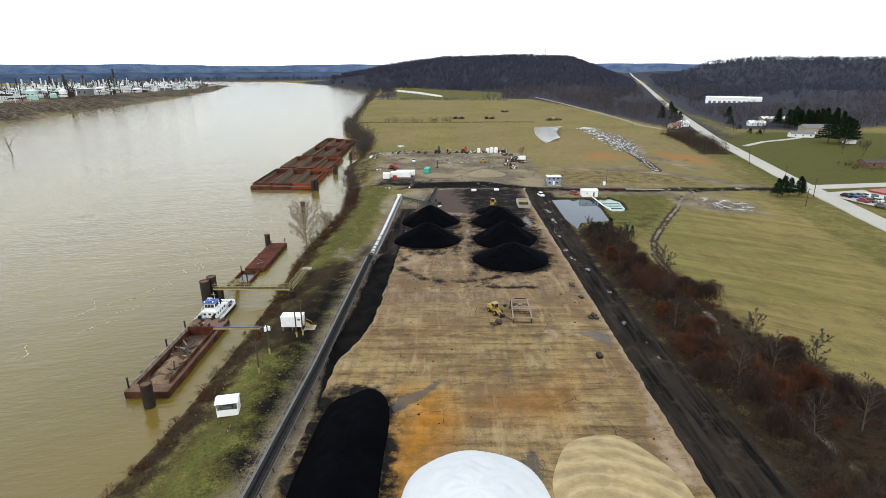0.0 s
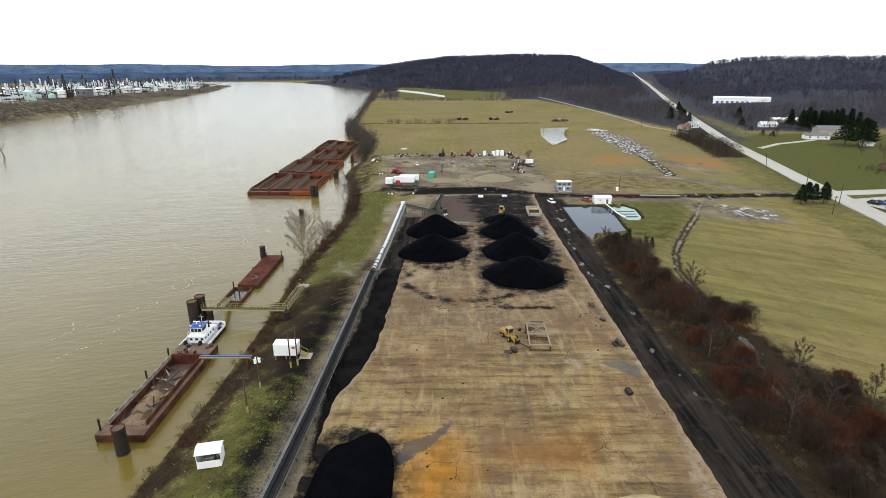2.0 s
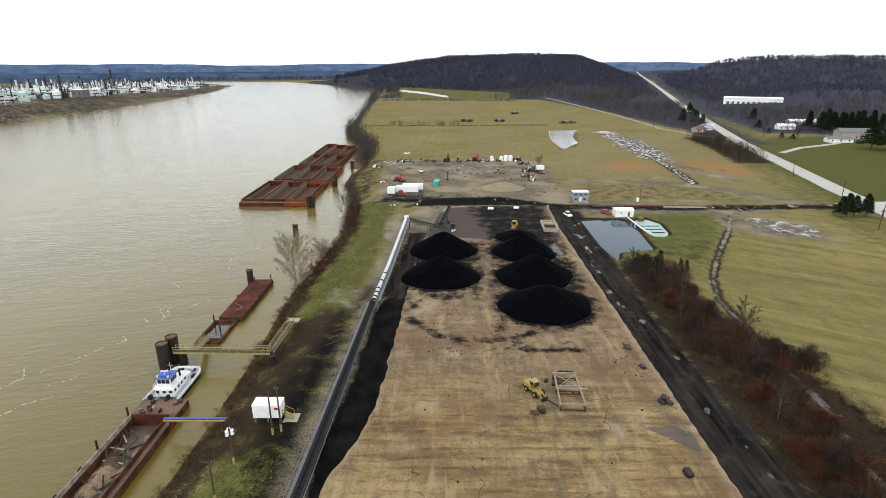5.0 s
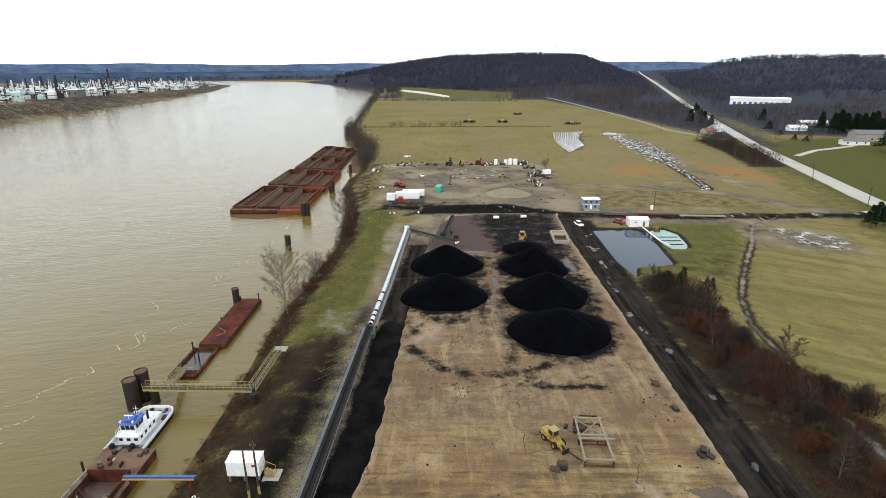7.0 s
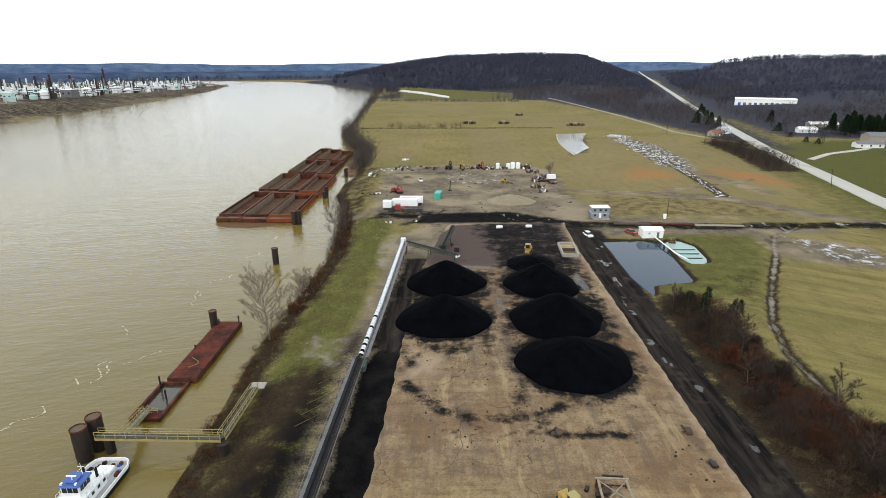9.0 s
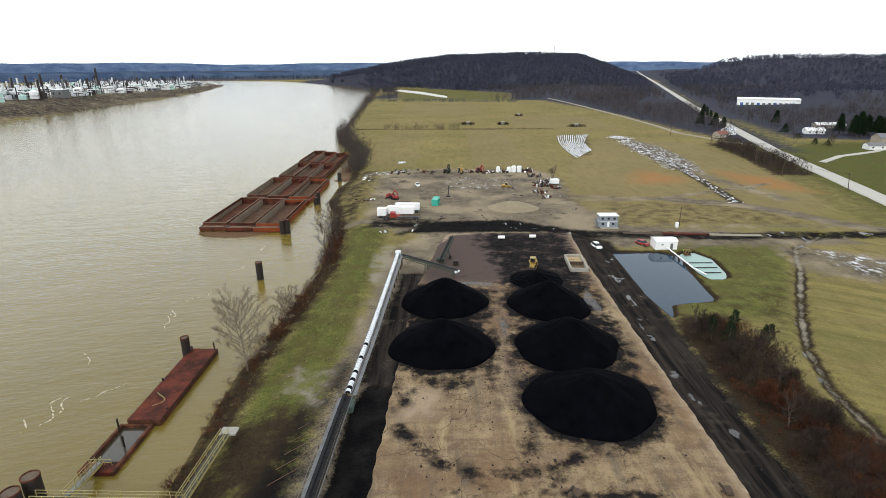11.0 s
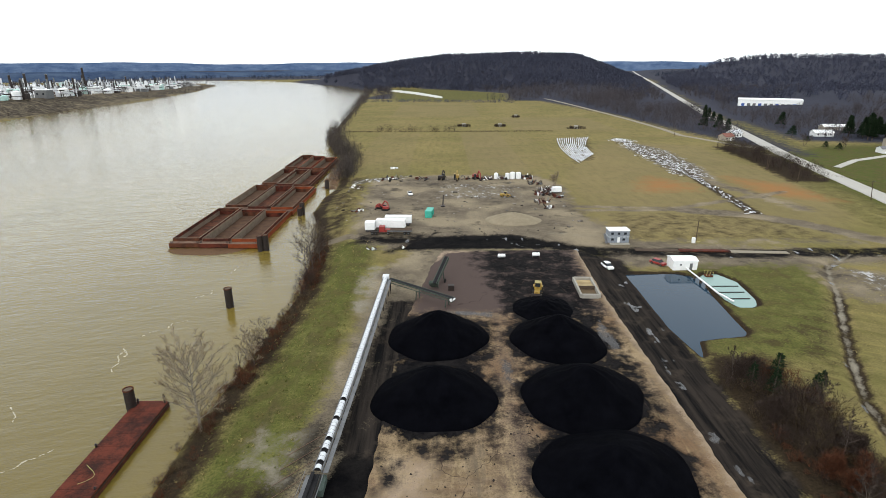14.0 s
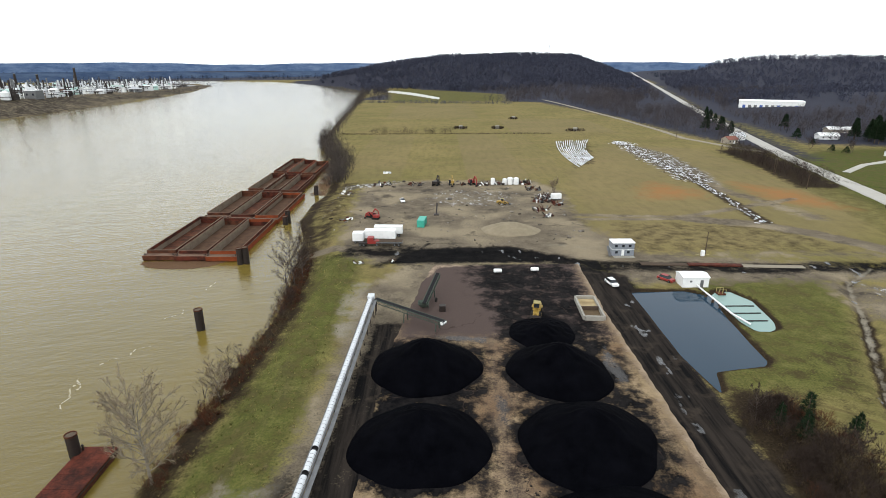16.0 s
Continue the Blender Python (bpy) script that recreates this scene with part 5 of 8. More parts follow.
def conveyor():
    c = thing("belt_conveyor", "long dark belt conveyor on steel trestles", "conveyor")
    for p, q in zip(BELTLINE, BELTLINE[1:]):
        p, q = Vector(p), Vector(q)
        d = (q - p)
        n = Vector((-d.y, d.x, 0)).normalized()
        up = Vector((0, 0, 1))
        part("belt", Mesh().beam(p, q, 0.9, 0.08), BELT, c)
        for s in (-1, 1):
            part("side_frame", Mesh().beam(p + n * 0.62 * s - up * 0.1, q + n * 0.62 * s - up * 0.1, 0.12, 0.34), GREY_STEEL if s > 0 else DARK_STEEL, c)
        part("hood", Mesh().beam(p + n * 0.45 + up * 0.38, q + n * 0.45 + up * 0.38, 0.5, 0.1), BELT, c)
        part("pipe", Mesh().tube(p - n * 0.95 + up * 0.1, q - n * 0.95 + up * 0.1, 0.06, 0.06, 6), GREY_STEEL, c)
        part("walkway_floor", Mesh().beam(p + n * 1.15 - up * 0.3, q + n * 1.15 - up * 0.3, 0.7, 0.06), GREY_STEEL, c)
        part("handrail", Mesh().tube(p + n * 1.5 + up * 0.7, q + n * 1.5 + up * 0.7, 0.035, 0.035, 6), GREY_STEEL, c)
        k = max(1, int(d.length / 4.5))
        for i in range(k):
            o = p + d * ((i + 0.5) / k)
            t = Mesh()
            for s in (-1, 1):
                t.beam(o + n * 0.6 * s - up * 0.2, Vector((o.x + n.x * 0.9 * s, o.y + n.y * 0.9 * s, -0.3)), 0.12, 0.12)
            t.beam(o + n * 1.5 - up * 0.3, o + n * 1.5 + up * 0.7, 0.05, 0.05)
            t.beam(o - n * 0.8 - up * 0.7, o + n * 0.8 - up * 0.7, 0.1, 0.1)
            part("trestle", t, DARK_STEEL, c)
    c = thing("covered_conveyor", "conveyor with a white galvanised hood on steel trestles", "conveyor")
    a = Vector(COVERED[0])
    for p, q in zip(COVERED, COVERED[1:]):
        p, q = Vector(p), Vector(q)
        d = (q - p)
        n = Vector((-d.y, d.x, 0)).normalized()
        up = Vector((0, 0, 1))
        part("belt", Mesh().beam(p, q, 0.9, 0.08), BELT, c)
        for s in (-1, 1):
            part("side_frame", Mesh().beam(p + n * 0.6 * s - up * 0.15, q + n * 0.6 * s - up * 0.15, 0.12, 0.4), GREY_STEEL, c)
        k = int(d.length / 0.8)
        for i in range(k):
            o, e = p + d * ((i + 0.03) / k), p + d * ((i + 0.97) / k)
            if o.y < 160 and i % 3 == 1 or o.y < 170 and i % 6 == 1:
                continue
            m = Mesh()
            ring = [(math.cos(3.14159 * j / 6) * 0.48, math.sin(3.14159 * j / 6) * 0.42 + 0.06) for j in range(7)]
            m.add([x + n * u + up * v for x in (o, e) for u, v in ring], [(j, j + 1, j + 8, j + 7) for j in range(6)])
            part("hood_section", m, GALV, c)
        k = int(d.length / 4)
        for i in range(k):
            o = p + d * ((i + 0.5) / k)
            t = Mesh()
            for s in (-1, 1):
                t.beam(o + n * 0.6 * s - up * 0.3, Vector((o.x + n.x * 0.95 * s, o.y + n.y * 0.95 * s, -0.3)), 0.13, 0.13)
                t.beam(o + n * 0.6 * s - up * 0.4, Vector((o.x - n.x * 0.9 * s, o.y - n.y * 0.9 * s, -0.1)), 0.07, 0.07)
            t.beam(o - n * 1.2 - up * 0.5, o + n * 0.8 - up * 0.5, 0.1, 0.1)
            part("trestle", t, DARK_STEEL, c)
        part("walkway_floor", Mesh().beam(p - n * 1.1 - up * 0.4, q - n * 1.1 - up * 0.4, 0.7, 0.06), GREY_STEEL, c)
    e = Vector(COVERED[-1])
    part("head_housing", Mesh().box(e.x - 0.8, e.y - 0.5, e.z - 1.1, e.x + 0.8, e.y + 1.2, e.z + 0.55, 0.12), GALV, c)
    for x, y in ((-1.0, -0.4), (1.0, -0.4), (-1.0, 1.5), (1.0, 1.5)):
        part("tower_leg", Mesh().beam((e.x + x, e.y + y, -0.3), (e.x + x, e.y + y, e.z - 1.0), 0.2, 0.2), DARK_STEEL, c)
    # transfer house at the bend of the belt
    part("transfer_frame", Mesh().box(-23.0, 149.6, 0.0, -20.2, 152.6, 1.1), mat("green_grey_steel", (0.11, 0.15, 0.13), (0.06, 0.07, 0.06), 0.7), c)


conveyor()


def lattice(name, label, p, q, w, h, chord, legs, material, category="conveyor"):
    """A lattice boom conveyor from p to q on legs at the given shares."""
    c = thing(name, label, category)
    p, q = Vector(p), Vector(q)
    d = q - p
    n = Vector((-d.y, d.x, 0)).normalized() * w / 2
    up = Vector((0, 0, h))
    for s in (-1, 1):
        part("chord", Mesh().beam(p + n * s, q + n * s, chord, chord), material, c)
        part("chord", Mesh().beam(p + n * s + up, q + n * s + up, chord, chord), material, c)
        k = int(d.length / (h * 1.1))
        b = Mesh()
        for i in range(k):
            o, e = p + d * (i / k) + n * s, p + d * ((i + 1) / k) + n * s
            b.beam(o + (up if i % 2 else up * 0), e + (up * 0 if i % 2 else up), chord * 0.55, chord * 0.55)
            b.beam(e, e + up, chord * 0.5, chord * 0.5)
        part("bracing", b, material, c)
    part("belt", Mesh().beam(p + up * 1.05, q + up * 1.05, w * 0.75, 0.08), BELT, c)
    for f, z0 in legs:
        o = p + d * f
        t = Mesh()
        for s in (-1, 1):
            t.beam(o + n * s, Vector((o.x + n.x * 1.5 * s, o.y + n.y * 1.5 * s, z0)), chord * 1.3, chord * 1.3)
        part("support_leg", t, material, c)
    return c


GREEN_STEEL = mat("dull_green_steel", (0.09, 0.115, 0.095), (0.05, 0.055, 0.045), 0.7)
st = lattice("stacker_conveyor", "dark lattice stacker conveyor reaching over the coal", (-17.2, 218.8, 3.0), (-1.2, 209.3, 1.7), 1.2, 0.8, 0.14, ((0.45, 0), (0.9, 0)), GREEN_STEEL)
part("head_drum", Mesh().tube((-1.9, 208.9, 2.2), (-1.1, 210.0, 2.2), 0.4, 0.4, 12), WHITE, st)
sw = lattice("portable_conveyor", "dull green portable lattice conveyor tilted up on wheels", (-6.0, 220.8, 0.7), (-2.7, 231.5, 4.2), 1.1, 0.9, 0.16, ((0.08, 0), (0.55, 0)), GREEN_STEEL)
for s in (-1.3, 1.3):
    part("wheel", Mesh().tube((-4.6 + s, 225.2, 0.55), (-4.35 + s, 225.1, 0.55), 0.55, 0.55, 14), TYRE, sw)
part("hopper", Mesh().add([(-7.4, 219.2, 2.0), (-4.8, 219.2, 2.0), (-4.8, 221.8, 2.0), (-7.4, 221.8, 2.0), (-6.6, 220, 0.9), (-5.6, 220, 0.9), (-5.6, 221, 0.9), (-6.6, 221, 0.9)],
                          [(0, 1, 5, 4), (1, 2, 6, 5), (2, 3, 7, 6), (3, 0, 4, 7), (4, 5, 6, 7)]), GREEN_STEEL, sw)
part("engine", Mesh().box(-2.4, 219.4, 0.06, -0.9, 220.8, 1.5, 0.1), DARK_STEEL, sw)

for k in range(9):
    y = 133.0 + 3.1 * k
    q = thing("drain_pipe", "thin pale pipe lying on the slope beside the conveyor", "pipe", None, "pipes lying beside the conveyor")
    x0, x1 = -29.4 + 0.28 * k, -24.2 + 0.22 * k
    part("pipe_run", Mesh().tube((x0, y, ground_at(x0, y) + 0.12), (x1, y + 5.2, ground_at(x1, y + 5.2) + 0.12), 0.045, 0.045, 6), DECK_DUST, q)
    part("coupling", Mesh().tube((x1 - 0.2, y + 5.0, ground_at(x1, y + 5.2) + 0.12), (x1, y + 5.2, ground_at(x1, y + 5.2) + 0.12), 0.07, 0.07, 6), GREY_STEEL, q)

# ---------- vehicles and plant in the yard ----------


def wheel(parent, x, y, r, w, axis="x"):
    a, b = ((x - w / 2, y, r), (x + w / 2, y, r)) if axis == "x" else ((x, y - w / 2, r), (x, y + w / 2, r))
    t = part("wheel", Mesh().tube(a, b, r, r, 18), TYRE, parent)
    a, b = Vector(a), Vector(b)
    part("rim", Mesh().tube(a - (b - a) * 0.04, b + (b - a) * 0.04, r * 0.5, r * 0.5, 12), YELLOW if r > 0.5 else GREY_STEEL, t)


def wheel_loader(m, label, fork=False):
    """Front at -y."""
    b = thing("wheel_loader", label, "wheel loader", m)
    part("rear_body", Mesh().box(-1.1, 0.6, 0.9, 1.1, 3.6, 2.3, 0.2).box(-0.9, 3.3, 1.0, 0.9, 3.9, 2.0, 0.15), YELLOW, b)
    part("front_frame", Mesh().box(-0.8, -2.2, 0.8, 0.8, 0.6, 1.5, 0.12), YELLOW, b)
    part("engine_grille", Mesh().box(-0.7, 3.88, 1.2, 0.7, 3.95, 1.9), BLACK, b)
    part("counterweight", Mesh().box(-1.25, 3.3, 0.7, 1.25, 3.85, 1.1, 0.1), DARK_STEEL, b)
    cab = part("cab", Mesh().box(-0.8, -0.3, 2.2, 0.8, 1.3, 3.4, 0.08), GLASS, b)
    for x in (-0.78, 0.78):
        for y in (-0.27, 1.27):
            part("pillar", Mesh().box(x - 0.07, y - 0.07, 1.6, x + 0.07, y + 0.07, 3.45), YELLOW, cab)
    part("roof", Mesh().box(-0.95, -0.45, 3.42, 0.95, 1.45, 3.62, 0.07), PALE_YELLOW, cab)
    for s in (-1, 1):
        for y in (-1.3, 2.0):
            wheel(b, s * 1.15, y, 0.78, 0.6)
        part("lift_arm", Mesh().beam((s * 0.55, -0.3, 1.9), (s * 0.55, -2.6, 1.1), 0.2, 0.4).beam((s * 0.55, -2.6, 1.1), (s * 0.55, -3.6, 0.5), 0.2, 0.35), YELLOW, b)
        part("fender", Mesh().box(s * 1.15 - 0.32, 1.2, 1.62, s * 1.15 + 0.32, 2.9, 1.7, 0.03), YELLOW, b)
    part("exhaust", Mesh().tube((0.5, 2.4, 2.3), (0.5, 2.4, 3.2), 0.07, 0.07, 8), BLACK, b)
    if fork:
        part("boom", Mesh().beam((0, -2.8, 0.8), (1.4, -7.4, 0.35), 0.22, 0.22), DARK_STEEL, b)
        part("fork_carriage", Mesh().box(-0.9, -3.9, 0.15, 0.9, -3.6, 1.2, 0.05), DARK_STEEL, b)
    else:
        part("bucket", Mesh().add([(x, y, z) for x in (-1.5, 1.5) for y, z in ((-3.4, 0.15), (-4.8, 0.15), (-4.9, 0.25), (-3.7, 0.5), (-3.5, 1.3), (-3.3, 1.3))],
                                  [(0, 1, 2, 3, 4, 5), (11, 10, 9, 8, 7, 6)] + [(i, (i + 1) % 6, (i + 1) % 6 + 6, i + 6) for i in range(6)]), DARK_STEEL, b)
    return b


wheel_loader(pose(20.2, 217.6, 0.06, 0, 0, -14) @ Matrix.Scale(0.85, 4), "yellow wheel loader with a black bucket among coal heaps")
wheel_loader(pose(12.1, 115.4, 0.06, 0, 0, 28) @ Matrix.Scale(0.72, 4), "old yellow wheel loader with a long boom on the slab", True)


def steel_frame():
    f = thing("steel_frame", "weathered steel gantry frame lying on the slab", "steel frame", pose(17.9, 115.0, 0.06, 0, 0, -3))
    for s in (-1, 1):
        part("long_beam", Mesh().beam((s * 2.1, -5.0, 1.3), (s * 1.9, 5.0, 1.3), 0.28, 0.28), mat("pale_steel", (0.36, 0.32, 0.25), (0.22, 0.16, 0.11), 0.8), f)
        for y in (-4.8, 0.2, 4.8):
            part("leg", Mesh().beam((s * 2.05, y, -0.05), (s * 2.05, y, 1.3), 0.22, 0.22), RUST, f)
    for y in (-4.9, -0.2, 0.6, 4.9):
        part("cross_beam", Mesh().beam((-2.3, y, 1.45), (2.3 + (1.0 if y == -0.2 else 0), y, 1.45), 0.24, 0.2), MATS["pale_steel"], f)
        part("cross_beam", Mesh().beam((-2.2, y, 0.3), (2.2, y, 0.3), 0.16, 0.16), RUST, f)
    for a, b in (((-2, 0.4), (2, 4.8)), ((2, 0.4), (-2, 4.8))):
        part("brace", Mesh().beam((*a, 1.3), (*b, 1.3), 0.12, 0.12), MATS["pale_steel"], f)
    part("top_frame", Mesh().beam((-1.2, 5.4, 1.5), (1.6, 5.2, 1.6), 0.2, 0.2), DARK_STEEL, f)


steel_frame()


def scrap(x, y, r, n, seed, mats, label, name="scrap_heap", flat=0.5, z=0.06):
    rng = random.Random(seed)
    s = thing(name, label, "scrap", pose(x, y, z))
    for k in range(n):
        a, d = rng.uniform(0, 6.28), r * math.sqrt(rng.random())
        p = Vector((d * math.cos(a), d * math.sin(a), 0.05))
        b, l = rng.uniform(0, 6.28), rng.uniform(0.3, 0.9) * min(2.2, r)
        q = p + Vector((l * math.cos(b), l * math.sin(b), rng.uniform(0, flat) * 1.4))
        m = Mesh()
        if rng.random() < 0.55:
            m.beam(p, q, rng.uniform(0.12, 0.4), rng.uniform(0.1, 0.35))
        else:
            c = rng.uniform(0.25, 0.75)
            m.box(-c, -c * 0.7, 0, c, c * 0.7, c * rng.uniform(0.5, 1.4), c * 0.15, Matrix.Translation(p) @ pose(0, 0, 0, rng.uniform(-15, 15), rng.uniform(-15, 15), rng.uniform(0, 180)))
        part("scrap_piece", m, rng.choice(mats), s)
    return s


scrap(16.0, 119.2, 1.4, 9, 1, (DARK_STEEL, RUST, WOOD), "small heap of rusty scrap beside a steel frame")
scrap(11.3, 110.2, 1.2, 8, 2, (DARK_STEEL, WOOD), "few dark scrap pieces on the slab")
for x, y, r, n, sd in ((33.4, 132.0, 1.0, 5, 3), (34.2, 124.5, 0.9, 5, 4), (34.4, 112.6, 1.2, 6, 5), (12.6, 131.4, 1.1, 6, 6), (30.5, 95.0, 0.7, 4, 7)):
    scrap(x, y, r * 0.8, n, sd, (DARK_STEEL, WOOD, WOOD), "scattered dark lumps and timber on the slab", "rubble")


def bin_walls():
    b = thing("storage_bin", "low concrete storage bin with two open bays", "storage bin", pose(30.6, 214.6, 0.06, 0, 0, -3))
    w, l, h, k = 4.6, 11.4, 1.1, 0.5
    for x in (0, w):
        part("wall", Mesh().box(x - k / 2, 0, -0.1, x + k / 2, l, h, 0.06), CONCRETE, b)
    for y in (0, l):
        part("wall", Mesh().box(k / 2, y - k / 2, -0.1, w - k / 2, y + k / 2, h, 0.06), CONCRETE, b)
    part("divider", Mesh().box(k / 2, 5.0, -0.1, w - k / 2, 5.4, h, 0.05), WOOD, b)
    part("bin_fill", Mesh().box(k / 2, 5.4, -0.1, w - k / 2, l - k / 2, 0.35), SAND, b)
    part("bin_fill", Mesh().box(k / 2, k / 2, -0.1, w - k / 2, 5.0, 0.2), mat("brown_fill", (0.17, 0.12, 0.07), (0.1, 0.075, 0.05), 0.9), b)


bin_walls()


def office():
    b = thing("site_office", "blue-grey two-storey site office with white roof", "office", pose(49.9, 257.6, 0) @ Matrix.Scale(0.9, 4))
    w, d = 7.3, 4.2
    for lvl, (z0, z1, m) in enumerate(((0.3, 2.5, mat("blue_grey_siding", (0.27, 0.30, 0.34), (0.2, 0.225, 0.26), 0.6)), (2.5, 4.7, MATS["blue_grey_siding"]))):
        st = part("storey", Mesh().box(0, 0, z0, w, d, z1 - 0.12, 0.03), m, b)
        part("trim_band", Mesh().box(-0.06, -0.06, z1 - 0.12, w + 0.06, d + 0.06, z1), WHITE, b)
        for x in ((1.2, 3.5, 5.8) if lvl else (1.4, 5.4)):
            part("window", Mesh().box(x - 0.45, -0.06, z0 + 0.8, x + 0.45, -0.01, z0 + 1.6), GLASS, st)
        if not lvl:
            part("door", Mesh().box(3.1, -0.06, 0.35, 4.0, -0.01, 2.3), WHITE, st)
    part("roof", Mesh().box(-0.2, -0.2, 4.7, w + 0.2, d + 0.2, 4.95, 0.08), WHITE, b)
    part("step", Mesh().box(0.4, -1.6, -0.2, w, -0.1, 0.3, 0.05), CONCRETE, b)
    part("stair", Mesh().beam((-0.5, 0.2, 0), (-0.5, 3.8, 2.5), 0.8, 0.15), GREY_STEEL, b)


office()


def white_shed():
    b = thing("pump_house", "white metal pump house beside the pond", "pump house", pose(61.0, 233.4, 0))
    w, d, h = 6.8, 4.6, 2.7
    body = part("body", Mesh().add([(x, y, z) for x in (0, w) for y, z in ((0, -0.3), (d, -0.3), (d, h), (d / 2, h + 0.5), (0, h))], [(0, 1, 2, 3, 4), (9, 8, 7, 6, 5), (0, 4, 9, 5), (1, 6, 7, 2), (0, 5, 6, 1), (2, 7, 8, 3), (3, 8, 9, 4)]), WHITE, b)
    for y0, y1 in ((-0.2, d / 2), (d + 0.2, d / 2)):
        z0 = h - 0.04
        part("roof", Mesh().add([(-0.2, y0, z0), (w + 0.2, y0, z0), (w + 0.2, y1, h + 0.5), (-0.2, y1, h + 0.5), (-0.2, y0, z0 + 0.09), (w + 0.2, y0, z0 + 0.09), (w + 0.2, y1, h + 0.59), (-0.2, y1, h + 0.59)],
                                [(0, 1, 2, 3), (7, 6, 5, 4), (0, 4, 5, 1), (1, 5, 6, 2), (2, 6, 7, 3), (3, 7, 4, 0)]), WHITE, b)
    part("door", Mesh().box(4.6, -0.05, 0.0, 5.4, -0.005, 2.0), GREY_STEEL, body)
    part("vent", Mesh().box(1.8, -0.05, 1.4, 2.4, -0.005, 1.9), GREY_STEEL, body)


white_shed()


def car(m, paint, label, pickup=False):
    """Length along y."""
    b = thing("pickup_truck" if pickup else "car", label, "truck" if pickup else "car", m)
    part("body", Mesh().box(-0.92, -2.3, 0.35, 0.92, 2.3, 0.95, 0.12), paint, b)
    y0, y1 = (-0.9, 0.7) if pickup else (-1.2, 1.7)
    part("cabin", Mesh().add([(x * k, y, z) for z, k, a, c in ((0.95, 0.86, y0, y1), (1.6, 0.7, y0 + 0.6, y1 - 0.35)) for x, y in ((-1, a), (1, a), (1, c), (-1, c))],
                             [(3, 2, 1, 0), (0, 1, 5, 4), (1, 2, 6, 5), (2, 3, 7, 6), (3, 0, 4, 7), (4, 5, 6, 7)]), GLASS, b)
    part("roof", Mesh().box(-0.7, y0 + 0.6, 1.6, 0.7, y1 - 0.35, 1.66, 0.03), paint, b)
    for x in (-0.85, 0.85):
        for y in (-1.45, 1.45):
            wheel(b, x, y, 0.36, 0.22)
    return b


car(pose(43.2, 235.6, 0, 0, 0, 12), WHITE, "white van parked beside the haul road")
car(pose(58.6, 238.2, 0, 0, 0, 35), RED, "red car parked beside the pump house")
for x, y in ((13.9, 244.2), (24.4, 245.2)):
    b = thing("fuel_tank", "small white tank on a skid at the slab's edge", "tank", pose(x, y, 0.06), "tanks at the slab's edge")
    part("shell", Mesh().tube((-1.0, 0, 0.75), (1.0, 0, 0.75), 0.55, 0.55, 16).tube((1.0, 0, 0.75), (1.12, 0, 0.75), 0.55, 0.35, 16).tube((-1.12, 0, 0.75), (-1.0, 0, 0.75), 0.35, 0.55, 16), WHITE, b)
    part("skid", Mesh().box(-1.0, -0.4, 0, -0.7, 0.4, 0.3).box(0.7, -0.4, 0, 1.0, 0.4, 0.3), DARK_STEEL, b)

# pond pipe and booms
p = thing("discharge_pipe", "white pipe on floats from the pump house to the basin", "pipe")
pts = [(64.8, 233.6, 0.6), (65.6, 217.0, 0.3), (67.6, 212.6, -0.2)]
for a, c in zip(pts, pts[1:]):
    part("pipe_run", Mesh().tube(a, c, 0.22, 0.22, 10), WHITE, p)
for k in range(5):
    q = Vector(pts[0]).lerp(Vector(pts[1]), (k + 0.5) / 5)
    part("support", Mesh().box(q.x - 0.3, q.y - 0.1, -1.2, q.x + 0.3, q.y + 0.1, q.z - 0.15), WOOD, p)
for x0, x1, y in ((67.3, 73.8, 222.8), (67.2, 73.3, 218.8), (67.9, 72.6, 214.8)):
    b = thing("float_boom", "line of dark floats across the basin", "float boom", None, "booms in the basin")
    n = 13
    for k in range(n):
        x = x0 + (x1 - x0) * k / (n - 1)
        part("float", Mesh().tube((x - 0.17, y, -0.5), (x + 0.17, y, -0.5), 0.2, 0.2, 8), DARK_STEEL, b)
b = thing("aerator", "rusty aerator frame at the basin's edge", "aerator", pose(69.6, 230.2, -0.55))
part("deck", Mesh().box(-1, -0.8, 0, 1, 0.8, 0.4, 0.05), RUST, b)
r = Mesh()
for x in (-0.9, 0, 0.9):
    r.tube((x, -0.7, 0.4), (x, -0.7, 1.5), 0.06, 0.06, 6).tube((x, 0.7, 0.4), (x, 0.7, 1.5), 0.06, 0.06, 6)
part("railing", r.tube((-0.9, -0.7, 1.5), (0.9, -0.7, 1.5), 0.06, 0.06, 6).tube((-0.9, 0.7, 1.5), (0.9, 0.7, 1.5), 0.06, 0.06, 6), PALE_YELLOW, b)

b = thing("truck_scale", "long red-brown truck scale deck beside the access road", "weighbridge", pose(76.3, 249.6, 0, 0, 0, -4))
part("deck", Mesh().box(-6.6, -0.9, 0, 8.6, 0.9, 0.4, 0.05), RUST_RED, b)
part("approach", Mesh().box(-20, -1.1, -0.2, -6.7, 1.1, 0.22, 0.05), WOOD, b)
part("approach", Mesh().box(8.7, -1.1, -0.2, 26, 1.1, 0.12, 0.05), MATS["side_road"], b)
utility_pole(78.6, 258.5, 7.5, 0, 0, 0, label="thin wooden pole with a white box at its foot")
b = thing("meter_box", "white meter box at a pole beside the weighbridge", "meter box", pose(77.6, 258.0, 0))
part("cabinet", Mesh().box(-0.5, -0.4, -0.2, 0.5, 0.4, 1.7, 0.05), WHITE, b)
part("beam", Mesh().box(-2, -0.2, 0.2, 2, 0.0, 0.4), PALE_YELLOW, b)


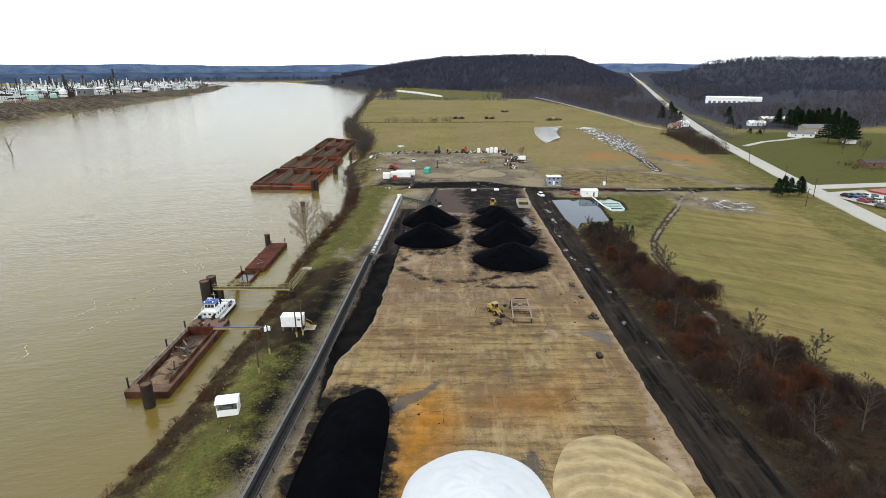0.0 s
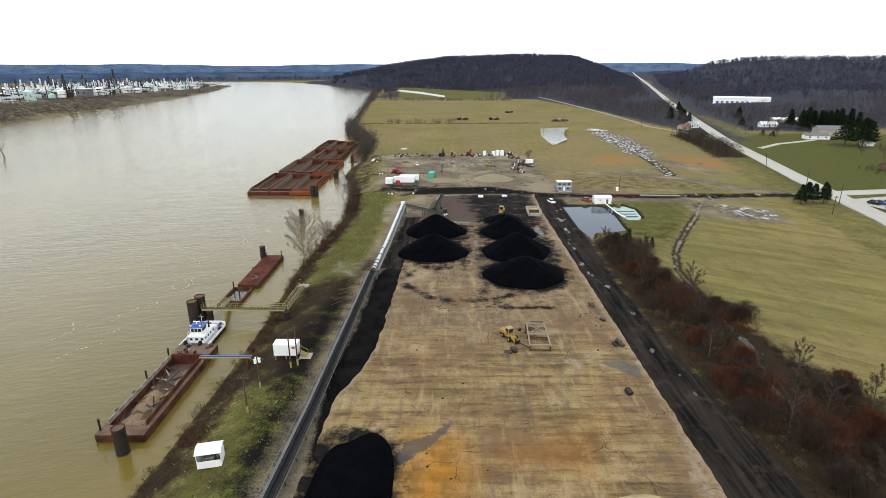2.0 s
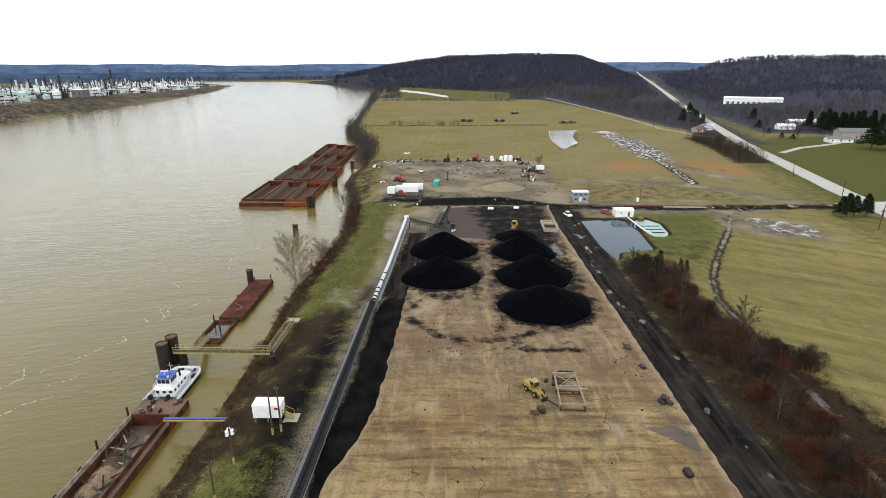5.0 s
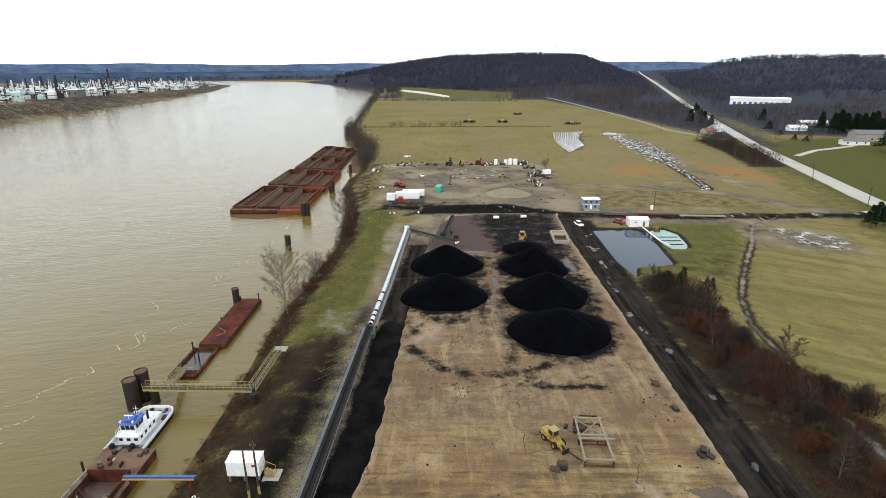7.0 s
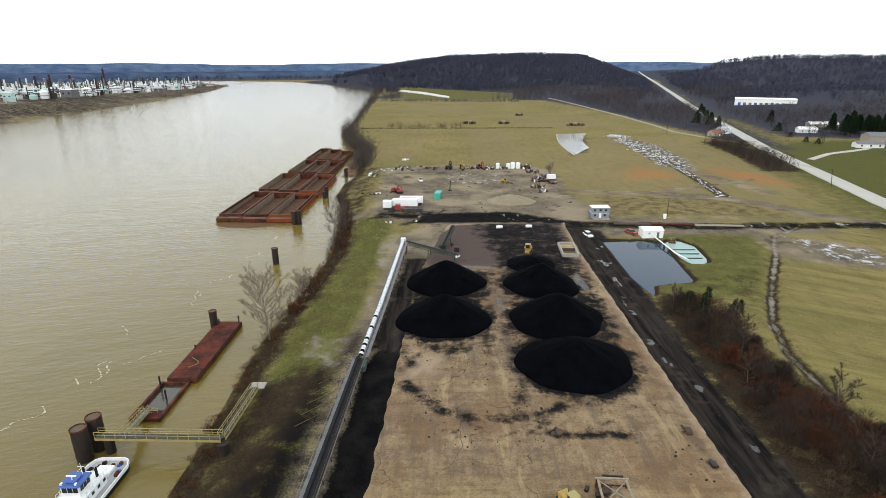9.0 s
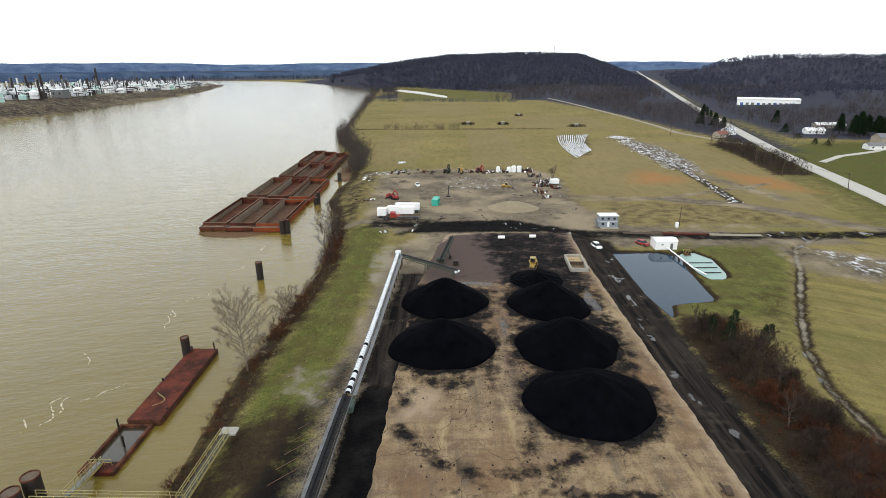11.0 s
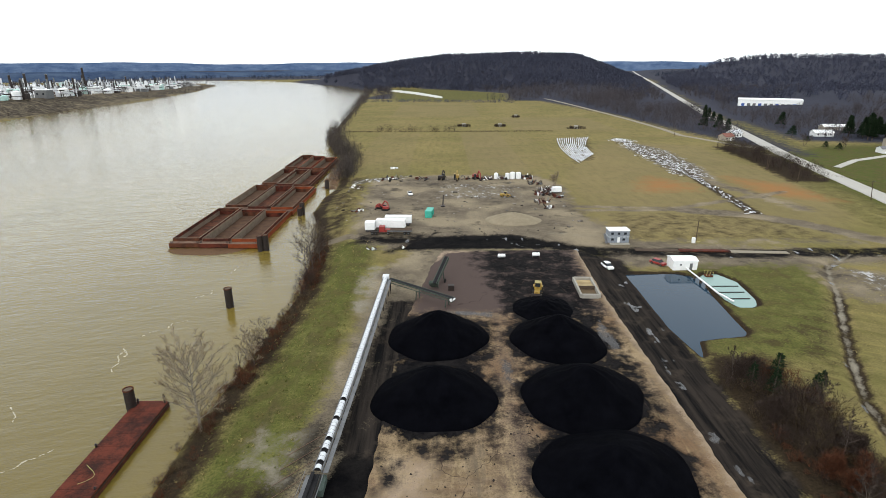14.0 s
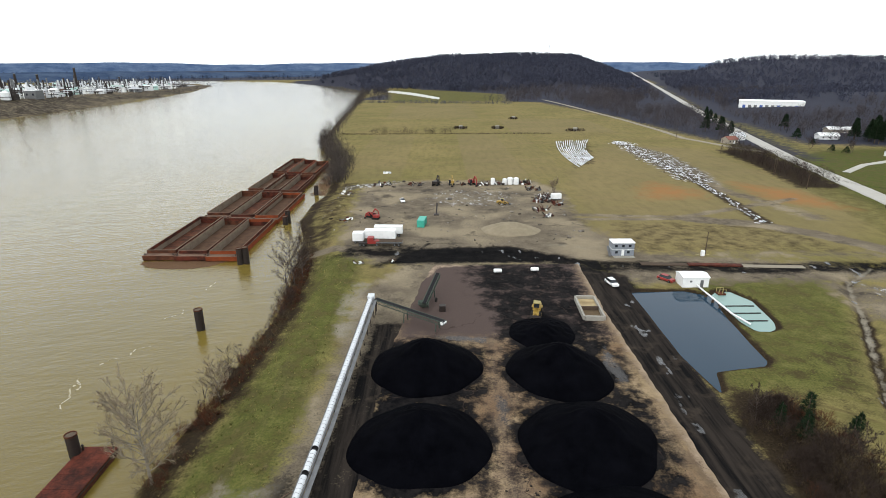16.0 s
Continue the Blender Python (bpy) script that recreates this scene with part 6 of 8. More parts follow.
def trailer(m, l, w, h, body, label, name="semi_trailer", z0=1.1):
    b = thing(name, label, "trailer", m)
    part("box_body", Mesh().box(0, 0, z0, l, w, z0 + h, 0.08), body, b)
    part("roof", Mesh().box(-0.03, -0.03, z0 + h, l + 0.03, w + 0.03, z0 + h + 0.06, 0.02), WHITE if h > 1 else WOOD, b)
    part("chassis", Mesh().box(0.3, w * 0.3, z0 - 0.35, l - 0.3, w * 0.7, z0), DARK_STEEL, b)
    for x in (l - 1.2, l - 2.5):
        for y in (0.2, w - 0.2):
            wheel(b, x, y, 0.5, 0.3, "y")
    part("landing_leg", Mesh().box(2.0, 0.4, -0.1, 2.15, 0.55, z0), DARK_STEEL, b)
    part("landing_leg", Mesh().box(2.0, w - 0.55, -0.1, 2.15, w - 0.4, z0), DARK_STEEL, b)
    return b


trailer(pose(-27.0, 273.6, 0, 0, 0, -4), 10.2, 2.8, 2.6, WHITE, "white box trailer parked on the dirt yard")
trailer(pose(-24.4, 278.8, 0, 0, 0, -2), 9.5, 2.6, 2.4, WHITE, "white box trailer parked behind another trailer")
trailer(pose(-22.6, 268.2, 0, 0, 0, -2), 8.4, 2.5, 0.5, GREY_STEEL, "grey flatbed trailer beside the white trailers", "flatbed_trailer")
trailer(pose(-30.6, 271.2, 0, 0, 0, -2), 3.4, 3.0, 2.6, WHITE, "short white office trailer beside the dirt yard", "office_trailer", 0.9)


def tractor_unit(m, paint, label):
    b = thing("truck_tractor", label, "truck", m)
    part("cab", Mesh().box(-1.15, -0.2, 0.9, 1.15, 1.8, 2.9, 0.15), paint, b)
    part("bonnet", Mesh().box(-0.95, -1.9, 0.9, 0.95, -0.2, 1.8, 0.15), paint, b)
    part("windscreen", Mesh().box(-0.95, -0.26, 1.9, 0.95, -0.2, 2.6), GLASS, b)
    part("chassis", Mesh().box(-0.5, 1.8, 0.6, 0.5, 4.6, 0.95), DARK_STEEL, b)
    for y in (-1.2, 3.0, 4.2):
        for x in (-1.0, 1.0):
            wheel(b, x, y, 0.5, 0.3)
    part("exhaust", Mesh().tube((1.0, 1.95, 1.0), (1.0, 1.95, 3.3), 0.08, 0.08, 8), GALV, b)


tractor_unit(pose(-23.6, 269.4, 0, 0, 0, 90), RED, "red truck tractor parked beside a flatbed")


def excavator(m, paint, label, up=1.0):
    b = thing("excavator", label, "excavator", m)
    for s in (-1, 1):
        part("track", Mesh().box(s * 1.1 - 0.3, -1.9, 0.0, s * 1.1 + 0.3, 1.9, 0.85, 0.25), BLACK, b)
    part("house", Mesh().box(-1.3, -1.2, 1.0, 1.3, 1.9, 2.2, 0.15), paint, b)
    part("cab", Mesh().box(-1.3, -1.6, 1.0, -0.4, 0.0, 2.8, 0.1), GLASS, b)
    part("cab_roof", Mesh().box(-1.35, -1.65, 2.8, -0.35, 0.05, 2.92, 0.04), paint, b)
    part("boom", Mesh().beam((0.2, -1.0, 1.6), (0.2, -3.2, 3.6 + up), 0.45, 0.6).beam((0.2, -3.2, 3.6 + up), (0.2, -5.0, 2.6 + up), 0.4, 0.5), paint, b)
    part("stick", Mesh().beam((0.2, -5.0, 2.6 + up), (0.2, -5.4, 0.6), 0.3, 0.4), paint, b)
    part("bucket", Mesh().box(-0.4, -5.9, 0.1, 0.8, -5.0, 0.9, 0.2), DARK_STEEL, b)


excavator(pose(-28.8, 304.0, 0, 0, 0, 60) @ Matrix.Scale(0.75, 4), RED, "red crawler excavator standing on the dirt yard")
excavator(pose(-26.4, 301.2, 0, 0, 0, -100) @ Matrix.Scale(0.75, 4), RED, "red crawler excavator beside another one", 0.0)
excavator(pose(13.4, 362.4, 0, 0, 0, 20), RED, "red crawler excavator in a row of machines")
excavator(pose(3.6, 362.0, 0, 0, 0, 0), YELLOW, "yellow crawler excavator in a row of machines", 1.5)
excavator(pose(-4.0, 361.0, 0, 0, 0, 160), DARK_STEEL, "dark crawler excavator in a row of machines", 0.5)
wheel_loader(pose(24.2, 323.0, 0, 0, 0, 80) @ Matrix.Scale(0.7, 4), "small yellow wheel loader in the dirt yard")
b = thing("storage_container", "teal green shipping container on the dirt yard", "container", pose(-10.4, 289.6, 0, 0, 0, -8))
part("body", Mesh().box(0, 0, 0, 2.6, 6.1, 2.6, 0.05), TEAL, b)
for k in range(12):
    part("panel_rib", Mesh().box(2.6, 0.25 + 0.48 * k, 0.15, 2.65, 0.45 + 0.48 * k, 2.45), TEAL, b)
    part("panel_rib", Mesh().box(-0.05, 0.25 + 0.48 * k, 0.15, 0.0, 0.45 + 0.48 * k, 2.45), TEAL, b)
for x in (0.1, 1.33):
    part("door", Mesh().box(x, -0.06, 0.1, x + 1.17, -0.01, 2.5), TEAL, b)
car(pose(-18.0, 328.0, 0, 0, 0, 10), WHITE, "white pickup truck in the dirt yard", True)
b = thing("steel_column", "dark leaning steel column in the dirt yard", "steel column", pose(0.5 - 4, 306.5, 0))
part("column", Mesh().beam((0, 0, 0), (0.3, 5, 3.5), 0.5, 0.5), DARK_STEEL, b)
part("base", Mesh().box(-0.9, -0.9, -0.1, 0.9, 0.9, 0.4, 0.1), DARK_STEEL, b)


def standing_tank(x, y, r, h, paint, label, group="", z=0.0):
    b = thing("storage_tank", label, "tank", pose(x, y, z), group)
    part("shell", Mesh().tube((0, 0, -0.1), (0, 0, h), r, r, 20), paint, b)
    part("dome", Mesh().tube((0, 0, h), (0, 0, h + r * 0.3), r, r * 0.35, 20), paint, b)
    part("ladder", Mesh().beam((r + 0.08, 0, 0), (r + 0.08, 0, h), 0.4, 0.06), GREY_STEEL, b)


for x, r, h in ((23.6, 1.0, 2.8), (29.4, 1.1, 2.6), (32.0, 1.3, 3.1), (34.9, 1.3, 3.0)):
    standing_tank(x, 362.6, r, h, WHITE, "white upright tank in a row of stored equipment", "tanks in the dirt yard")
for k, (x, y, r, n) in enumerate(((19.0, 361.5, 3.0, 34), (26.5, 362.5, 2.6, 26), (39.5, 364.0, 3.6, 34), (41.0, 350.0, 3.6, 34), (45.0, 336.0, 4.0, 44), (41.0, 327.0, 3.6, 38), (38.0, 313.0, 3.2, 30), (46.0, 322.0, 3.0, 22), (43.5, 332.0, 5.0, 60), (40.0, 304.0, 2.2, 14), (8.5, 361.5, 2.0, 14), (-14.0, 362.5, 4.0, 26), (-30.0, 362.0, 5.0, 22))):
    scrap(x, y, r, n, 50 + k, (DARK_STEEL, RUST, BLACK, GREY_STEEL, WHITE, RUST_RED, DARK_STEEL), "heap of dark scrap machinery parts at the yard's edge", "scrap_heap", 1.4, 0)
trailer(pose(46.0, 328.6, 0, 0, 0, 10), 4.0, 2.4, 2.0, WHITE, "small white trailer beside scrap heaps", "box_trailer", 0.7)
rng = random.Random(77)
lit = Mesh()
for k in range(300):
    x, y = rng.uniform(-48, 48), rng.uniform(272, 370)
    if abs(x - 22) < 11 and abs(y - 285) < 9 or (x < -10 and y < 285):
        continue
    s = rng.uniform(0.12, 0.5) * (1 if rng.random() < 0.85 else 2)
    lit.box(-s, -s * rng.uniform(0.2, 1), 0, s, s * rng.uniform(0.2, 1), s * rng.uniform(0.2, 0.9), s * 0.1, pose(x, y, ground_at(x, y) - 0.03, rng.uniform(-10, 10), 0, rng.uniform(0, 180)))
tagged(part("yard_rubble", lit, mat("mixed_rubble", (0.30, 0.27, 0.23), (0.06, 0.05, 0.04), 0.9, 0, 0.12, 0.5, 0.42, 0.56, island=0.6)), "scattered rubble and scrap bits over the dirt yard", "rubble", kind="stuff")
lit = Mesh()
for k in range(520):
    if k % 5:
        y = rng.uniform(128, 168)
        x = rng.choice((rng.gauss(-2, 7), rng.gauss(31, 2.0), rng.gauss(9.5, 1.5)))
        y = y if x < 20 else rng.uniform(110, 215)
    else:
        x, y = rng.uniform(pad_left(70) + 2, 35), rng.uniform(62, 160)
    if not -14 < x < 36 or any(math.hypot(x - a, y - c) < d + 0.3 for a, c, _, d in PILES):
        continue
    s = 0.05 + 0.16 * rng.random() ** 2.5
    lit.box(-s, -s * rng.uniform(0.5, 1), 0, s, s * rng.uniform(0.5, 1), s * rng.uniform(0.4, 1.0), s * 0.25, pose(x, y, 0.04, rng.uniform(-20, 20), 0, rng.uniform(0, 180)))
tagged(part("coal_lumps", lit, mat("coal_lump", (0.02, 0.018, 0.017), (0.05, 0.04, 0.033), 0.9)), "scattered small coal lumps on the slab", "coal lumps", kind="stuff")

# plastic-covered rows in the field
rows = Mesh()
for k in range(15):
    pts = []
    for j in range(15):
        u = j / 14
        x = 87.5 + 1.85 * k - u * (6 + 0.7 * k) - 5 * math.sin(u * 2.6)
        y = 514 - u * (106 - 1.6 * k) + 0.6 * k
        pts.append((x - 2, y, ground_at(x - 2, y) + 0.25))
    for a, c in zip(pts, pts[1:]):
        if rng.random() < 0.9:
            rows.beam(a, c, rng.uniform(0.35, 0.75), 0.25)
tagged(part("plastic_rows", rows, SNOW), "white plastic-covered planting rows in the dry field", "crop rows", kind="stuff")

# torn plastic sheeting and turned clods along the trench
rng = random.Random(91)
STREAK = [(134, 512), (133, 497), (131, 440), (128, 400), (125, 365), (121, 325), (117, 292)]
for name, material, count, label, category in (("plastic_scraps", SNOW, 480, "torn white plastic sheeting strewn along a trench", "plastic litter"), ("soil_clods", mat("turned_soil", (0.045, 0.034, 0.024), (0.085, 0.062, 0.040), 0.95), 800, "dark turned clods along a field trench", "soil clods")):
    lit = Mesh()
    for k in range(count):
        i = min(len(STREAK) - 2, int(rng.random() ** (2.0 if material is SNOW else 0.8) * (len(STREAK) - 1)))
        u = rng.random()
        x = STREAK[i][0] + (STREAK[i + 1][0] - STREAK[i][0]) * u + rng.gauss(0, 3.6 if i < 4 else 1.2) - (2 if i < 3 else 0)
        y = STREAK[i][1] + (STREAK[i + 1][1] - STREAK[i][1]) * u
        a, l = rng.gauss(1.75, 0.5), rng.uniform(0.5, 2.4) if material is SNOW else rng.uniform(0.3, 1.0)
        z = ground_at(x, y)
        lit.beam((x, y, z + 0.03), (x + l * math.cos(a), y + l * math.sin(a), z + 0.08), rng.uniform(0.15, 0.6), rng.uniform(0.08, 0.3))
    tagged(part(name, lit, material), label, category, kind="stuff")

# ---------- beyond the yard: poles, houses, works ----------
for x, y, h, l in ((177.5, 314, 8.5, -8), (168.3, 349.7, 9.3, 2), (173.0, 384.0, 8.5, -2), (174.8, 386.0, 8.5, 3), (180.5, 455.6, 9.0, 0), (178.0, 520.0, 9, 0), (147.5, 215.0, 7.5, 0), (161.0, 231.0, 8.5, 0), (166.8, 262.0, 8.0, 0)):
    utility_pole(x, y, h, l)
wires = Mesh()
line = [(177.0, 314.0, 7.8), (168.3, 349.7, 8.6), (174, 385, 8.0), (180.5, 455.6, 8.5), (178, 520, 8.5)]
for a, c in zip(line, line[1:]):
    for o in (-0.8, 0.8):
        prev = None
        for j in range(9):
            u = j / 8
            q = (a[0] + (c[0] - a[0]) * u + o, a[1] + (c[1] - a[1]) * u, a[2] + (c[2] - a[2]) * u - 1.2 * 4 * u * (1 - u))
            if prev:
                wires.tube(prev, q, 0.025, 0.025, 4, False)
            prev = q
tagged(part("overhead_cable", wires, BLACK), "thin dark overhead cables strung between utility poles", "cable")


def gable_house(m, w, d, h, rise, wall, roof, label, doors=2, name="house", windows=3):
    b = thing(name, label, "house" if name == "house" else "building", m)
    wl_ = part("wall", Mesh().add([(x, y, z) for x in (0, w) for y, z in ((0, -0.5), (d, -0.5), (d, h), (d / 2, h + rise), (0, h))],
                                  [(0, 1, 2, 3, 4), (9, 8, 7, 6, 5), (0, 4, 9, 5), (1, 6, 7, 2), (0, 5, 6, 1)]), wall, b)
    o = 0.4
    e = h - rise * o / (d / 2)
    for s in (0, 1):
        y0, y1 = (-o, d / 2) if s == 0 else (d + o, d / 2)
        part("roof", Mesh().add([(-o, y0, e), (w + o, y0, e), (w + o, y1, h + rise), (-o, y1, h + rise), (-o, y0, e + 0.15), (w + o, y0, e + 0.15), (w + o, y1, h + rise + 0.15), (-o, y1, h + rise + 0.15)],
                                [(0, 1, 2, 3), (7, 6, 5, 4), (0, 4, 5, 1), (1, 5, 6, 2), (2, 6, 7, 3), (3, 7, 4, 0)]), roof, b)
    for k in range(windows):
        x = w * (k + 0.5) / windows
        part("window", Mesh().box(x - 0.5, -0.06, 1.0, x + 0.5, -0.01, 2.2), GLASS, wl_)
    for k in range(doors):
        x = w * (k + 1) / (doors + 1) + 0.8
        part("door", Mesh().box(x - 0.5, -0.08, -0.1, x + 0.6, -0.02, 2.1), WHITE, wl_)
    return b


TAN = mat("tan_siding", (0.42, 0.37, 0.30), (0.33, 0.29, 0.24), 0.7)
BRICKY = mat("brown_brick_wall", (0.24, 0.15, 0.11), (0.18, 0.11, 0.08), 0.85)
gable_house(pose(298, 455, 0, 0, 0, -8), 22, 12, 5.2, 2.5, TAN, ROOF_GREY, "tan two-storey house with a grey shingle roof", 2)
gable_house(pose(276, 436, 0, 0, 0, -8), 17, 7, 2.8, 1.3, WHITE, ROOF_GREY, "white garage with a grey roof beside a house", 2)
gable_house(pose(292, 398, 0, 0, 0, -12), 7, 5, 2.2, 1.0, WHITE, WHITE, "small white garden shed on the lawn", 0, windows=0)
gable_house(pose(236, 302, 0, 0, 0, -6), 26, 8, 2.6, 1.3, BRICKY, mat("brown_roof", (0.11, 0.085, 0.075), (0.08, 0.06, 0.055), 0.9), "low brown ranch house with a brown roof", 1)
gable_house(pose(288, 520, 0, 0, 0, -6), 14, 8, 3, 1.8, WHITE, WHITE, "white bungalow among bare trees", 1)
gable_house(pose(322, 560, 0, 0, 0, -6), 24, 9, 3, 1.8, TAN, WHITE, "long low building with a white roof among trees", 1)
gable_house(pose(207, 498, 0, 0, 0, 20), 9, 7, 3, 2, TAN, mat("red_roof", (0.30, 0.13, 0.10), (0.2, 0.1, 0.08), 0.85), "small farmhouse with a reddish roof beside the lane", 1)
gable_house(pose(222, 516, 0, 0, 0, 20), 9, 7, 3.5, 2, WHITE, GALV, "small white farmhouse beside the lane", 1)


def warehouse():
    b = thing("warehouse", "long white metal warehouse before wooded hills", "warehouse", pose(384, 822, 0, 0, 0, -27))
    w, d, h = 72, 30, 9
    body = part("body", Mesh().box(0, 0, -4, w, d, h), WHITE, b)
    part("roof", Mesh().box(-0.5, -0.5, h, w + 0.5, d + 0.5, h + 1.2, 0.4), WHITE, b)
    for k in range(10):
        part("dock_door", Mesh().box(4 + 6.4 * k, -0.15, 0.5, 7.5 + 6.4 * k, -0.02, 5), GREY_STEEL if k % 3 else BLUE, body)


warehouse()


def garage_shop():
    b = thing("repair_shop", "small white shop with a red roof beside a car lot", "shop", pose(186.5, 211.0, 0, 0, 0, 20))
    part("wall", Mesh().box(0, 0, -0.3, 12, 16, 3.6), WHITE, b)
    part("roof", Mesh().box(-0.6, -0.6, 3.6, 12.6, 16.6, 4.3, 0.2), RED, b)
    for y in (2, 7, 12):
        part("door", Mesh().box(-0.1, y, 0, -0.02, y + 3, 3), GREY_STEEL, b)


garage_shop()
sheet("lot_paving", [(168, 238), (177, 205), (200, 212), (192, 244)], 0.36, ROAD, "pale paved car lot beside the highway", "car lot")
LOTCARS = [BLACK, BLUE, GREY_STEEL, WHITE, RED, GREY_STEEL, WHITE, DARK_STEEL, GREY_STEEL]
for k, paint in enumerate(LOTCARS):
    car(pose(174.6 + 3.0 * (k % 4) + (k // 4) * 0.7, 230 - 9.0 * (k // 4), 0.36, 0, 0, 25), paint, "parked car on the paved lot beside a shop")["group"] = "cars on the lot"
ribbon("driveway", [(214, 388), (240, 410), (275, 428), (300, 448)], 3.5, 0.28, ROAD, "pale driveway across a lawn to a house")

m = thing("radio_mast", "thin lattice radio mast on a wooded hill", "radio mast", pose(292, 1645, 70))
part("mast", Mesh().tube((0, 0, -8), (0, 0, 34), 0.9, 0.5, 4), GREY_STEEL, m)
for k in range(3):
    a = 2.094 * k
    part("guy_wire", Mesh().tube((0, 0, 30), (18 * math.cos(a), 18 * math.sin(a), -4), 0.08, 0.08, 3), GREY_STEEL, m)


# the chemical works on the far bank
def works_block(x, y, w, d, h, paint, rng, label):
    b = thing("plant_building", label, "building", pose(x, y, ground_at(x, y), 0, 0, rng.uniform(-12, 12)), "buildings of the riverside works")
    part("wall", Mesh().box(-w / 2, -d / 2, -1, w / 2, d / 2, h, 0.3), paint, b)
    part("roof", Mesh().box(-w / 2 - 0.4, -d / 2 - 0.4, h, w / 2 + 0.4, d / 2 + 0.4, h + 0.8, 0.3), WHITE if rng.random() < 0.7 else GREY_STEEL, b)
    for k in range(max(2, int(w / 7))):
        xx = -w / 2 + w * (k + 0.5) / max(2, int(w / 7))
        part("window", Mesh().box(xx - 1.2, -d / 2 - 0.2, h * 0.4, xx + 1.2, -d / 2 - 0.02, h * 0.65), GLASS, b)
    if rng.random() < 0.5:
        part("roof_unit", Mesh().box(-w * 0.2, -d * 0.2, h + 0.8, w * 0.1, d * 0.1, h + 0.8 + rng.uniform(2, 6), 0.3), GALV, b)


PALE_GREEN = mat("pale_green_cladding", (0.42, 0.62, 0.56), (0.34, 0.5, 0.46), 0.6)
rng = random.Random(12)


def shore_x(y):
    return float(np.interp(y, [300, 583, 780, 1047, 1400, 1765], [-430, -465, -498, -505, -560, -655]))


for k in range(520):
    y = rng.uniform(620, 1650)
    x = shore_x(y) - 48 - rng.uniform(10, 380) * (0.4 + 0.6 * rng.random())
    w = rng.uniform(6, 21)
    u = rng.random()
    if u < 0.36:
        works_block(x, y, w, rng.uniform(6, 15), rng.uniform(3.5, 11), rng.choice((WHITE, WHITE, GALV, PALE_GREEN, PALE_GREEN, GREY_STEEL, WHITE, BRICKY)), rng, "pale clad works building on the far river bank")
    elif u < 0.60:
        standing_tank(x, y, rng.uniform(3, 7), rng.uniform(5, 11), rng.choice((WHITE, WHITE, GALV, PALE_GREEN)), "large pale storage tank at the riverside works", "tanks of the riverside works", ground_at(x, y))
    else:
        b = thing("process_tower", "tall slender process tower at the riverside works", "tower", pose(x, y, ground_at(x, y)), "towers of the riverside works")
        h = rng.uniform(9, 26)
        part("column", Mesh().tube((0, 0, 0), (0, 0, h), 1.5, 1.2, 10).box(1.5, -3, 0, 7, 3, h * 0.3).beam((1.5, 0, h * 0.5), (14, 3, h * 0.45), 0.9, 0.9), rng.choice((GREY_STEEL, GALV, DARK_STEEL)), b)
        part("platform", Mesh().tube((0, 0, h * 0.6), (0, 0, h * 0.6 + 0.5), 2.6, 2.6, 12), GREY_STEEL, b)
for name, material, count, label in (("pipe_racks", DARK_STEEL, 800, "dark steel pipe racks between the buildings of the works"), ("pale_pipework", GALV, 500, "pale lagged pipework between the buildings of the works")):
    lit = Mesh()
    for k in range(count):
        y = rng.uniform(620, 1650)
        x = shore_x(y) - 50 - rng.uniform(5, 380) * (0.4 + 0.6 * rng.random())
        z, l, h = ground_at(x, y), rng.uniform(6, 26), rng.uniform(2, 9)
        if k % 3:
            lit.beam((x, y, z + h), (x + l, y + rng.uniform(-4, 4), z + h), 1.0, rng.uniform(0.6, 1.6))
            lit.beam((x + l * 0.3, y, z - 1), (x + l * 0.3, y, z + h), 0.7, 0.7)
        else:
            lit.beam((x, y, z - 1), (x, y, z + h * 2.2), 0.9, 0.9)
    tagged(part(name, lit, material), label, "pipework", kind="stuff")
for x, y, h, r in ((-640, 1105, 42, 1.7), (-700, 1010, 30, 1.6), (-668, 1000, 32, 1.7), (-640, 1010, 31, 1.7), (-690, 1180, 30, 1.4), (-720, 900, 30, 1.4), (-690, 1330, 26, 1.4)):
    b = thing("chimney_stack", "tall dark chimney stack at the riverside works", "chimney", pose(x, y, ground_at(x, y)), "stacks of the riverside works")
    part("shaft", Mesh().tube((0, 0, -1), (0, 0, h), r * 1.3, r, 14), DARK_STEEL, b)
    part("cap_ring", Mesh().tube((0, 0, h), (0, 0, h + 0.8), r * 1.15, r * 1.15, 14), GREY_STEEL, b)
for k in range(5):
    works_block(-600 - 17 * k, 762 + 3 * k, 16, 24, 7 + (k % 2), WHITE, rng, "white round-roofed works shed on the far river bank")
for k in range(4):
    works_block(-700 + 3 * k, 850 - 40 * k, 30, 20, 14, PALE_GREEN, rng, "pale green works building on the far river bank")

scrap(-25.9, 252.6, 1.4, 9, 81, (WHITE, GALV, GREY_STEEL, WOOD), "white drums and timber beside the dirt track", "drum_heap", 0.5, 0)
scrap(-16.6, 254.4, 1.0, 6, 82, (WHITE, DARK_STEEL, WOOD), "few white and dark drums beside the dirt track", "drum_heap", 0.4, 0)
scrap(-37.0, 300.0, 3.0, 14, 83, (WHITE, RUST, WOOD, GREY_STEEL), "scattered boards and scrap beside the river", "scrap_heap", 0.4, 0)
scrap(-44.0, 344.0, 3.5, 18, 84, (WHITE, RUST, WOOD, WOOD), "scattered boards and scrap beside the river", "scrap_heap", 0.4, 0)
scrap(-31.0, 392.0, 2.6, 12, 85, (WHITE, WHITE, GALV), "pale heap of sheeting in the dry field", "sheet_heap", 0.3, 0)

# ---------- plants ----------


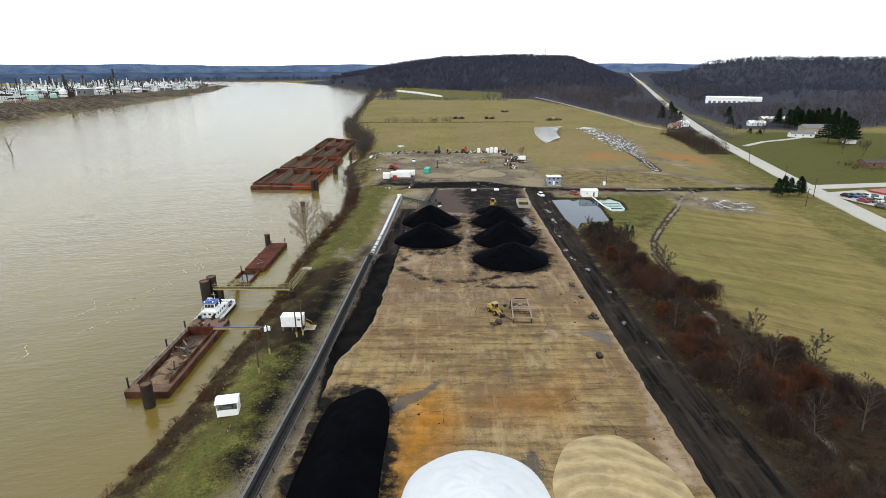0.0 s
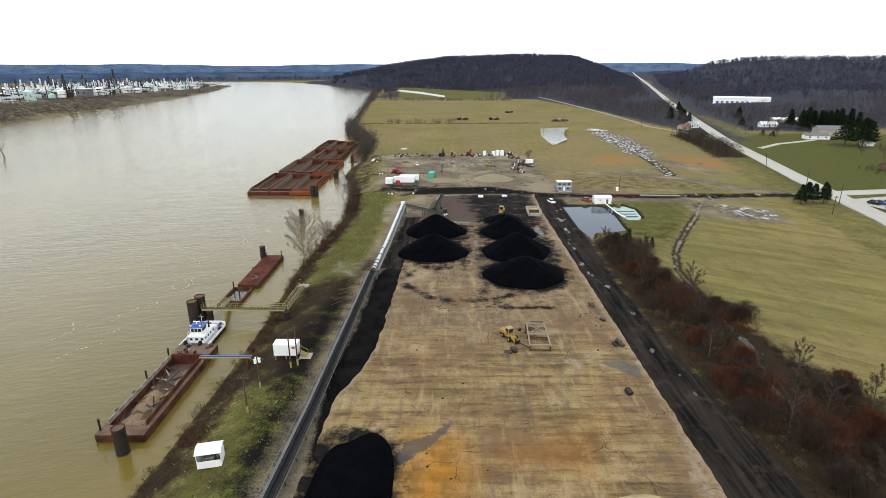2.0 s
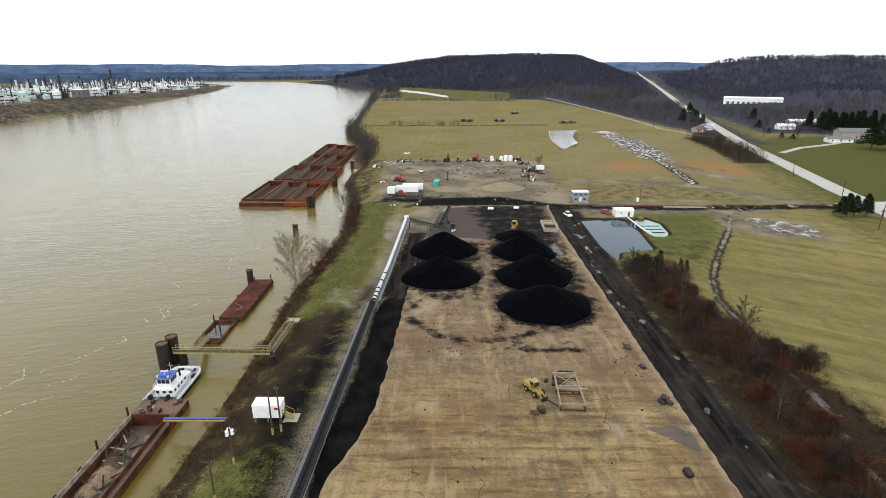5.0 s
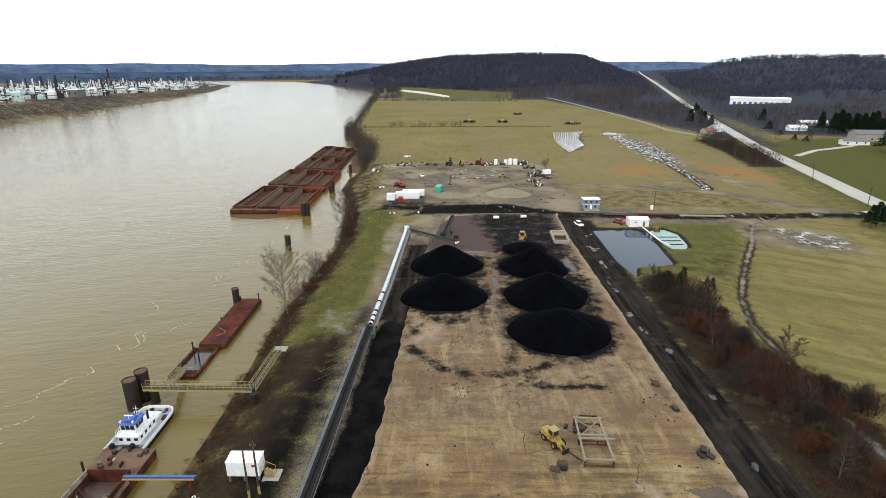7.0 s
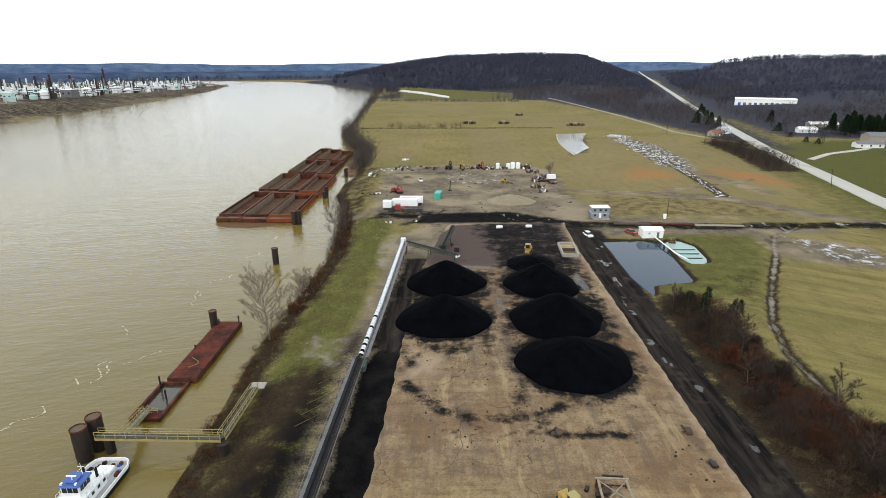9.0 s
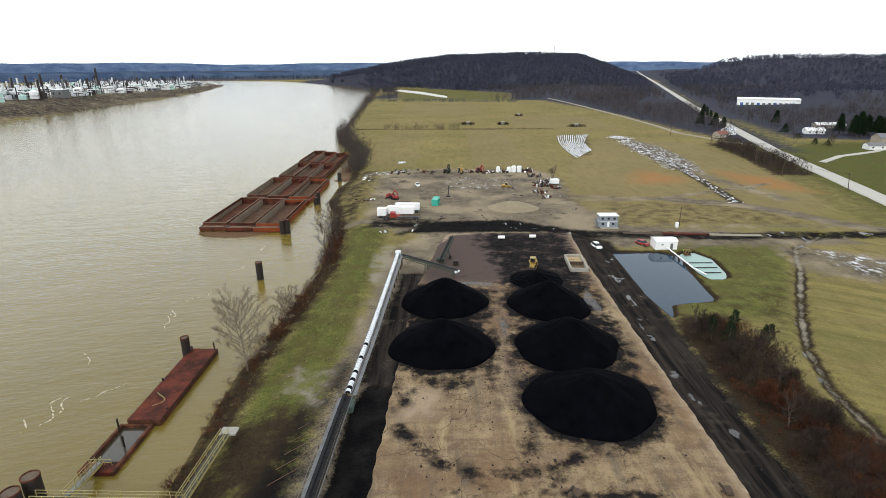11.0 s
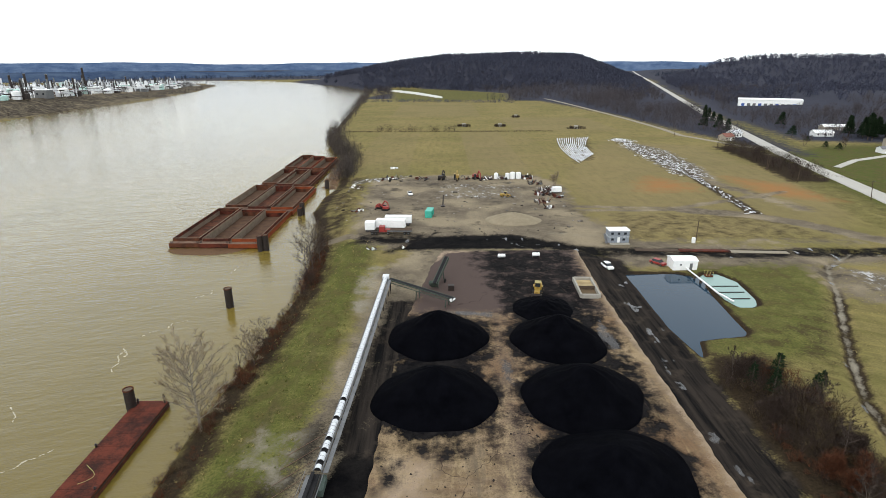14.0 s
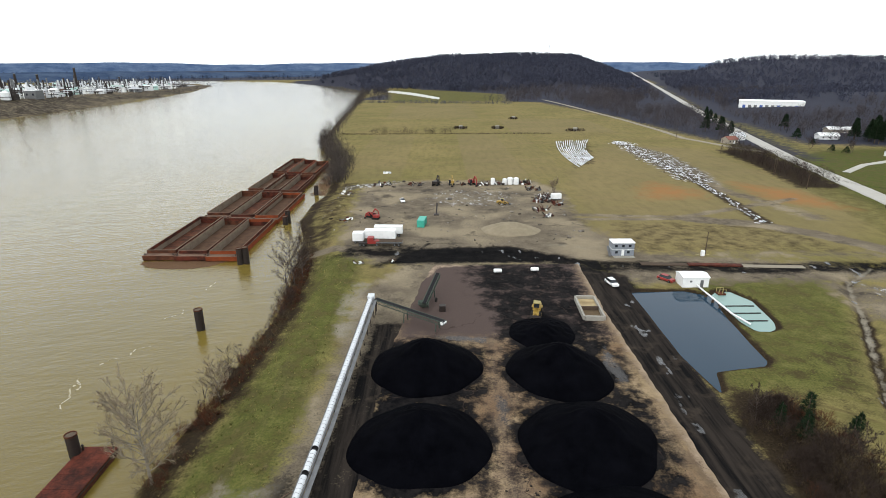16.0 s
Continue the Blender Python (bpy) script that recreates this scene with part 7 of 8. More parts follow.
def slivers(P, Q, W, rng):
    """Thin tapered triangles from P to Q, W wide at their foot."""
    d = Q - P
    r = rng.normal(size=P.shape)
    n = np.cross(d, r)
    n /= np.linalg.norm(n, axis=1, keepdims=True) + 1e-9
    return np.stack([P - n * W[:, None] / 2, P + n * W[:, None] / 2, Q], 1).reshape(-1, 3)


def raw_mesh(name, tris, material, parent=None):
    me = bpy.data.meshes.new(name)
    n = len(tris)
    me.vertices.add(n)
    me.vertices.foreach_set("co", tris.astype(np.float32).ravel())
    me.loops.add(n)
    me.loops.foreach_set("vertex_index", np.arange(n, dtype=np.int32))
    me.polygons.add(n // 3)
    me.polygons.foreach_set("loop_start", np.arange(0, n, 3, dtype=np.int32))
    me.update(calc_edges=True)
    me.materials.append(material)
    ob = new(name, me)
    if parent:
        ob.parent = parent
    return ob


def thicket(C, H, R, n, width, length, rng, stems=5, low=0.15, rise=0.9):
    """Bare twigs filling a rounded clump on each centre, with stems below."""
    N = len(C)
    c, h, r = np.repeat(C, n, 0), np.repeat(H, n), np.repeat(R, n)
    a = rng.uniform(0, 6.2832, N * n)
    q = np.sqrt(rng.random(N * n))
    z = low + (1 - low) * rng.random(N * n) ** 0.8
    lim = np.sqrt(np.clip(1 - (2 * z - 1) ** 2, 0.05, 1)) * (0.75 + 0.35 * np.sin(a * 3 + c[:, 0]))
    P = c + np.stack([np.cos(a) * q * lim * r, np.sin(a) * q * lim * r, z * h * 0.9], 1)
    D = np.stack([np.cos(a) * 0.6, np.sin(a) * 0.6, np.full(N * n, rise)], 1) + rng.normal(0, 0.35, (N * n, 3))
    D /= np.linalg.norm(D, axis=1, keepdims=True)
    out = [slivers(P, P + D * (length * h * rng.uniform(0.5, 1.2, N * n))[:, None], width * rng.uniform(0.5, 1.3, N * n) * (0.4 + 0.6 * np.minimum(h, 9) / 6), rng)]
    if stems:
        c, h, r = np.repeat(C, stems, 0), np.repeat(H, stems), np.repeat(R, stems)
        a = rng.uniform(0, 6.2832, N * stems)
        Q = c + np.stack([np.cos(a) * r * 0.5, np.sin(a) * r * 0.5, h * rng.uniform(0.6, 0.95, N * stems)], 1)
        out.append(slivers(c - [0, 0, 0.2], Q, width * 2.2 * np.ones(N * stems), rng))
    return np.concatenate(out)


def scatter(n, x0, x1, y0, y1, keep, rng):
    """Places in a rectangle for which keep(x, y) holds, with their ground."""
    X, Y = rng.uniform(x0, x1, n), rng.uniform(y0, y1, n)
    k = keep(X, Y)
    X, Y = X[k], Y[k]
    return np.stack([X, Y, land(X, Y)], 1)


def stuff(name, tris, material, label, category):
    return tagged(raw_mesh(name, tris, material), label, category, kind="stuff")


def branchy(mb, p, d, length, r, depth, rng, tips):
    """Grows a bough, and boughs from it."""
    steps = 3
    for k in range(steps):
        q = p + d * (length / steps)
        mb.tube(p, q, r * (1 - 0.25 * k / steps), r * (1 - 0.25 * (k + 1) / steps), 5 if depth < 2 else 4, False)
        d = (d + Vector((rng.gauss(0, 0.14), rng.gauss(0, 0.14), rng.gauss(0.05, 0.08)))).normalized()
        p = q
        if depth > 0 and k > 0:
            for _ in range(2 if depth > 1 else 1):
                s = (d * 0.75 + Vector((rng.gauss(0, 0.5), rng.gauss(0, 0.5), rng.gauss(0.3, 0.2)))).normalized()
                branchy(mb, q, s, length * rng.uniform(0.55, 0.75), r * 0.55, depth - 1, rng, tips)
    tips.append((p, d, length))


def bare_tree(x, y, h, seed, bark, twig, label, trunks=1, spread=0.25, twigs=60, round_crown=0):
    rng = random.Random(seed)
    t = thing("tree", label, "tree", pose(x, y, ground_at(x, y) - 0.2))
    mb, tips = Mesh(), []
    for k in range(trunks):
        d = Vector((rng.gauss(0, spread), rng.gauss(0, spread), 1)).normalized()
        branchy(mb, Vector((rng.uniform(-0.3, 0.3) * (trunks > 1), 0, 0)), d, h * 0.46, h * 0.009 + 0.04, 3, rng, tips)
    part("trunk", mb, bark, t)
    nrng = np.random.default_rng(seed)
    P = np.repeat(np.array([tuple(p) for p, _, _ in tips]), twigs, 0)
    D = np.repeat(np.array([tuple(d) for _, d, _ in tips]), twigs, 0)
    L = np.repeat(np.array([l for _, _, l in tips]), twigs)
    P = P - D * (L * nrng.random(len(L)))[:, None] * 0.7
    D = D * 0.7 + nrng.normal(0, 0.5, D.shape) + [0, 0, 0.3]
    D /= np.linalg.norm(D, axis=1, keepdims=True)
    raw_mesh("crown", slivers(P, P + D * (h * nrng.uniform(0.05, 0.12, len(L)))[:, None], nrng.uniform(0.022, 0.05, len(L)), nrng), twig, t)
    if round_crown:
        n = round_crown
        k = thicket(np.array([[0.0, 0.0, h * 0.16]]), np.array([h * 0.92]), np.array([h * 0.44]), n, 0.034, 0.07, nrng, 0, 0.05, 0.25)
        raw_mesh("crown", k, twig, t)
    return t


def round_tree(x, y, h, r, seed, bark, twig, label, limbs=34, twigs=22):
    """A bare tree with limbs all along its leader and a round crown."""
    rng = random.Random(seed)
    t = thing("tree", label, "tree", pose(x, y, ground_at(x, y) - 0.2))
    mb, ends = Mesh(), []

    def shoot(p, d, length, rad, depth):
        for k in range(3):
            q = p + d * (length / 3)
            mb.tube(p, q, rad * (1 - 0.22 * k), rad * (1 - 0.22 * (k + 1)), 5 if depth > 1 else 4, False)
            ends.append((p, d, length / 3, depth))
            p = q
            d = (d + Vector((rng.gauss(0, 0.12), rng.gauss(0, 0.12), 0.10 + rng.gauss(0, 0.08)))).normalized()
            for _ in range(2 if depth else 0):
                s = (d + Vector((rng.gauss(0, 0.55), rng.gauss(0, 0.55), rng.gauss(0.1, 0.35)))).normalized()
                shoot(p, s, length * rng.uniform(0.32, 0.5) * (1.1 - 0.2 * k), rad * 0.5, depth - 1)

    p, d = Vector((0, 0, 0)), Vector((-0.05, 0, 1)).normalized()
    for k in range(6):
        q = p + d * (h * 0.14)
        mb.tube(p, q, h * 0.017 * (1 - 0.15 * k), h * 0.017 * (1 - 0.15 * (k + 1)), 7, False)
        p, d = q, (d + Vector((rng.gauss(0, 0.06), rng.gauss(0, 0.06), 0))).normalized()
    for k in range(limbs):
        f = 0.16 + 0.68 * k / limbs
        a = 2.4 * k + rng.gauss(0, 0.3)
        reach = r * math.sqrt(max(0.12, 1 - ((f - 0.46) / 0.5) ** 2)) * rng.uniform(0.75, 1.0)
        up = 0.45 + 0.9 * f
        shoot(Vector((-0.05 * f * h * 0.9, 0, f * h)), Vector((math.cos(a), math.sin(a), up)).normalized(), reach * math.sqrt(1 + up * up) * 0.72, h * 0.0052, 2)
    part("trunk", mb, bark, t)
    nrng = np.random.default_rng(seed)
    e = [v for v in ends if v[3] < 2]
    n = max(1, int(twigs * 400 / max(400, len(e))))
    P = np.repeat(np.array([tuple(v[0]) for v in e]), n, 0)
    D = np.repeat(np.array([tuple(v[1]) for v in e]), n, 0)
    L = np.repeat(np.array([v[2] for v in e]), n)
    P = P + D * (L * nrng.random(len(L)))[:, None]
    D = D + nrng.normal(0, 0.6, D.shape)
    D /= np.linalg.norm(D, axis=1, keepdims=True)
    raw_mesh("crown", slivers(P, P + D * (h * nrng.uniform(0.025, 0.06, len(L)))[:, None], nrng.uniform(0.03, 0.055, len(L)), nrng), twig, t)
    return t


def pine(x, y, h, seed, r=None, full=1.0):
    rng = np.random.default_rng(seed)
    t = thing("pine_tree", "dark green pine tree with a ragged crown", "tree", pose(x, y, ground_at(x, y) - 0.2))
    part("trunk", Mesh().tube((0, 0, -0.3), (0, 0, h * 0.97), h * 0.022 + 0.05, 0.04, 8), BARK, t)
    r = r or h * 0.3
    n = int((1100 + 90 * h) * full)
    k = rng.integers(0, 26, n)
    z = h * (0.24 + 0.74 * k / 26) + rng.normal(0, 0.12, n)
    a = k * 2.4 + rng.normal(0, 0.5, n)
    reach = r * (1.05 - (z / h) ** 1.6) * (0.75 + 0.5 * np.sin(k * 5.1) ** 2)
    q = rng.random(n) ** 0.6 * reach
    P = np.stack([np.cos(a) * q, np.sin(a) * q, z - 0.12 * q], 1)
    D = np.stack([np.cos(a), np.sin(a), np.full(n, 0.35)], 1) + rng.normal(0, 0.55, (n, 3))
    D /= np.linalg.norm(D, axis=1, keepdims=True)
    raw_mesh("crown", slivers(P, P + D * (0.08 * h * rng.uniform(0.6, 1.3, n))[:, None], 0.028 * h * rng.uniform(0.6, 1.4, n), rng), PINE, t)


G = np.random.default_rng(5)
# trees on the bank
round_tree(-44.2, 167.0, 15.5, 7.2, 3, PALE_BARK, TWIG_PALE, "pale bare sycamore leaning over the river bank")
round_tree(-41.8, 187.0, 8.0, 3.4, 5, BARK, TWIG_PALE, "small bare tree on the river bank", 18, 12)
for x, y, h, s in ((-42.6, 243.0, 13.5, 7), (-41.2, 247.0, 12.0, 8), (-43.4, 238.6, 11.0, 9)):
    round_tree(x, y, h, h * 0.42, s, BARK, TWIG, "dark bare tree among brush on the river bank", 18, 10)
round_tree(58.5, 134.0, 9.5, 3.4, 31, BARK, TWIG, "bare tree in the brush beside the haul road", 13, 9)
round_tree(52.5, 84.0, 9.0, 3.2, 33, BARK, TWIG, "bare tree in the brush beside the haul road", 13, 9)
round_tree(61.0, 88.0, 8.0, 2.9, 34, BARK, TWIG, "bare tree in the brush beside the haul road", 13, 9)
for k, (x, y, h) in enumerate(((55.0, 122.0, 7.0), (50.5, 146.0, 6.5), (54.5, 156.0, 7.5), (57.5, 166.0, 7.0), (51.0, 108.0, 7.5), (66.0, 72.0, 9.0), (57.0, 70.0, 8.5), (63.5, 100.0, 7.5), (49.5, 178.0, 6.0), (70.0, 90.0, 8.0))):
    round_tree(x, y, h, h * 0.36, 300 + k, BARK, TWIG, "bare grey-brown tree rising from brush beside the haul road", 12, 9)
bare_tree(49.0, 340.0, 7.5, 36, BARK, TWIG_PALE, "small bare tree beside scrap heaps", 3, 0.3, 14)
for x, y, h, s in ((258, 352, 11, 41), (266, 345, 10, 42), (262, 452, 9, 43), (300, 360, 11, 44), (248, 470, 10, 45)):
    bare_tree(x, y, h, s, BARK, TWIG, "bare garden tree on a lawn", 2, 0.35, 16)
snag = thing("driftwood_snag", "dead branch standing out of the river", "dead branch", pose(-301, 381, WATER))
mb, tips = Mesh(), []
branchy(mb, Vector((0, 0, -1)), Vector((-0.45, 0, 1)).normalized(), 9, 0.4, 1, random.Random(3), tips)
part("trunk", mb, BARK, snag)

# pines
for k, (x, y, h) in enumerate(((145.5, 231.6, 8.6), (148.8, 233.0, 9.4), (152.2, 234.0, 8.4), (156.0, 233.2, 9.2), (158.8, 235.6, 7.2), (56.4, 176.2, 6.6), (53.8, 172.4, 6.0), (60.4, 171.5, 5.4), (51.6, 175.4, 5.2), (63.0, 173.6, 4.6))):
    pine(x, y, h, 60 + k, None if x > 100 else h * 0.24, 1.0 if x > 100 else 0.42)
for k in range(26):
    x, y = G.uniform(312, 352), G.uniform(480, 520)
    pine(float(x), float(y), float(G.uniform(12, 19)), 90 + k, float(G.uniform(3, 5)))
for k, (x, y, h, r) in enumerate(((282, 402, 18, 8), (290, 396, 20, 9), (298, 402, 18, 8), (276, 330, 15, 5), (279, 322, 14, 5), (262, 489, 5, 2.4), (256, 460, 5, 2.6), (259, 451, 5, 2.6), (270, 520, 9, 4), (232, 560, 14, 4), (226, 575, 15, 4), (300, 585, 14, 4), (251, 600, 11, 3), (258, 625, 11, 3), (270, 660, 12, 3), (232, 545, 12, 3.5), (285, 700, 12, 3))):
    pine(float(x), float(y), float(h), 140 + k, r)

# brush strip beside the haul road
STRIP = [(47.5, -10), (47.6, 75), (46.4, 108), (46.0, 138), (47.0, 178), (50, 184.5), (57, 183), (59, 172), (61, 155), (63, 138), (67, 122), (66.5, 105), (70, 85), (76, 60), (84, -10)]


def in_strip(X, Y):
    return inside(STRIP, X, Y) > 0.4


C = scatter(2600, 46, 80, 20, 186, lambda X, Y: in_strip(X, Y) & ~((along([(59.5, 92), (62.5, 116)], X, Y) < 2.5)), G)
patch = np.sin(C[:, 0] * 0.35 + 1.0) + np.sin(C[:, 1] * 0.16) + G.normal(0, 0.5, len(C))
hue = np.sin(C[:, 0] * 0.22 + C[:, 1] * 0.13) + G.normal(0, 0.6, len(C))
for sel, m, nm, lab in ((hue < -0.5, RED_BRUSH, "russet_brush", "russet leafed brush beside the haul road"), (hue > 0.7, DRY_BRUSH, "dry_weeds", "dry tan weeds beside the haul road"), ((hue >= -0.5) & (hue <= 0.7), TWIG, "bare_brush", "dark bare brush beside the haul road")):
    c = C[sel]
    H = np.clip(1.9 + 1.4 * patch[sel] + G.normal(0, 0.7, len(c)), 0.6, 6.0) * (0.6 if m is DRY_BRUSH else 1)
    stuff(nm, thicket(c, H, H * 0.6 + 0.4, 230, 0.06, 0.28, G), m, lab, "brush")
# taller dark shrubs in the field's corner
for (x, y, h, r, m) in ((62.5, 128, 5.0, 4.2, TWIG), (66, 124.5, 4.8, 4.0, TWIG), (68, 96, 4.0, 3.0, RED_BRUSH), (67.5, 94, 4.6, 3.2, TWIG), (71, 82, 3.6, 3.4, TWIG), (74, 78, 3.6, 3.4, TWIG), (78, 74, 3.6, 3.4, TWIG), (49, 99, 3.6, 2.8, RED_BRUSH), (50.5, 113, 3.8, 2.8, RED_BRUSH), (52, 128, 3.6, 3.0, RED_BRUSH), (48.5, 88, 4.2, 3.0, TWIG), (53, 95, 4.8, 3.2, TWIG), (56, 104, 4.6, 3.2, RED_BRUSH), (54, 119, 5.0, 3.2, TWIG), (50, 140, 4.2, 3.0, TWIG), (56, 146, 4.6, 3.4, TWIG), (51, 152, 4.4, 3.0, RED_BRUSH), (57, 158, 4.0, 3.0, TWIG), (50, 166, 4.4, 2.8, TWIG), (52, 178, 4.6, 3.0, TWIG), (57, 82, 4.6, 3.4, RED_BRUSH), (52, 72, 4.4, 3.0, TWIG), (62, 76, 4.6, 3.4, TWIG), (63, 128, 4.4, 3.2, TWIG), (66, 84, 4.2, 3.0, RED_BRUSH)):
    b = thing("shrub", "dense dark bare shrub at the field's edge" if m is TWIG else "dense russet-leaved shrub beside the haul road", "shrub", pose(x, y, ground_at(x, y)))
    c = np.stack([G.normal(0, r * 0.35, 9), G.normal(0, r * 0.35, 9), np.zeros(9)], 1)
    raw_mesh("foliage", thicket(c, np.full(9, h) * G.uniform(0.7, 1, 9), np.full(9, r * 0.5), 620, 0.065, 0.2, G), m, b)

# bank brush
def near_bank(lo, hi):
    return lambda X, Y: (X - bank_x(Y) > lo) & (X - bank_x(Y) < hi)


C = scatter(3000, -60, -34, 20, 270, near_bank(-0.6, 4.6), G)
C = C[(C[:, 1] > 150) | (G.random(len(C)) < 0.75)]
H = np.clip(G.normal(0.95, 0.4, len(C)), 0.35, 2.2) * np.where(C[:, 1] > 165, 1.35, 0.85)
k = np.sin(C[:, 1] * 0.11) + G.normal(0, 0.7, len(C)) > -0.5
stuff("bank_brush", thicket(C[k], H[k], H[k] * 0.8 + 0.4, 170, 0.065, 0.34, G), RED_BRUSH, "russet brush along the river bank", "brush")
stuff("bank_brush", thicket(C[~k], H[~k], H[~k] * 0.8 + 0.4, 170, 0.065, 0.34, G), DRY_BRUSH, "dry tan brush along the river bank", "brush")
C = scatter(420, -60, -34, 178, 300, near_bank(-1.5, 3.0), G)
H = np.clip(G.normal(3.6, 1.3, len(C)), 1.5, 7) * np.clip(0.7 + 0.5 * np.sin(C[:, 1] * 0.2), 0.4, 1.2)
stuff("bank_thicket", thicket(C, H, H * 0.4, 170, 0.05, 0.26, G), TWIG, "bare dark thicket on the river bank", "brush")
C = np.concatenate([scatter(2600, -200, -50, 372, 1400, near_bank(-3, 13), G), scatter(700, -110, -50, 372, 560, near_bank(-3, 9), G)])
H = G.uniform(5, 11, len(C))
stuff("bank_woods", thicket(C, H, H * 0.42, 70, 0.14, 0.22, G, 3), mat("bank_wood", (0.092, 0.077, 0.068), (0.050, 0.042, 0.038), 0.95, island=0.3), "bare dark trees lining the river bank", "woods")

# hedges and islands of brush in the fields
C = np.concatenate([scatter(500, -92, 92, 561, 566, lambda X, Y: X < 500, G), scatter(70, -60, 8, 563, 575, lambda X, Y: X < 500, G)])
H = np.where(C[:, 1] > 566, G.uniform(2.5, 6, len(C)), G.uniform(0.4, 1.1, len(C)))
stuff("field_hedge", thicket(C, H, H * 0.5 + 0.4, 60, 0.1, 0.25, G, 3), TWIG, "low bare hedge between dry fields", "hedge")
C = scatter(700, -135, 105, 905, 960, lambda X, Y: np.abs(Y - 940 + X * 0.15) < 12, G)
H = G.uniform(2.5, 5, len(C))
stuff("field_hedge", thicket(C, H, H * 0.6, 50, 0.16, 0.25, G, 2), HAZY_FAR_WOOD, "bare tree line between far fields", "hedge")
for x, y, r in ((17, 603, 6), (50, 602, 5.5), (115.6, 582, 8.5), (76, 690, 5)):
    n = 50
    a, q = G.uniform(0, 6.28, n), r * np.sqrt(G.random(n))
    c = np.stack([x + np.cos(a) * q, y + np.sin(a) * q * 0.7, np.zeros(n)], 1)
    h = G.uniform(1.2, 2.6, n)
    b = stuff("brush_island", thicket(c, h, h * 0.7, 130, 0.09, 0.3, G), TWIG, "dark brush clump in the middle of a dry field", "brush")
    w = thing("well_head", "small white well head among brush in a field", "well head", pose(x, y - 0.5, 0))
    part("cabinet", Mesh().box(-1.6, -1.2, -0.1, 1.6, 1.2, 3.0, 0.1), CONCRETE, w)
    part("pipe", Mesh().tube((1.9, 0, 0), (1.9, 0, 3.4), 0.15, 0.15, 8), GREY_STEEL, w)

# woods between lane and highway, on the hills, round the houses


def woodland(n, x0, x1, y0, y1, keep, h0, h1, per, width, label, m=HAZY_FAR_WOOD, stems=2):
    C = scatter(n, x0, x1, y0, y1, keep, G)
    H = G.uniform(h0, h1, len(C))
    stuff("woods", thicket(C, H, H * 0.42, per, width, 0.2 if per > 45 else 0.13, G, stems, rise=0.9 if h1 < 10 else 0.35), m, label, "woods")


VALLEY_WOOD = mat("valley_woods", (0.088, 0.076, 0.078), (0.050, 0.045, 0.050), 0.95, scale=0.02, fine=0.3, island=0.3)
woodland(420, 172, 215, 345, 470, lambda X, Y: inside([(168, 354), (184, 352), (199, 420), (198, 465), (184, 466), (178, 410)], X, Y) > 0, 4, 8, 150, 0.08, "bare roadside trees along the highway", TWIG)
woodland(900, 170, 330, 455, 800, lambda X, Y: (along(HIGHWAY, X, Y) > 12) & (along(SIDE_ROAD, X, Y) > 8) & (inside([(212, 470), (232, 470), (308, 740), (300, 800), (190, 800), (196, 600)], X, Y) > 0), 7, 14, 90, 0.14, "bare woods between the lane and the highway", VALLEY_WOOD)
woodland(1500, -140, 580, 960, 1300, lambda X, Y: (along(HIGHWAY, X, Y) > 25) & (along(SIDE_ROAD, X, Y) > 14) & (Y > 985 - X * 0.15 + 12 * np.sin(X * 0.05)) & (inside(INLET, X, Y) < -8) & (inside(RIVER, X, Y) < -5) & (inside(MEADOW, X, Y) < 0), 8, 16, 50, 0.3, "bare valley woods below a hill", VALLEY_WOOD)
woodland(900, 190, 420, 780, 1000, lambda X, Y: (along(HIGHWAY, X, Y) > 22) & (along(SIDE_ROAD, X, Y) > 14) & (X < 190 + (Y - 700) * 0.45) | ((X > 360) & (Y > 860) & (along(HIGHWAY, X, Y) > 40)), 8, 15, 60, 0.2, "bare valley woods beside the highway", VALLEY_WOOD)
woodland(5200, -420, 620, 1280, 1850, lambda X, Y: (along(HIGHWAY, X, Y) > 30) & (inside(RIVER, X, Y) < -8) & (inside(INLET, X, Y) < -8) & (inside(MEADOW, X, Y) < 0), 9, 16, 66, 1.1, "bare woods covering a hill, coloured with blue-grey haze", stems=1)
woodland(6400, 330, 2300, 800, 2000, lambda X, Y: (along(HIGHWAY, X, Y) > 40) & (inside([(360, 760), (480, 740), (500, 850), (380, 870)], X, Y) < 0) & (inside([(700, 800), (1400, 800), (1500, 1000), (760, 1000)], X, Y) < 0), 9, 16, 58, 1.1, "bare woods covering hills, coloured with blue-grey haze", stems=1)
woodland(2600, 265, 900, 500, 800, lambda X, Y: (along(HIGHWAY, X, Y) > 25) & (inside([(340, 740), (490, 700), (500, 850), (380, 870)], X, Y) < 0) & (X > 262 + (800 - Y) * 0.1), 5, 12, 60, 0.2, "bare woods behind scattered houses", VALLEY_WOOD)
woodland(500, 225, 330, 290, 335, lambda X, Y: inside([(222, 320), (250, 302), (320, 300), (320, 280), (228, 290), (218, 306)], X, Y) > 0, 1.5, 3.5, 120, 0.06, "low dark brush beside a ranch house", TWIG)
woodland(2600, -2600, 1600, 2300, 3300, lambda X, Y: (inside(RIVER, X, Y) < -10) & (along(HIGHWAY, X, Y) > 60), 9, 16, 26, 1.3, "distant bare woods on low hills, coloured with blue haze", HAZE_BLUE_WOOD, 1)
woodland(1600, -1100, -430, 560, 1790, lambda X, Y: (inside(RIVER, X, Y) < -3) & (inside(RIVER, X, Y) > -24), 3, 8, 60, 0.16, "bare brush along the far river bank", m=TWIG)
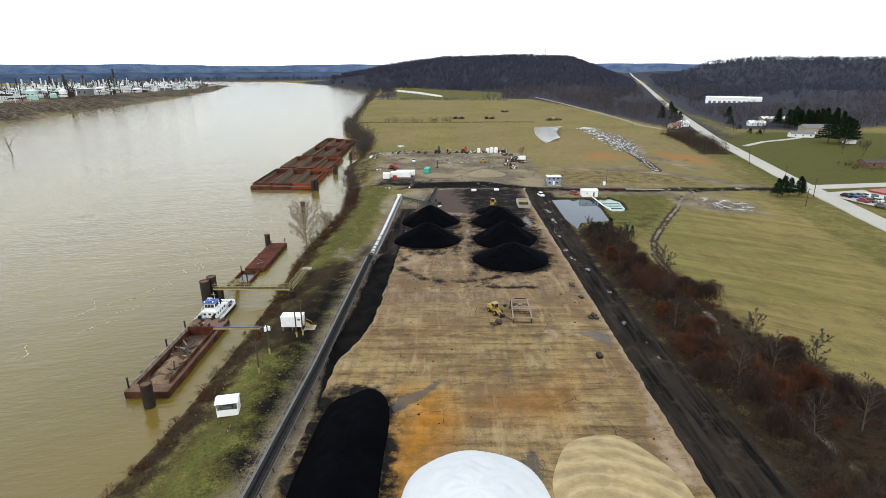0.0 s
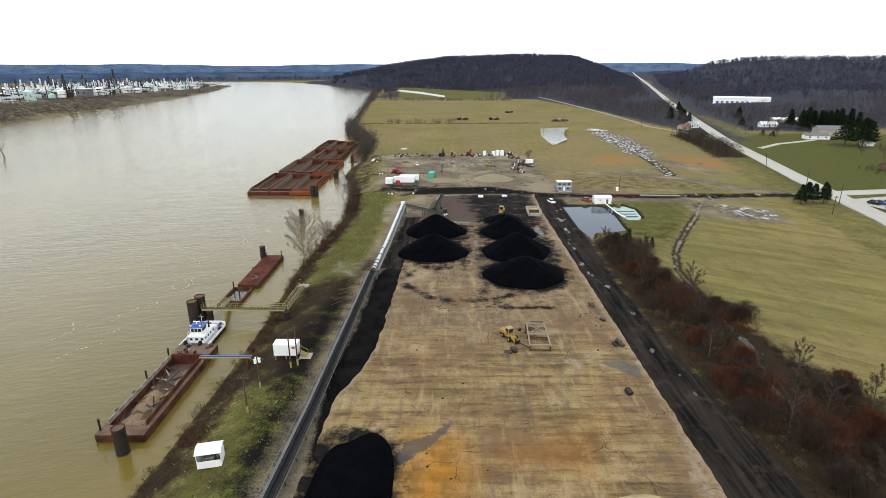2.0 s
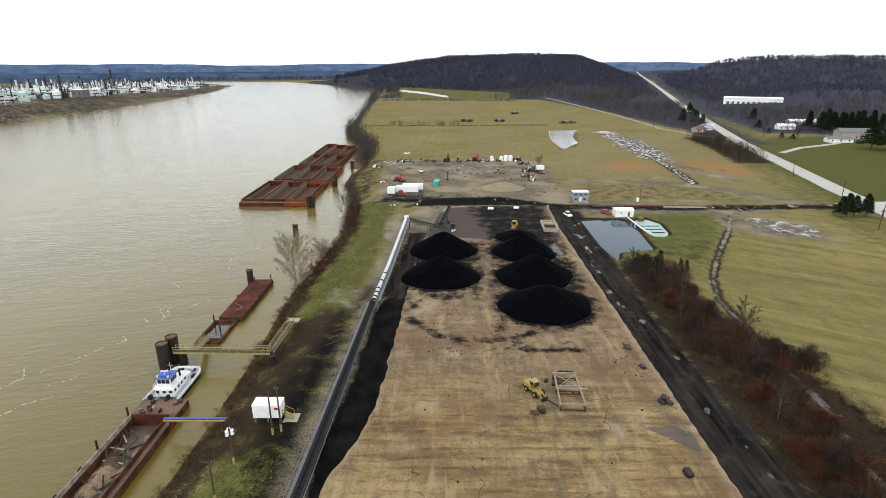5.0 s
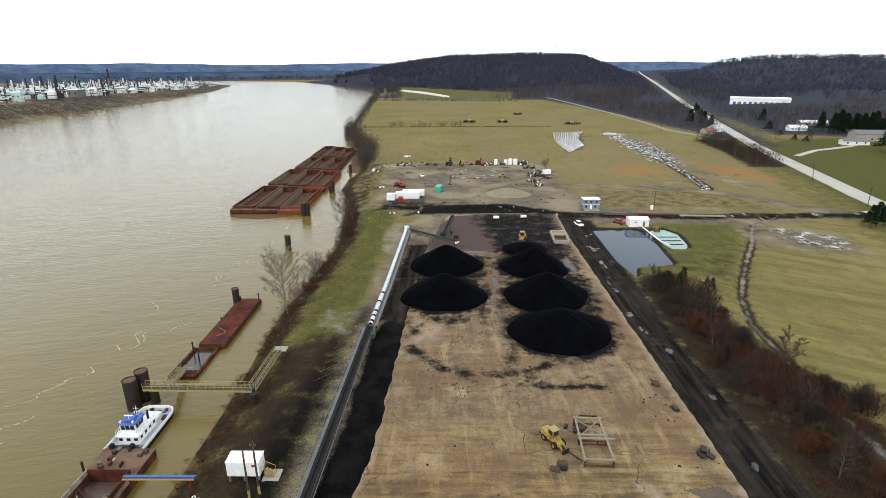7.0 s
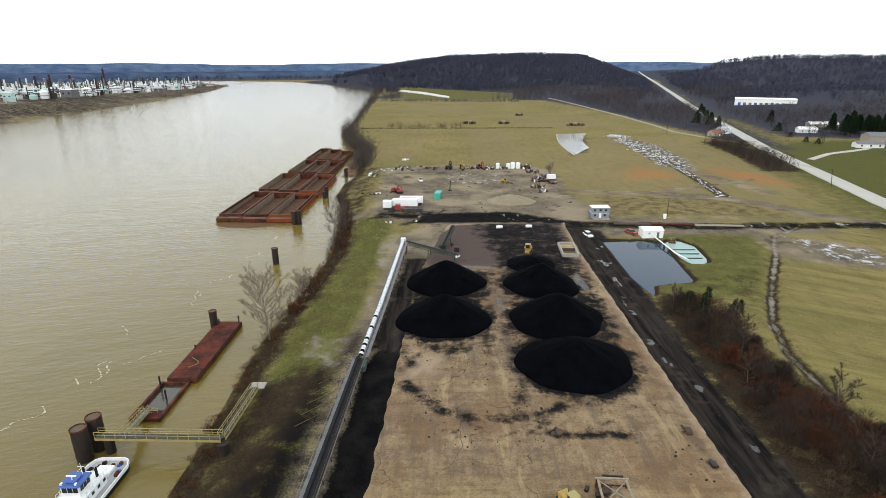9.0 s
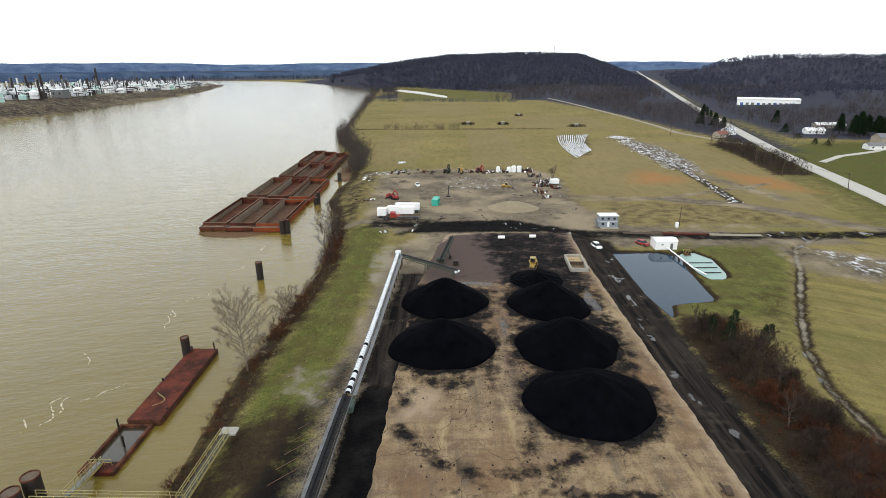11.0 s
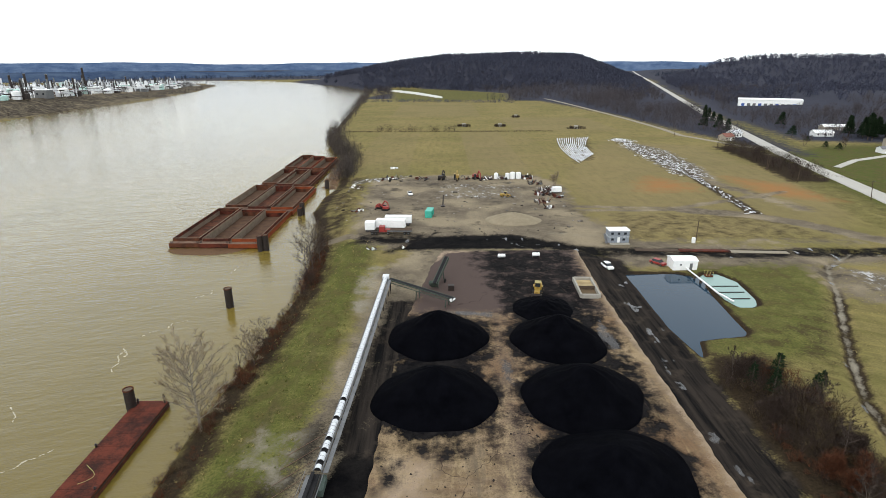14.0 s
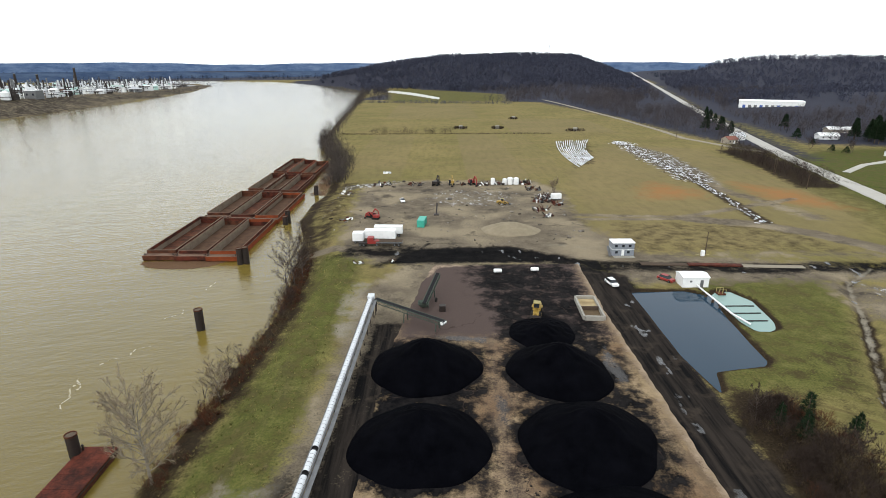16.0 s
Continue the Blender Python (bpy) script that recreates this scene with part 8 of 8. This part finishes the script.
woodland(1200, -2600, -760, 700, 2100, lambda X, Y: (inside(RIVER, X, Y) < -40) & (np.sin(X * 0.01) + np.sin(Y * 0.008) > 0.2), 9, 16, 30, 0.5, "bare woods behind the riverside works, coloured with blue haze", HAZE_BLUE_WOOD)

# foam trails on the current
foam = Mesh()
rng = random.Random(19)
for x, y, l in ((-74, 150, 9), (-71.5, 157, 7), (-80, 136, 8), (-86, 127, 7), (-81, 122, 5), (-70, 186, 8), (-72, 201, 6), (-84, 111, 9), (-93, 98, 10), (-78, 170, 5), (-69, 222, 6), (-90, 120, 5), (-66, 240, 5), (-97, 90, 8), (-76, 148, 4), (-73, 153, 5), (-88, 124, 5), (-95, 95, 6), (-68, 206, 4), (-71, 192, 4), (-82, 133, 4)):
    px, py, a = x, y, rng.uniform(0.9, 1.5)
    for k in range(int(l * 3)):
        a += rng.gauss(0, 0.45)
        a = max(0.4, min(2.4, a))
        qx, qy = px + 0.4 * math.cos(a), py + 0.4 * math.sin(a)
        if rng.random() < 0.8:
            w = rng.uniform(0.05, 0.28)
            foam.add([(px - w, py, WATER + 0.03), (px + w, py, WATER + 0.03), (qx + w * 0.7, qy, WATER + 0.03), (qx - w * 0.7, qy, WATER + 0.03)], [(0, 1, 2, 3)])
        px, py = qx, qy
tagged(part("foam", foam, mat("river_foam", (0.52, 0.47, 0.36), (0.30, 0.26, 0.17), 0.9, 0.0, 0.8, 5)), "thin white foam trails on the muddy river", "foam", kind="stuff")


# tufts of grass on the bank and in the near field


def tufts(n, x0, x1, y0, y1, keep, h0, h1, width, m, label):
    C = scatter(n, x0, x1, y0, y1, keep, G)
    k = 9
    c = np.repeat(C, k, 0)
    h = np.repeat(G.uniform(h0, h1, len(C)), k)
    a = G.uniform(0, 6.2832, len(c))
    lean = h * G.uniform(0.2, 0.9, len(c))
    P = c + np.stack([np.cos(a) * 0.08, np.sin(a) * 0.08, np.full(len(c), -0.03)], 1)
    Q = c + np.stack([np.cos(a) * lean, np.sin(a) * lean, h * G.uniform(0.6, 1.0, len(c))], 1)
    stuff("grass_tuft", slivers(P, Q, width * G.uniform(0.6, 1.4, len(c)), G), m, label, "grass")


tufts(1300, -46, -24, 58, 262, lambda X, Y: ((Y < 96) | (Y > 154)) & (X - bank_x(Y) > 3.5) & (X < np.interp(Y, [58, 150, 262], [-28.5, -26.5, -23])), 0.15, 0.42, 0.09, GRASS_TUFT, "rough green and brown grass tufts on the bank")
tufts(700, -46, -24, 58, 262, lambda X, Y: ((Y < 96) | (Y > 154)) & (X - bank_x(Y) > 2.5) & (X < np.interp(Y, [58, 150, 262], [-28.5, -26.5, -23])), 0.2, 0.55, 0.08, DRY_TUFT, "dry straw-coloured grass tufts on the bank")
tufts(2500, 62, 150, 60, 236, lambda X, Y: (inside(STRIP, X, Y) < -1) & (X > np.interp(Y, [60, 120, 186, 236], [80, 70, 78, 108])), 0.12, 0.3, 0.08, DRY_TUFT, "dry straw-coloured grass tufts in a field")
tufts(500, 48, 104, 184, 243, lambda X, Y: (inside(POND, X, Y) < -1.5) & (inside(BASIN, X, Y) < -1.5) & (X < np.interp(Y, [184, 243], [72, 104])) & ~((X > 60) & (X < 69) & (Y > 232)), 0.1, 0.25, 0.08, GRASS_TUFT, "short green grass tufts beside the pond")
